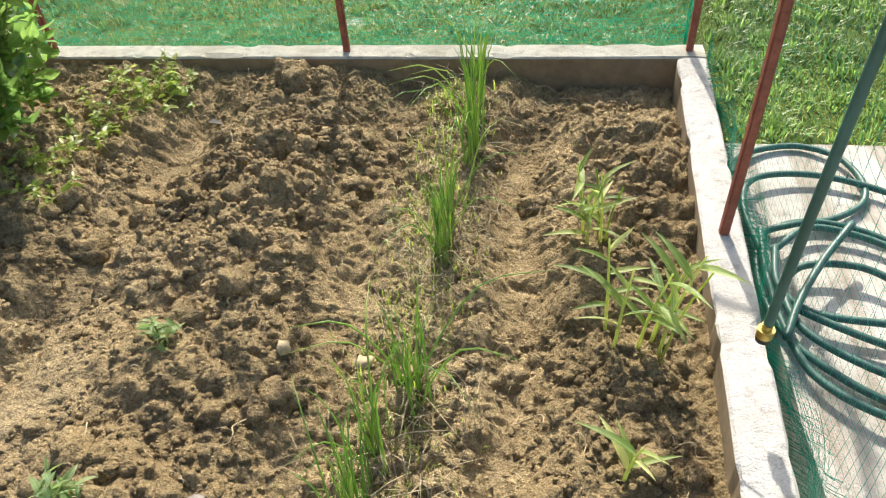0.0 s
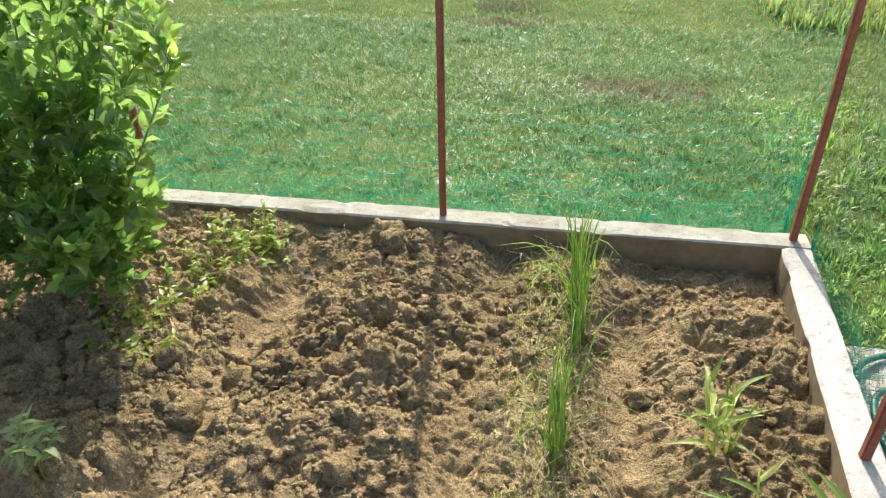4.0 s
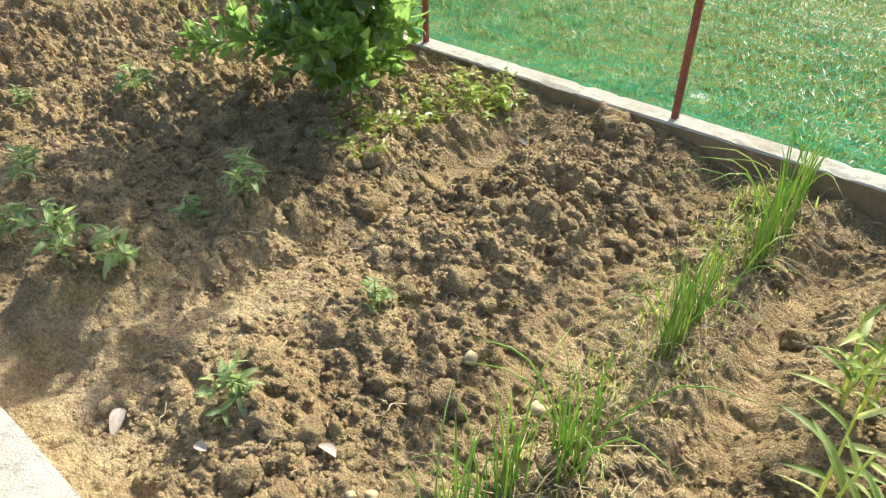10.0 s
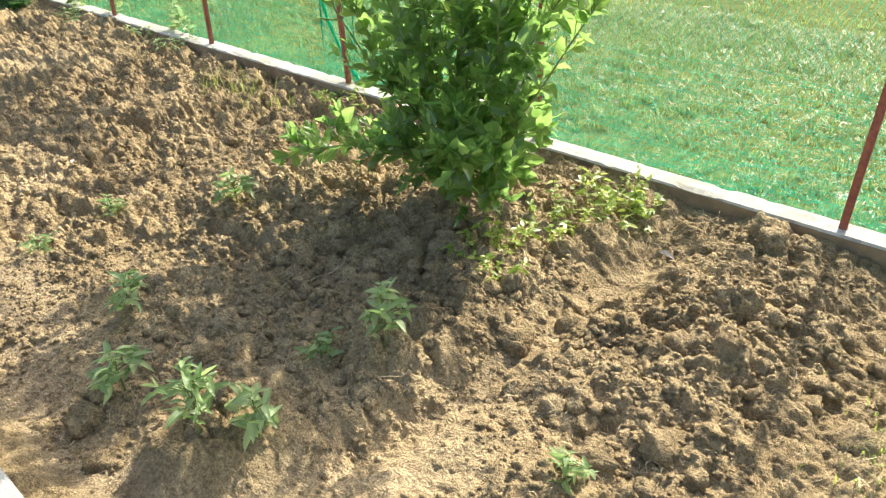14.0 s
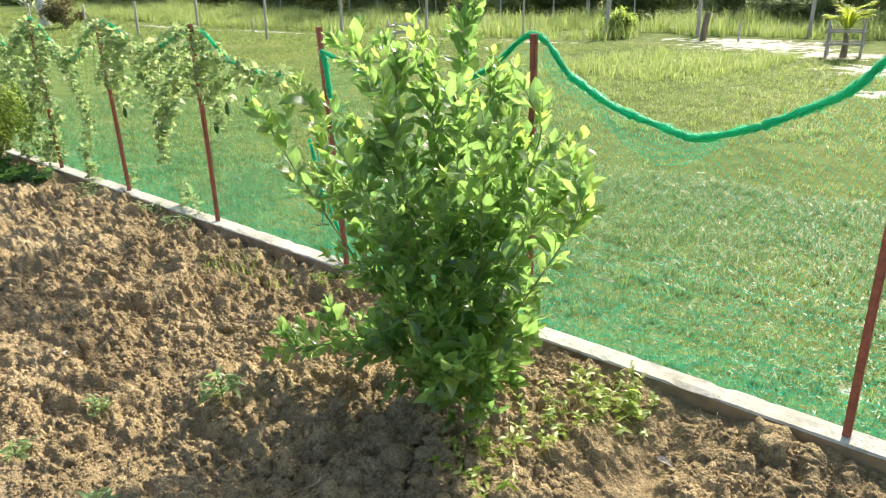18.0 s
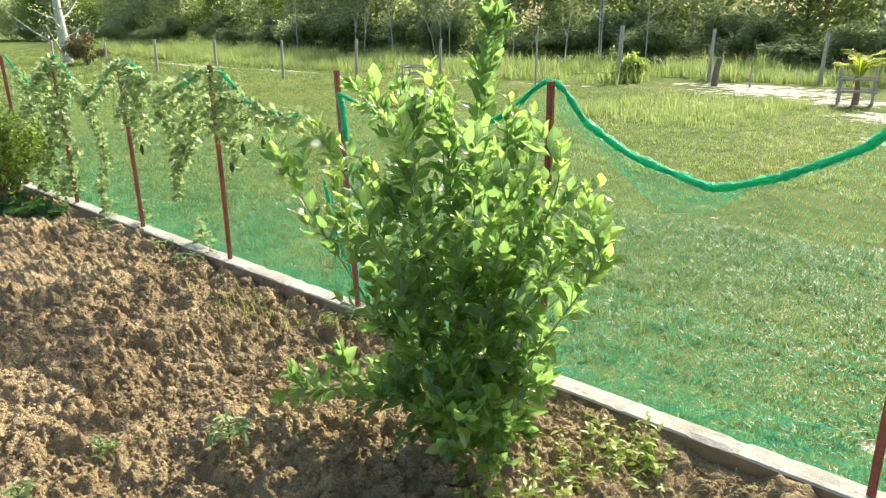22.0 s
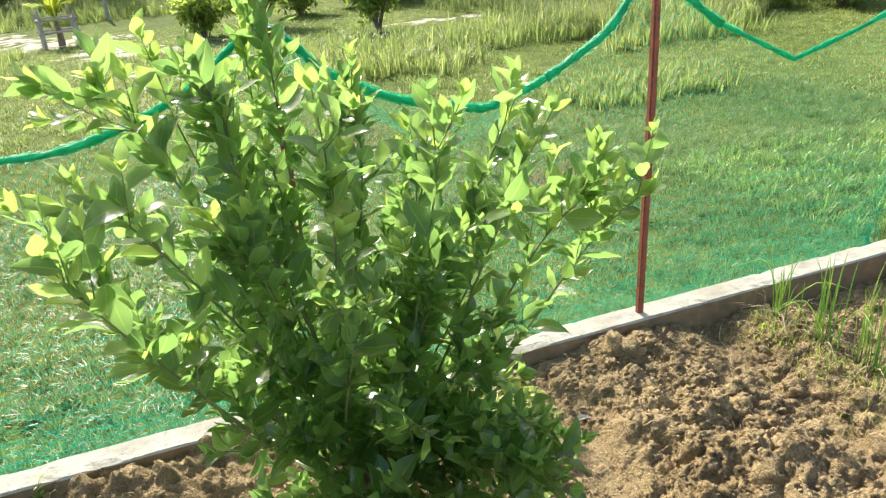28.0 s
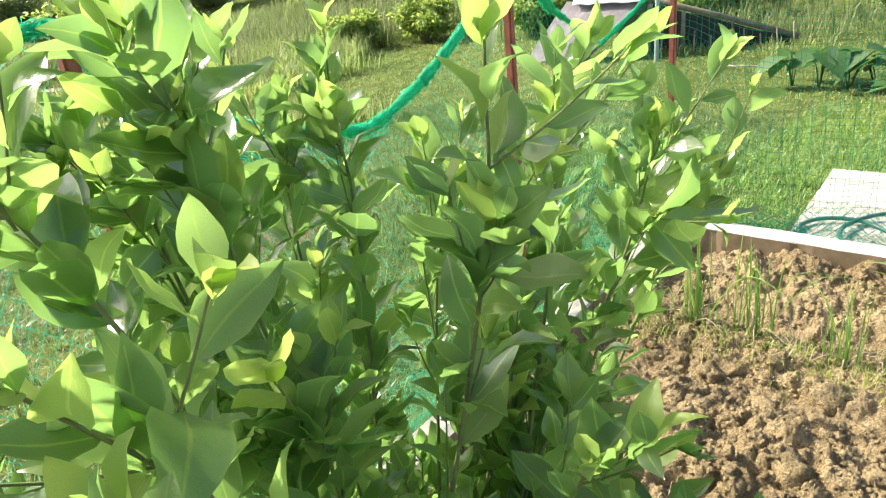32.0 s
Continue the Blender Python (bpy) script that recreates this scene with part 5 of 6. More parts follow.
for x, y, c, h, s in ((-0.89, -0.20, 14, 0.36, 1), (-0.89, -0.45, 20, 0.40, 2), (-0.87, -0.68, 22, 0.42, 3), (-0.91, -1.02, 16, 0.30, 4), (-0.92, -1.20, 26, 0.33, 5),
                      (-0.94, -1.76, 28, 0.36, 6), (-1.00, -1.95, 24, 0.36, 7), (-1.02, -2.14, 24, 0.34, 8)):
    spring_onion(x, y, c, h, s, "clump of thin green spring onion leaves in the soil" if c > 16 else "small sparse clump of spring onion leaves")


# ---- ginger ----
def ginger(x, y, stems, height, seed, label):
    g = np.random.default_rng(seed)
    ob = tagged(empty("ginger_plant", (x, y, soil_at(x, y))), label, "ginger plant", "row of ginger plants")
    lv, lf = leaf_shape(0.165, 0.42, 0.40, 8, 0.8)
    for s in range(stems):
        a = g.uniform(0, 6.3)
        h = height * g.uniform(0.7, 1.1)
        d = np.array([math.cos(a), math.sin(a), 0]) * g.uniform(0.08, 0.4)
        r0 = np.array([g.normal() * 0.035, g.normal() * 0.035, -0.01])
        p = spline([r0, r0 + d * h * 0.3 + (0, 0, h * 0.5), r0 + d * h + (0, 0, h)], 10)
        child("stem", tube_mesh("stem", p, np.linspace(0.0055, 0.0025, 10), GINGER_LEAF, 7), ob)
        if s % 2:
            q = r0 + np.array([g.normal() * 0.03, g.normal() * 0.03, 0])
            child("cut_stem", tube_mesh("cut_stem", spline([q, q + d * h * 0.4 + (0, 0, h * 0.5), q + d * h * 1.3 + (0, 0, h * 0.95)], 8), np.linspace(0.0035, 0.003, 8), WEED_LEAF, 6), ob, "bare cut green stem")
        n = 6
        for k in range(n):
            i = 3 + int(k * 6 / n)
            side = a + 1.57 + (math.pi if k % 2 else 0) + g.normal() * 0.35
            w = np.array([[math.cos(side), math.sin(side), g.uniform(0.3, 1.3) + 0.4 * (k == n - 1)]])
            fr = rot_frames(w, g.normal(size=1) * 0.4)[0]
            me = mesh_of("leaf", lv, lf, GINGER_LEAF, True, True)
            ln = g.uniform(0.08, 0.155)
            child("leaf", me, ob, at=Matrix.Translation(p[i]) @ Matrix([list(r) for r in fr]).to_4x4() @ Matrix.Scale(ln, 4))


ginger(-0.42, -1.16, 4, 0.27, 1, "ginger plant with yellow-green striped leaves")
ginger(-0.33, -1.62, 5, 0.32, 2, "taller ginger plant with long pale yellow-green leaves")
ginger(-0.37, -2.00, 1, 0.14, 3, "young single ginger shoot with few leaves")


# ---- chilli seedlings and weeds ----
def chilli(height, leaves, seed, size):
    """A seedling: a short stem, side shoots, and drooping leaves in loose whorls at the shoots' ends."""
    g = np.random.default_rng(seed)
    ob = empty("chilli_seedling")
    p = spline([(0, 0, -0.015), (0.006, 0.004, height * 0.45), (0.0, 0.01, height * 0.85)], 8)
    child("stem", tube_mesh("stem", p, np.linspace(0.0038, 0.002, 8), TWIG, 6), ob)
    meshes = [mesh_of("leaf", *leaf_shape(w, fo, dr, 6, 0.92, 0.0, 0.7), CHILLI_LEAF, True, True) for w, fo, dr in ((0.38, 0.40, 0.45), (0.34, 0.25, 0.20), (0.42, 0.35, 0.6), (0.36, 0.55, 0.0))]
    shoots = max(4, leaves // 3)
    for s in range(shoots + 1):
        a = s * 2.4 + g.normal() * 0.4
        t = 1.0 if s == shoots else g.uniform(0.3, 0.95)
        q = p[int(7 * t)]
        reach = 0.0 if s == shoots else size * g.uniform(0.4, 1.2)
        end = q + np.array([math.cos(a) * reach, math.sin(a) * reach, height * g.uniform(0.02, 0.25)])
        if s < shoots:
            child("shoot", tube_mesh("shoot", spline([q, (q + end) / 2 + (0, 0, 0.004), end], 5), np.linspace(0.0018, 0.001, 5), TWIG, 5), ob)
        n = 5 + (s == shoots) * 4
        for k in range(n):
            b = a + k * 2.4 + g.normal() * 0.4
            w = np.array([[math.cos(b), math.sin(b), g.uniform(-0.25, 0.9)]])
            fr = rot_frames(w, g.normal(size=1) * 0.5)[0]
            child("leaf", meshes[(k + s) % 4], ob, at=Matrix.Translation(end - np.array([0, 0, 0.006 * k])) @ Matrix([list(r) for r in fr]).to_4x4() @ Matrix.Scale(size * g.uniform(0.4, 1.0), 4))
    return ob


PLANTS = [
    (0.22, 40, 0.060, [(-2.47, -2.25, 10, "bushy chilli seedling with pale green leaves"), (-2.40, -1.63, 70, "young chilli seedling with dark glossy leaves")]),
    (0.15, 34, 0.060, [(-2.37, -2.14, 40, "spreading chilli seedling with pale green leaves"), (-2.90, -2.25, 160, "shaded chilli seedling with drooping green leaves"), (-3.27, -2.02, 200, "shaded chilli seedling beside the path"),
                       (-3.58, -1.35, 120, "low green chilli seedling among clods")]),
    (0.085, 18, 0.048, [(-1.69, -1.70, 0, "small chilli seedling on a soil mound"), (-2.54, -1.78, 90, "small shaded chilli seedling"), (-4.0, -1.72, 30, "small bright green chilli seedling"), (-3.95, -2.06, 80, "small chilli seedling in dry soil")]),
    (0.075, 32, 0.056, [(-1.70, -2.22, 60, "low spreading chilli seedling on a soil mound")]),
]
for k, (h, n, s, spots) in enumerate(PLANTS):
    first = chilli(h, n, 40 + k, s)
    for j, (x, y, turn, label) in enumerate(spots):
        at = pose(x, y, soil_at(x, y), 0, 0, turn) @ Matrix.Scale(1.05, 4)
        ob = first if j == 0 else copy_thing(first, at)
        ob.matrix_basis = at
        tagged(ob, label, "chilli seedling", "chilli seedlings in the bed")


def weed_patch(name, spots, leaves, size, height, mat, label, shape, seed):
    """Weeds: leaning sprigs with leaves along their stems over round spots (x, y, radius)."""
    g = np.random.default_rng(seed)
    at, way, sz, stems = [], [], [], []
    for x, y, r in spots:
        for _ in range(max(3, int(leaves * r * r * 12))):
            a, d = g.uniform(0, 6.3), r * math.sqrt(g.random())
            px, py = x + d * math.cos(a), y + d * math.sin(a)
            h = height * g.uniform(0.35, 1.2)
            lean = np.array([math.cos(a), math.sin(a), 0]) * h * g.uniform(0.1, 0.9) + g.normal(size=3) * 0.01
            root = np.array([px, py, soil_at(px, py) - 0.005])
            p = spline([root, root + lean * 0.4 + (0, 0, h * 0.55), root + lean + (0, 0, h * g.uniform(0.6, 1.0))], 7)
            stems.append(tube(p, np.linspace(0.0018, 0.0009, 7), 4, False)[:2])
            for k in range(8):
                b = k * 2.4 + g.normal() * 0.5
                at.append(p[min(6, 1 + k * 6 // 7)])
                way.append((math.cos(b), math.sin(b), g.uniform(-0.3, 0.6)))
                sz.append(size * g.uniform(0.5, 1.25))
    v, f = scatter(shape, np.array(at), rot_frames(np.array(way), g.normal(size=len(at)) * 0.5), np.array(sz))
    v, f = joined([(v, f)] + stems)
    return tagged(new(name, mesh_of(name, v, f, mat, True)), label, "weeds", kind="stuff")


small_leaf = leaf_shape(0.42, 0.25, 0.2, 5)
weed_patch("weeds", [(-2.37, -0.26, 0.13), (-2.24, -0.22, 0.10), (-2.44, -0.66, 0.12), (-2.40, -0.50, 0.10), (-2.44, -0.98, 0.13), (-2.52, -0.82, 0.10), (-2.28, -0.36, 0.13)], 78, 0.036, 0.12, WEED_LEAF, "light green leafy weeds under the shrub", small_leaf, 5)
weed_patch("weeds", [(-4.28, -0.14, 0.12), (-4.05, -0.12, 0.08)], 140, 0.030, 0.06, WEED_LEAF, "yellow-green weeds against the kerb", small_leaf, 6)
weed_patch("weeds", [(-6.1, -0.1, 0.12), (-6.6, -0.08, 0.10), (-7.6, -0.12, 0.15)], 90, 0.04, 0.10, VINE_LEAF, "small weeds at the foot of the vine", small_leaf, 7)


def soil_blades(name, x, y, length, width, mat, label, category, lean):
    v, f4, f3 = blade_arrays(x, y, soil_height(x, y) - 0.004, length, width, rng.uniform(*lean, len(x)), rng.uniform(0, 6.3, len(x)))
    return tagged(new(name, mesh_of(name, v, [f4, f3], mat)), label, category, kind="stuff")


n = 1500
soil_blades("row_weeds", -0.98 + rng.normal(size=n) * 0.09, rng.uniform(-2.3, -0.15, n), rng.uniform(0.015, 0.07, n), rng.uniform(0.002, 0.005, n), WEED_LEAF, "fine grass weeds between the onions", "weeds", (0.2, 1.0))
n = 500
soil_blades("row_straw", -0.93 + rng.normal(size=n) * 0.11, rng.uniform(-2.3, -0.12, n), rng.uniform(0.04, 0.15, n), rng.uniform(0.0015, 0.003, n), STRAW, "dry straw lying along the onion row", "straw", (0.9, 1.1))
n = 4200
soil_blades("soil_straw", rng.uniform(-6.0, -0.2, n), rng.uniform(-2.5, -0.12, n), rng.uniform(0.008, 0.045, n), rng.uniform(0.0012, 0.003, n), STRAW, "short bits of dry straw mixed into the tilled soil", "straw", (0.95, 1.15))
n = 60
cx, cy = rng.choice([-5.2, -4.6, -4.95], n), rng.choice([-0.32, -0.5, -0.38], n)
soil_blades("bed_grass", cx + rng.normal(size=n) * 0.06, cy + rng.normal(size=n) * 0.05, rng.uniform(0.06, 0.16, n), rng.uniform(0.003, 0.005, n), WEED_LEAF, "a few thin grass sprouts in the soil", "grass", (0.2, 0.7))


# ---- litter on the soil: roots, straws, dead leaves, stones ----
def twig_litter(x, y, length, seed):
    g = np.random.default_rng(seed)
    a = g.uniform(0, 6.3)
    d = np.array([math.cos(a), math.sin(a)])
    pts = []
    for t in np.linspace(-0.5, 0.5, 5):
        px, py = np.array([x, y]) + d * t * length + g.normal(size=2) * length * 0.08
        pts.append((px, py, soil_at(px, py) + 0.004 + 0.02 * g.random()))
    ob = new("dry_root", tube_mesh("dry_root", spline(pts, 14), np.linspace(0.0022, 0.001, 14), STRAW, 5))
    tagged(ob, "thin pale dry root lying on the soil", "root", "dry roots on the soil")


g = np.random.default_rng(3)
spots = [(-0.79, -1.33), (-0.45, -0.2), (-0.3, -0.3), (-0.6, -0.25), (-2.0, -0.12), (-1.2, -0.2), (-0.25, -0.6), (-1.53, -2.26), (-1.86, -2.36), (-0.6, -0.12), (-0.22, -1.9), (-0.3, -2.1)]
spots += [(g.uniform(-3.2, -0.25), g.uniform(-2.4, -0.15)) for _ in range(34)]
for k, (x, y) in enumerate(spots):
    twig_litter(x, y, g.uniform(0.06, 0.2), 100 + k)
dl = leaf_shape(0.45, 0.8, 0.35, 6)
dl_me = mesh_of("dead_leaf", *dl, DRY_LEAF, True)
for k, (x, y, s) in enumerate([(-1.395, -0.86, 0.07), (-2.06, -0.40, 0.07), (-1.157, -0.955, 0.05), (-1.384, -2.154, 0.07), (-1.626, -2.36, 0.06), (-1.985, -2.40, 0.09), (-4.9, -1.1, 0.08), (-5.6, -0.8, 0.06), (-6.0, -1.5, 0.06), (-3.9, -0.7, 0.05), (-4.6, -1.6, 0.05)]):
    ob = new("dead_leaf", dl_me)
    ob.matrix_world = pose(x, y, soil_at(x, y) + 0.012, g.uniform(-20, 20), g.uniform(-25, 25), g.uniform(0, 360)) @ Matrix.Scale(s, 4)
    tagged(ob, "curled grey-brown dead leaf on the soil", "leaf", "dead leaves on the soil")
stone = plain("pale_stone", (0.46, 0.37, 0.22), 0.9, 0.0, 40, 0.3, 0.002)
for k, (x, y, s) in enumerate([(-1.27, -2.15, 0.016), (-1.30, -2.19, 0.013), (-1.10, -1.66, 0.024), (-1.33, -1.67, 0.022), (-1.50, -2.42, 0.015)]):
    ob = new("stone", CLODS[k].copy())
    ob.data.materials[0] = stone
    ob.matrix_world = pose(x, y, soil_at(x, y) + s * 0.3, 0, 0, 50 * k) @ Matrix.Scale(s, 4)
    tagged(ob, "small yellowish stone lying on the soil", "stone", "stones on the soil")

# ---- vine on the netting ----
def leaf_cloud(spots, count, size, shape, g, flat=0.5):
    """Leaves round spots (x, y, z, rx, ry, rz)."""
    at = []
    for x, y, z, rx, ry, rz in spots:
        n = max(3, int(count * (rx * rz) ** 0.5 * 10))
        d = g.normal(size=(n, 3))
        d *= (g.random(n) ** 0.4 / np.linalg.norm(d, axis=1))[:, None]
        at.append(np.array([x, y, z]) + d * (rx, ry, rz))
    at = np.concatenate(at)
    way = g.normal(size=at.shape) * (1, 1, flat)
    return scatter(shape, at, rot_frames(way, g.normal(size=len(at)) * 0.8), size * g.uniform(0.6, 1.3, len(at)))


chip = (np.array([(0, 0, 0), (-0.24, 0.45, 0.07), (0, 1, -0.12), (0.24, 0.45, 0.07)]), np.array([(0, 2, 1), (0, 3, 2)]))
lobed = (np.array([(0, 0, 0), (0.25, -0.1, 0.03), (0.5, 0.2, 0.0), (0.28, 0.4, 0.06), (0.42, 0.75, 0), (0.12, 0.7, 0.05), (0, 1.0, -0.05), (-0.12, 0.7, 0.05), (-0.42, 0.75, 0), (-0.28, 0.4, 0.06), (-0.5, 0.2, 0.0), (-0.25, -0.1, 0.03)]),
         np.array([(0, 1, 2, 3), (0, 3, 4, 5), (0, 5, 6, 7), (0, 7, 8, 9), (0, 9, 10, 11)]))
vine = tagged(empty("climbing_vine", (-6.5, 0.03, 0)), "pale green gourd vine climbing over the netting and posts", "vine")
g = np.random.default_rng(17)
V0 = np.array([-6.5, 0.03, 0.0])
north = lined(ROPE_NORTH)
spots = [(x, 0.0, float(north(x)) - 0.03, 0.12, 0.07, 0.09) for x in np.arange(-9.6, -4.7, 0.13)]
for x, drop_ in ((-9.5, 1.3), (-9.3, 1.3), (-9.1, 1.2), (-8.9, 1.2), (-8.7, 1.2), (-8.5, 0.85), (-7.85, 1.25), (-7.15, 0.5), (-7.0, 0.62), (-6.82, 0.4), (-6.5, 0.62), (-6.36, 0.82), (-6.2, 0.6), (-6.02, 0.3), (-5.7, 0.36), (-5.55, 0.5), (-5.38, 0.22)):
    for k in range(int(drop_ / 0.09)):
        spots.append((x + 0.10 * math.sin(k * 0.7 + x * 5), 0.0, float(north(x)) - 0.12 - 0.09 * k, 0.11 if k < 4 else 0.07, 0.06, 0.08))
spots = [(x - V0[0], y - V0[1], z, a, b, c) for x, y, z, a, b, c in spots]
v, f = leaf_cloud(spots, 34, 0.047, lobed, g, 0.8)
tagged(child("foliage", mesh_of("foliage", v, f, VINE_LEAF, True), vine), kind="stuff")
for k in range(6):
    x = -8.6 + 0.55 * k
    p = spline([(x - V0[0] + g.normal() * 0.1, 0.03, -0.1), (x - V0[0] + g.normal() * 0.08, 0.02, 0.4), (x - V0[0] + g.normal() * 0.08, 0.02, 0.8), (x - V0[0] + 0.1, 0.0, float(north(x)))], 16)
    child("stem", tube_mesh("stem", p, 0.0022, TWIG, 5), vine)
for x, z in ((-5.45, 0.86), (-5.62, 0.72), (-6.4, 0.62), (-5.2, 0.92), (-7.0, 0.7)):
    p = spline([(x - V0[0], -0.03, z + 0.05), (x - V0[0], -0.03, z), (x - V0[0] + 0.004, -0.03, z - 0.045)], 8)
    child("gourd", tube_mesh("gourd", p, [0.003, 0.008, 0.014, 0.017, 0.018, 0.016, 0.011, 0.003], BIG_LEAF, 8), vine, "small dark hanging gourd")
v, f = leaf_cloud([(-8.7 - V0[0], -0.05, 0.15, 0.2, 0.12, 0.15), (-7.3 - V0[0], 0.05, 0.1, 0.1, 0.08, 0.15), (-6.3 - V0[0], 0.05, 0.1, 0.12, 0.08, 0.12)], 30, 0.06, lobed, g, 0.8)
tagged(child("low_foliage", mesh_of("low_foliage", v, f, VINE_LEAF, True), vine), kind="stuff")


def bush(x, y, height, radius, seed, mat, label, leaf=0.05, density=60, base=None, shape=None):
    g = np.random.default_rng(seed)
    z = base if base is not None else float(ground_z(np.array([x]), np.array([y]))[0])
    ob = tagged(empty("bush", (x, y, z)), label, "bush")
    stems, spots = [], []
    for k in range(12):
        a, r = g.uniform(0, 6.3), radius * g.uniform(0.2, 0.95)
        h = height * g.uniform(0.55, 1.0) * (1.1 - 0.45 * r / radius)
        tip = np.array([r * math.cos(a), r * math.sin(a), h])
        p = spline([(g.normal() * 0.04, g.normal() * 0.04, -0.05), tip * 0.5 + (0, 0, h * 0.1), tip], 10)
        stems.append(tube(p, np.linspace(0.018, 0.005, 10), 5, False)[:2])
        for t in (4, 6, 7, 8, 9):
            spots.append((*(p[t] + g.normal(size=3) * radius * 0.1), radius * 0.27, radius * 0.27, height * 0.13))
    v, f = joined(stems)
    tagged(child("branching", mesh_of("branching", v, f, BARK, True), ob), kind="stuff")
    v, f = leaf_cloud(spots, density, leaf, shape or chip, g, 0.8)
    tagged(child("foliage", mesh_of("foliage", v, f, mat, True), ob), kind="stuff")
    return ob


bush(-9.25, -0.45, 1.25, 0.55, 4, SHRUB_LEAF, "dense yellow-green bush at the end of the bed", 0.06, 60, -0.1)
g = np.random.default_rng(23)
v, f = leaf_cloud([(-8.6 - 0.15 * k, -0.25 - 0.12 * (k % 5), 0.0, 0.2, 0.15, 0.08) for k in range(7)], 14, 0.12, lobed, g, 0.25)
tagged(new("creeping_leaves", mesh_of("creeping_leaves", v, f, BIG_LEAF, True)), "broad silvery leaves creeping over the soil edge", "creeper", kind="stuff")


# ---- woods ----
def tree(height, spread, seed, mat, bark, leaves=900, leaf=0.32, girth=0.020):
    g = np.random.default_rng(seed)
    ob = empty("tree")
    bend = g.normal(size=2) * height * 0.05
    p = spline([(0, 0, -0.3), (bend[0] * 0.3, bend[1] * 0.3, height * 0.3), (bend[0], bend[1], height * 0.65), (bend[0] * 1.3, bend[1] * 1.2, height * 0.95)], 18)
    child("trunk", tube_mesh("trunk", p, np.linspace(girth * height, 0.005 * height, 18), bark, 8), ob)
    limbs, at = [], []
    for k in range(24):
        i = int(1 + 16 * k / 24)
        a = k * 2.4 + g.normal() * 0.4
        ln = spread * g.uniform(0.55, 1.1) * (1.15 - 0.7 * (i / 18) ** 2)
        d = np.array([math.cos(a), math.sin(a), g.uniform(0.15, 0.7)])
        q = spline([p[i], p[i] + d * ln * 0.5, p[i] + d * ln + (0, 0, ln * 0.15)], 7)
        limbs.append(tube(q, np.linspace(0.006 * height, 0.0016 * height, 7), 5, False)[:2])
        for c in q[2:]:
            m = int(leaves / 75)
            at.append(c + g.normal(size=(m, 3)) * spread * np.array([0.17, 0.17, 0.13]))
    v, f = joined(limbs)
    tagged(child("branching", mesh_of("branching", v, f, bark, True), ob), kind="stuff")
    at = np.concatenate(at)
    way = g.normal(size=at.shape) * (1, 1, 0.7)
    v, f = scatter(chip, at, rot_frames(way, g.normal(size=len(at))), leaf * g.uniform(0.5, 1.2, len(at)))
    tagged(child("crown", mesh_of("crown", v, f, mat, True), ob), kind="stuff")
    return ob


def gz(x, y):
    return float(ground_z(np.array([float(x)]), np.array([float(y)]))[0])


PROTO = [tree(5.2, 1.7, 1, TREE_LEAF, BARK, 4800, 0.22), tree(4.4, 1.9, 2, PALE_LEAF, BARK, 4800, 0.22), tree(6.2, 1.6, 3, TREE_LEAF, PALE_BARK, 4200, 0.21),
         tree(4.0, 1.6, 4, SHRUB_LEAF, BARK, 4400, 0.20), tree(5.6, 2.1, 5, PALE_LEAF, PALE_BARK, 4800, 0.22)]
TREE_LABEL = ["dark green woodland tree at the edge of the field", "broad dark green tree in the woods", "slender pale-trunked tree in the woods", "low light green tree at the woods' edge", "tall spreading woodland tree"]
g = np.random.default_rng(31)
line = [(x, 34.0 + 1.6 * math.sin(x * 0.21) + g.uniform(-0.8, 0.8)) for x in np.arange(-120, 34, 3.0)]
line += [(x, 38.5 + g.uniform(-1, 1)) for x in np.arange(-100, 34, 8.0)] + [(-118 + g.uniform(-3, 3), y) for y in np.arange(-4, 28, 4)]
line += [(22 + g.uniform(-2, 3), y) for y in np.arange(-12, 24, 2.6)] + [(28 + g.uniform(-2, 2), y) for y in np.arange(-14, 24, 3.4)] + [(17.5 + g.uniform(-1, 1.5), y) for y in np.arange(7, 23, 2.4)]
used = set()
for k, (x, y) in enumerate(line):
    i = int(g.integers(0, 5)) if x < 15 else 3
    m = pose(x, y, gz(x, y) - 0.05, 0, 0, g.uniform(0, 360))
    s = g.uniform(0.8, 1.2) * ((1.4 if x < -22 else 1.15) if y > 24 else 1.0)
    ob = PROTO[i] if i not in used else copy_thing(PROTO[i], m)
    used.add(i)
    ob.matrix_basis = m
    ob.scale = (s, s, s)
    tagged(ob, TREE_LABEL[i], "tree", "trees of the woods")
under = [bush(0, 0, 2.2, 1.5, 120 + k, m, "dense undergrowth bush at the foot of the woods", 0.17, 30, 0.0) for k, m in enumerate((TREE_LEAF, PALE_LEAF, TREE_LEAF))]
for k, x in enumerate(np.arange(-95, 22, 2.1)):
    y = 29.6 + g.uniform(-1.5, 2.5) + 1.2 * math.sin(x * 0.21)
    m = pose(x, y, gz(x, y), 0, 0, g.uniform(0, 360))
    i = int(g.integers(0, 8)) % 3 if k > 2 else k
    ob = under[i] if k < 3 else copy_thing(under[i], m)
    ob.matrix_basis = m
    ob.scale = (g.uniform(0.8, 1.3),) * 2 + (g.uniform(0.45, 1.25),)
    tagged(ob, "dense undergrowth bush at the foot of the woods", "bush", "undergrowth of the woods")
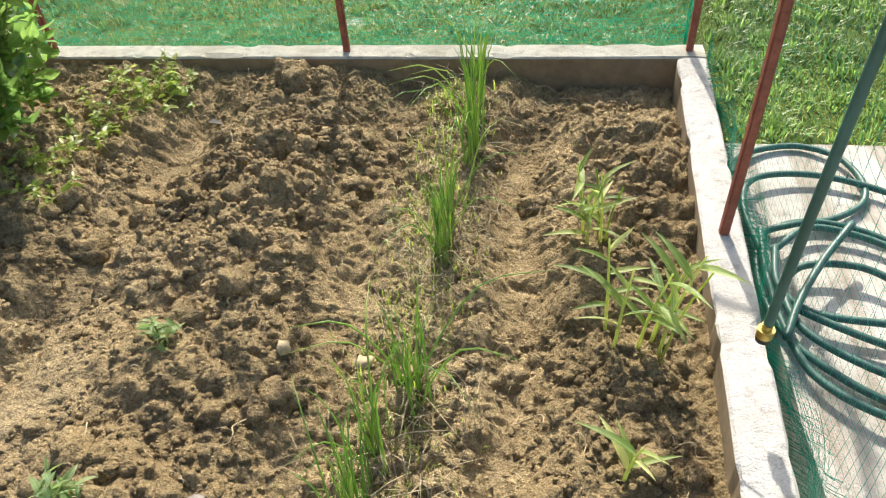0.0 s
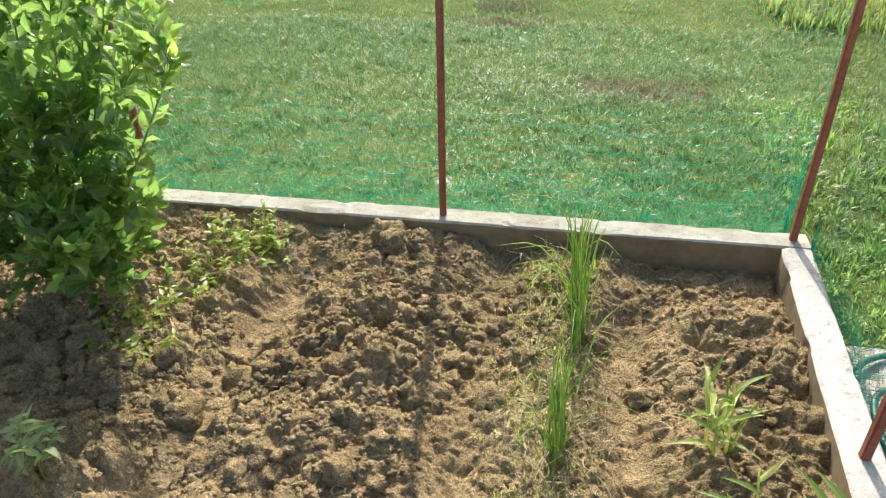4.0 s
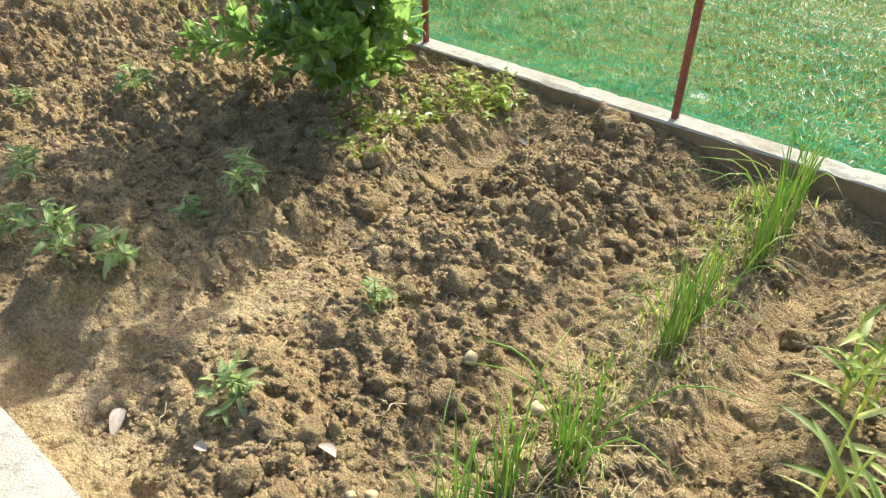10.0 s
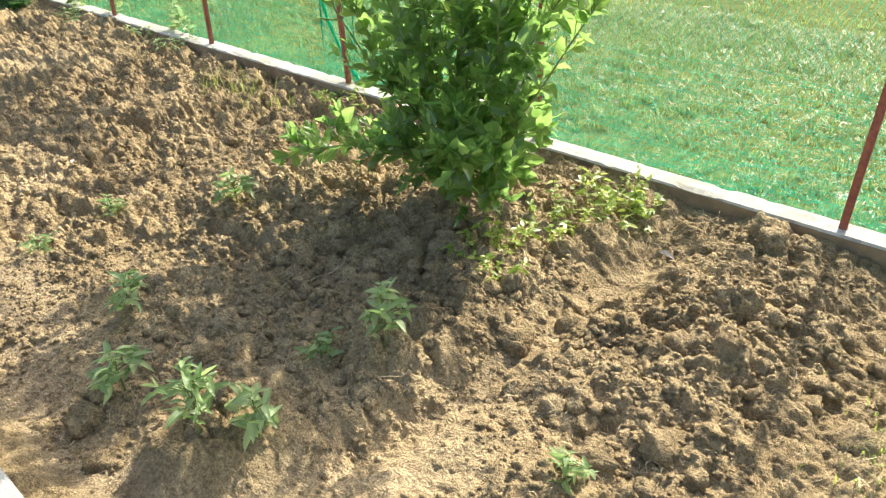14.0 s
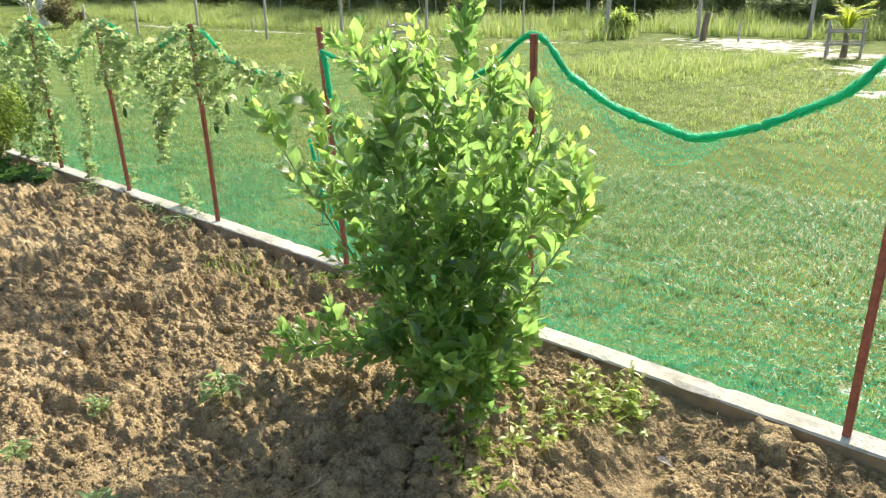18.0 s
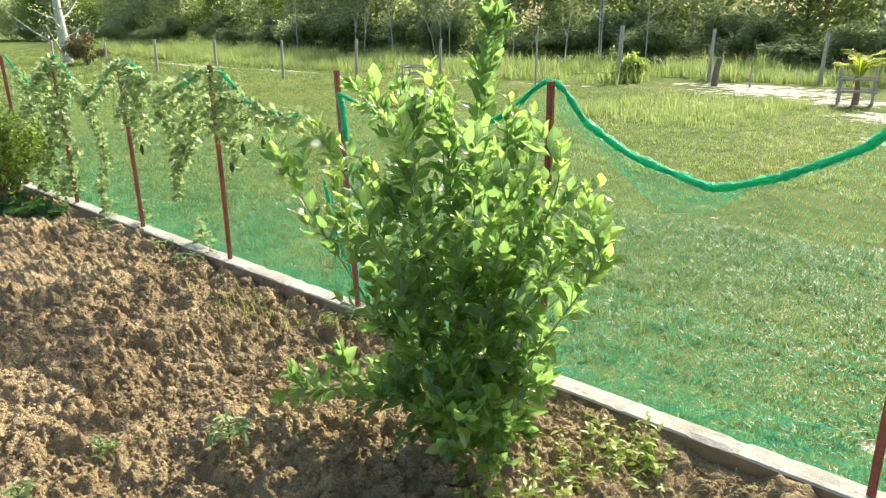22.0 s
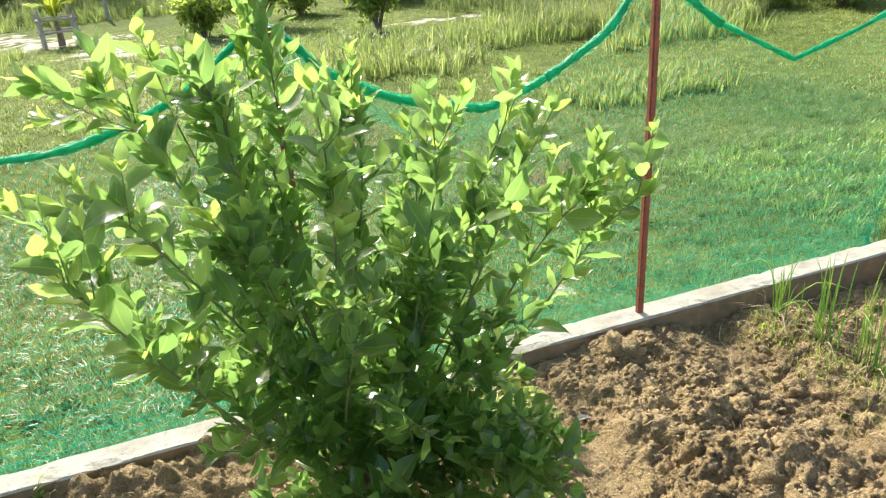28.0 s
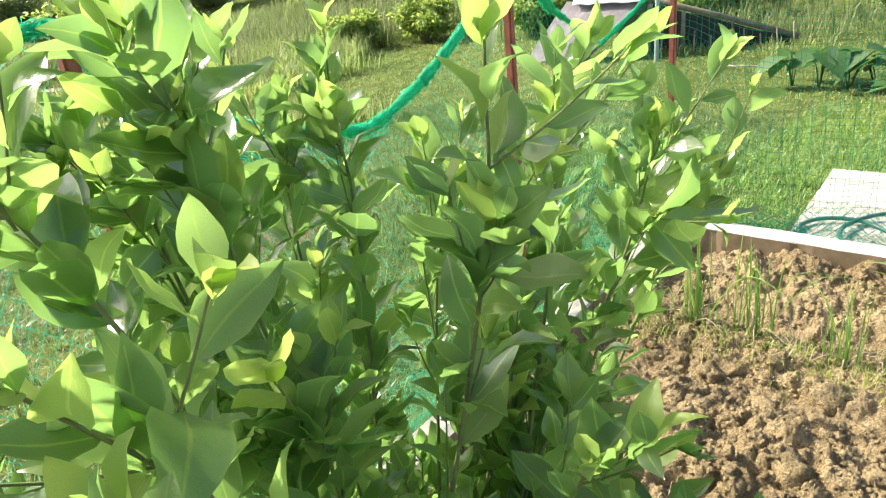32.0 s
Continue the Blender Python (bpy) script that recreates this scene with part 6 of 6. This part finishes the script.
for k in range(14):
    x, y, h = g.uniform(-62, 6), g.uniform(26.0, 28.5), g.uniform(2.6, 5.0)
    ob = tagged(empty("bare_sapling", (x, y, gz(x, y))), "thin pale bare sapling standing before the woods", "sapling", "bare saplings before the woods")
    b_ = g.normal(size=2) * 0.5
    p = spline([(0, 0, -0.2), (b_[0] * 0.3, b_[1] * 0.3, h * 0.5), (b_[0], b_[1], h)], 10)
    child("trunk", tube_mesh("trunk", p, np.linspace(0.036, 0.014, 10), PALE_BARK, 6), ob)
    for j in range(3):
        q = p[4 + 2 * j]
        d = np.array([g.normal() * 0.5, g.normal() * 0.3, 0.9])
        child("limb", tube_mesh("limb", spline([q, q + d * 0.5, q + d * 1.1 + (0.1, 0, 0.1)], 6), np.linspace(0.024, 0.008, 6), PALE_BARK, 5), ob)
pale = tree(9.0, 2.2, 9, TREE_LEAF, PALE_BARK, 450, 0.2, 0.034)
pale.matrix_basis = pose(-46.1, 14.1, gz(-46.1, 14.1), 0, -5, 0)
tagged(pale, "big pale-barked forked tree at the field's edge", "tree")
bush(-43.2, 14.0, 1.7, 1.2, 131, THATCH, "rust-brown dead bush beside the pale-barked tree", 0.16, 22)


# ---- tall grass ----
def clump_field(name, n, x0, x1, y0, y1, h0, h1, label, thr=0.42, seed=71, mat=None):
    """Tall grass in fans of leaning blades; clumps differ in height and leave gaps."""
    m = n // 12
    x, y = rng.uniform(x0, x1, m), rng.uniform(y0, y1, m)
    t = np.clip(fbm(x * 0.45, y * 0.6, seed, 3) * 1.6 - 0.3, 0, 1)
    k = t > thr * 0.6
    x, y, t = x[k], y[k], t[k] * rng.uniform(0.3, 1.1, k.sum())
    who = np.repeat(np.arange(len(x)), rng.integers(7, 18, len(x)))
    m = len(who)
    a, d = rng.uniform(0, 6.3, m), rng.random(m)
    bx, by = x[who] + np.cos(a) * d * 0.16, y[who] + np.sin(a) * d * 0.16
    v, f4, f3 = blade_arrays(bx, by, ground_z(bx, by) - 0.01, (h0 + (h1 - h0) * t[who]) * rng.uniform(0.45, 1.15, m), rng.uniform(0.010, 0.024, m), 0.1 + 0.75 * d, a - np.pi / 2 + rng.normal(size=m) * 0.5)
    return tagged(new(name, mesh_of(name, v, [f4, f3], mat or TALL_GRASS)), label, "grass", kind="stuff")


clump_field("tall_grass", 70000, -62, -13, 18.6, 27.5, 0.12, 1.15, "tall yellow-green grass before the woods", 0.36)
clump_field("tall_grass", 22000, -13, 4, 21.6, 27.5, 0.12, 1.15, "tall yellow-green grass before the woods", 0.36)
clump_field("tall_grass", 6000, -10.6, -6.4, 10.8, 16.2, 0.08, 0.42, "light green patch of longer grass in the field", 0.3, 74)
clump_field("tall_grass", 26000, 3.0, 20, 9.0, 20, 0.45, 1.2, "tall rough grass beyond the garden", 0.42, 73, SEDGE)
clump_field("tall_grass", 16000, 8.5, 20, -8, 9.0, 0.3, 0.9, "tall dry grass on the far side of the lawn", 0.45, 75, SEDGE)
clump_field("tall_grass", 2600, 0.9, 3.0, 4.4, 5.6, 0.10, 0.34, "low lush grass mound on the lawn", 0.3, 78, ROUGH_GRASS)
clump_field("tall_grass", 9000, -1.5, 6.0, 7.4, 10.5, 0.25, 0.8, "tall yellow-green grass behind the lawn", 0.4, 76, ROUGH_GRASS)
clump_field("tall_grass", 5000, 3.6, 7.2, 8.4, 10.6, 0.35, 0.75, "dense grass mound before the stump", 0.25, 77)
for k, (x, y, h, r) in enumerate([(0.8, 12.7, 1.7, 0.85), (-1.3, 15.6, 2.0, 1.05), (-2.6, 15.0, 1.1, 0.7), (0.0, 17.5, 1.3, 0.8), (1.8, 18.0, 1.1, 0.8), (-13.6, 20.3, 0.9, 0.7), (5.5, 16.0, 1.8, 1.1), (3.0, 19.0, 2.6, 1.4)]):
    bush(x, y, h, r, 60 + k, SHRUB_LEAF, "loose yellow-green bush in the field" if k % 2 else "leafy yellow-green bush in the field", 0.15, 20)
for k, (x, y, h, r) in enumerate([(7.6, 9.6, 0.8, 0.8), (8.9, 8.6, 0.9, 0.9), (9.8, 6.4, 1.0, 1.0), (11.5, 3.5, 1.2, 1.2), (12.5, 0.5, 1.1, 1.3), (12.0, -2.0, 1.0, 1.2), (14.5, 5.5, 1.6, 1.6), (15.5, 1.5, 1.6, 1.7), (14.0, -4.5, 1.3, 1.4)]):
    bush(x, y, h, r, 80 + k, SHRUB_LEAF, "low dark bush in the rough beyond the lawn", 0.12, 60)

# ---- field fence, guards, palm ----
def stake(x, y, h, r, label, mat=WOOD, lean=0.0, name="field_post"):
    p = [(0, 0, -0.3), (lean * 0.4, 0, h * 0.5), (lean, 0.02, h)]
    ob = new(name, tube_mesh(name, spline(p, 10), np.linspace(r * 1.1, r * 0.85, 10), mat, 8))
    ob.location = (x, y, gz(x, y))
    return tagged(ob, label, "post", "posts of the field fence")


for x, y, h, r in ((-39.6, 11.0, 1.5, 0.06), (-37.1, 12.5, 1.4, 0.05), (-34.7, 13.8, 1.5, 0.06), (-31.3, 14.9, 1.5, 0.06), (-26.2, 14.9, 1.5, 0.055), (-22.1, 15.3, 1.5, 0.06), (-18.7, 16.2, 1.5, 0.05), (-15.2, 17.0, 1.9, 0.03), (-13.7, 19.7, 1.85, 0.075), (-11.2, 21.2, 1.7, 0.06), (-8.0, 22, 1.5, 0.06), (-5.0, 22, 1.6, 0.06), (2.4, 18.6, 2.2, 0.09)):
    stake(x, y, h, r, "grey weathered wooden post at the field's edge", lean=0.05)
for x, y, h in ((-9.4, 20.0, 0.55), (-16.3, 19.0, 0.5), (-30.5, 17.2, 0.6)):
    stake(x, y, h, 0.035, "short thin grey stake in the grass")


def guard(x, y, w, h, label, turn=0.0):
    ob = tagged(empty("plant_guard", (x, y, gz(x, y)), turn), label, "plant guard", "wooden plant guards")
    for sx_ in (-1, 1):
        for sy_ in (-1, 1):
            p = [(sx_ * w / 2, sy_ * w / 2, -0.1), (sx_ * w / 2 + 0.01, sy_ * w / 2, h / 2), (sx_ * w / 2, sy_ * w / 2 + 0.01, h * (1 + 0.08 * sx_ * sy_))]
            child("post", tube_mesh("post", spline(p, 6), 0.035, WOOD, 7), ob)
    for z in (h * 0.4, h * 0.75):
        for s in (-1, 1):
            child("rail", tube_mesh("rail", [(-w / 2 - 0.08, s * w / 2, z), (0, s * w / 2, z + 0.02), (w / 2 + 0.08, s * w / 2, z)], 0.028, WOOD, 6), ob)
            child("rail", tube_mesh("rail", [(s * w / 2, -w / 2 - 0.08, z), (s * w / 2, 0, z - 0.01), (s * w / 2, w / 2 + 0.08, z)], 0.028, WOOD, 6), ob)
    return ob


guard(-5.75, 16.9, 0.72, 0.80, "weathered wooden frame round a young palm", 12)
guard(-20.2, 16.6, 0.9, 0.7, "grey wooden frame standing in the field", 30)


def palm(x, y, h, fronds, length, seed, label):
    g = np.random.default_rng(seed)
    ob = tagged(empty("young_palm", (x, y, gz(x, y))), label, "palm")
    child("trunk", tube_mesh("trunk", spline([(0, 0, -0.1), (0.02, 0, h * 0.5), (0, 0, h)], 8), np.linspace(0.09, 0.05, 8), BARK, 9), ob)
    for k in range(fronds):
        a = k * 2.4
        d = np.array([math.cos(a), math.sin(a), 0])
        lift = g.uniform(0.8, 1.5)
        p = spline([(0, 0, h - 0.1), d * length * 0.16 + (0, 0, h + length * 0.42 * lift), d * length * 0.46 + (0, 0, h + length * 0.60 * lift)], 14)
        rib = child("frond", tube_mesh("frond", p, np.linspace(0.014, 0.004, 14), TALL_GRASS, 5), ob)
        at, way = [], []
        for i in range(3, 14):
            tan = p[min(i + 1, 13)] - p[i - 1]
            tan /= np.linalg.norm(tan)
            sd = np.cross(tan, (0, 0, 1))
            for s in (-1, 1):
                at.append(p[i])
                way.append(tan * 0.8 + s * sd * 0.9 - np.array([0, 0, 0.25]))
        v, f = scatter(leaf_shape(0.2, 0.3, 0.15, 4), np.array(at), rot_frames(np.array(way)), np.full(len(at), length * 0.34))
        child("blade", mesh_of("blade", v, f, PALM_LEAF, True), rib)


palm(-5.75, 16.9, 0.55, 9, 0.85, 5, "young yellow-green coconut palm inside a wooden guard")

# ---- stumps, well mound, shed, pole ----
bm = bmesh.new()
bmesh.ops.create_cone(bm, cap_ends=True, segments=18, radius1=0.40, radius2=0.32, depth=1.65, matrix=Matrix.Translation((0, 0, 0.725)))
bmesh.ops.subdivide_edges(bm, edges=bm.edges[:], cuts=3, use_grid_fill=True)
for v_ in bm.verts:
    v_.co += v_.co.normalized() * 0.06 * noise.noise(v_.co * 3)
me = bpy.data.meshes.new("tree_stump")
bm.to_mesh(me)
bm.free()
me.materials.append(DEAD_BARK)
stump = new("tree_stump", me)
stump.location = (7.0, 14.8, gz(7.0, 14.8))
tagged(stump, "dark dead tree stump in tall grass", "stump")
prof = [(0.0, 0.0), (0.15, 0.0), (0.16, 0.02), (0.21, 0.32), (0.225, 0.33), (0.205, 0.33), (0.15, 0.03), (0.0, 0.03)]
seg = 20
v = np.array([(r * math.cos(2 * math.pi * k / seg), r * math.sin(2 * math.pi * k / seg), z) for r, z in prof for k in range(seg)])
f = np.array([(i * seg + k, i * seg + (k + 1) % seg, (i + 1) * seg + (k + 1) % seg, (i + 1) * seg + k) for i in range(len(prof) - 1) for k in range(seg)])
ob = new("bucket", mesh_of("bucket", v, f, PLASTIC, True))
ob.location = (7.0, 14.8, gz(7.0, 14.8) + 1.52)
tagged(ob, "pale plastic bucket set on the dead stump", "bucket")
stake(-10.6, 20.2, 0.85, 0.10, "dark dead stump among field grass", BARK, 0.12, "dead_stump")

shed = tagged(empty("collapsed_shed", (7.2, 3.4, -0.38)), "low collapsed shed with a rusty sheet roof and white cover", "shed")


def sheet(name, corners, mat, waves, label):
    """A corrugated sheet over four corners."""
    a, b, c, d = (np.array(k, float) for k in corners)
    n, m = 64, 10
    u, w = np.meshgrid(np.linspace(0, 1, n), np.linspace(0, 1, m), indexing="ij")
    p = (a * (1 - u)[..., None] + b * u[..., None]) * (1 - w)[..., None] + (d * (1 - u)[..., None] + c * u[..., None]) * w[..., None]
    p[..., 2] += 0.002 * np.sin(u * waves * 2 * np.pi + 2 * w) + 0.05 * (fbm(u * 4, w * 3, 5, 2) - 0.5)
    top = p.reshape(-1, 3)
    i, j = np.meshgrid(np.arange(n - 1), np.arange(m - 1), indexing="ij")
    q0 = i * m + j
    f = np.stack([q0, q0 + m, q0 + m + 1, q0 + 1], -1).reshape(-1, 4)
    both = np.concatenate([top, top - (0, 0, 0.012)])
    return child(name, mesh_of(name, both, [f, f[:, ::-1] + len(top)], mat, True), shed, label)


SHED_AT = np.array([7.2, 3.4, -0.38])


def in_shed(*p):
    return tuple(np.array(p) - SHED_AT)


R1, R2 = (7.25, 4.35, 0.45), (7.35, 3.10, 0.44)
sheet("roof_sheet", [in_shed(6.60, 4.75, -0.36), in_shed(6.45, 3.75, -0.36), in_shed(*R2), in_shed(*R1)], ZINC, 11, "sagging rusty roof sheet")
sheet("roof_sheet", [in_shed(*R1), in_shed(*R2), in_shed(9.3, 2.5, -0.3), in_shed(9.2, 4.4, -0.3)], ZINC, 11, "fallen rusty roof sheet")
sheet("cover", [in_shed(7.12, 4.20, 0.42), in_shed(7.18, 3.02, 0.42), in_shed(7.45, 3.05, 0.47), in_shed(7.38, 4.25, 0.48)], PLASTIC, 4, "white plastic cover on the ridge")
for a, b, r in ((R2, (8.55, 1.15, -0.32), 0.045), ((7.3, 3.0, 0.36), (7.25, 3.0, -0.4), 0.04), ((7.6, 2.6, 0.2), (7.6, 2.6, -0.4), 0.035), ((6.6, 3.7, -0.3), (7.3, 3.1, 0.4), 0.03), ((8.0, 2.0, 0.0), (8.05, 2.0, -0.4), 0.03)):
    a, b = np.array(in_shed(*a)), np.array(in_shed(*b))
    child("rafter", tube_mesh("rafter", [a, (a + b) / 2 + (0, 0, 0.01), b], r, BARK, 7), shed)
sheet("wall_sheet", [in_shed(7.36, 3.08, 0.38), in_shed(8.4, 1.25, -0.30), in_shed(8.45, 1.3, -0.40), in_shed(7.4, 3.1, -0.40)], CHARRED, 0, "dark leaning wall sheet")
for k in range(9):
    x, y = 7.4 + 0.14 * k, 2.85 - 0.2 * k
    child("fallen_stick", tube_mesh("fallen_stick", [np.array(in_shed(x - 0.3, y - 0.1, -0.36)), np.array(in_shed(x, y, -0.2 + 0.05 * (k % 3))), np.array(in_shed(x + 0.3, y + 0.05, -0.1 - 0.02 * k))], 0.014, BARK, 5), shed)
stake(6.83, 2.71, 1.75, 0.030, "thin grey metal pole standing in the lawn", GALV, 0.0, "metal_pole")

# ---- broad-leaved plants by the slab ----
arrow = leaf_shape(0.8, 0.3, 0.25, 7, 0.72)


def broad_plant(name, spots, size, label, category, seed, stalk, shape):
    g = np.random.default_rng(seed)
    for x, y, h in spots:
        ob = tagged(empty(name, (x, y, gz(x, y))), label, category, category + " plants by the slab")
        for k in range(stalk):
            a = g.uniform(0, 6.3)
            d = np.array([math.cos(a), math.sin(a), 0]) * g.uniform(0.3, 0.7) * h
            p = spline([(0, 0, -0.05), d * 0.4 + (0, 0, h * 0.6), d + (0, 0, h * g.uniform(0.75, 1.05))], 8)
            child("stalk", tube_mesh("stalk", p, np.linspace(0.009, 0.004, 8), BIG_LEAF, 6), ob)
            w = np.array([[math.cos(a), math.sin(a), (-0.2 if name == "taro_plant" else g.uniform(-0.35, 0.25))]])
            fr = rot_frames(w, g.normal(size=1) * 0.25)[0]
            child("leaf", mesh_of("leaf", shape[0], shape[1], BIG_LEAF, True), ob, at=Matrix.Translation(p[-1] - fr[:, 1] * size * 0.2) @ Matrix([list(r) for r in fr]).to_4x4() @ Matrix.Scale(size * g.uniform(0.75, 1.15), 4))


broad_plant("taro_plant", [(5.40, 0.55, 0.36), (5.38, 0.27, 0.38), (5.45, -0.02, 0.40), (5.3, -0.30, 0.38), (5.2, -0.5, 0.36)], 0.46, "taro plant with large arrow-shaped green leaves", "taro", 3, 4, arrow)
g = np.random.default_rng(41)
pump_spots = [(3.0 + 2.4 * g.random(), -0.50 - 1.6 * g.random(), 0.36 * g.uniform(0.5, 1.25)) for _ in range(40)]
broad_plant("pumpkin_plant", pump_spots, 0.26, "creeping pumpkin plant with broad grey-green leaves", "pumpkin", 5, 7, lobed)
for k, (x, y, h, lx, ly) in enumerate([(3.75, -0.98, 1.12, -0.02, 0.14), (3.80, -1.12, 1.0, 0.12, -0.30), (3.6, -1.05, 0.55, 0.05, -0.06)]):
    ob = tagged(empty("frangipani", (x, y, gz(x, y))), "pale bare frangipani cutting with few leaves", "sapling", "frangipani cuttings")
    p = spline([(0, 0, -0.1), (lx * 0.1 + 0.04, ly * 0.1 - 0.03, h * 0.35), (lx * 0.7 - 0.03, ly * 0.6, h * 0.7), (lx, ly, h)], 12)
    child("stem", tube_mesh("stem", p, np.linspace(0.019, 0.011, 12), PALE_BARK, 9), ob, "chalk-white bare stem")
    for j in range(7):
        a = j * 2.4
        fr = rot_frames(np.array([[math.cos(a), math.sin(a), 0.6]]))[0]
        child("leaf", mesh_of("leaf", *leaf_shape(0.3, 0.2, 0.3, 6), BIG_LEAF, True), ob, at=Matrix.Translation(p[-1] if k else p[-3]) @ Matrix([list(r) for r in fr]).to_4x4() @ Matrix.Scale(0.16, 4))
branch = new("fallen_branch", tube_mesh("fallen_branch", spline([(6.4, 1.7, gz(6.4, 1.7) + 0.03), (6.2, 1.35, gz(6.2, 1.35) + 0.06), (6.3, 1.1, gz(6.3, 1.1) + 0.04), (6.1, 0.98, gz(6.1, .98) + 0.03)], 14), 0.011, WOOD, 6))
tagged(branch, "dry pale branch lying on the lawn", "branch")
clump_field("tall_grass", 1500, 7.2, 9.6, 0.6, 3.0, 0.08, 0.38, "rough weeds round the fallen shed", 0.3, 79, ROUGH_GRASS)
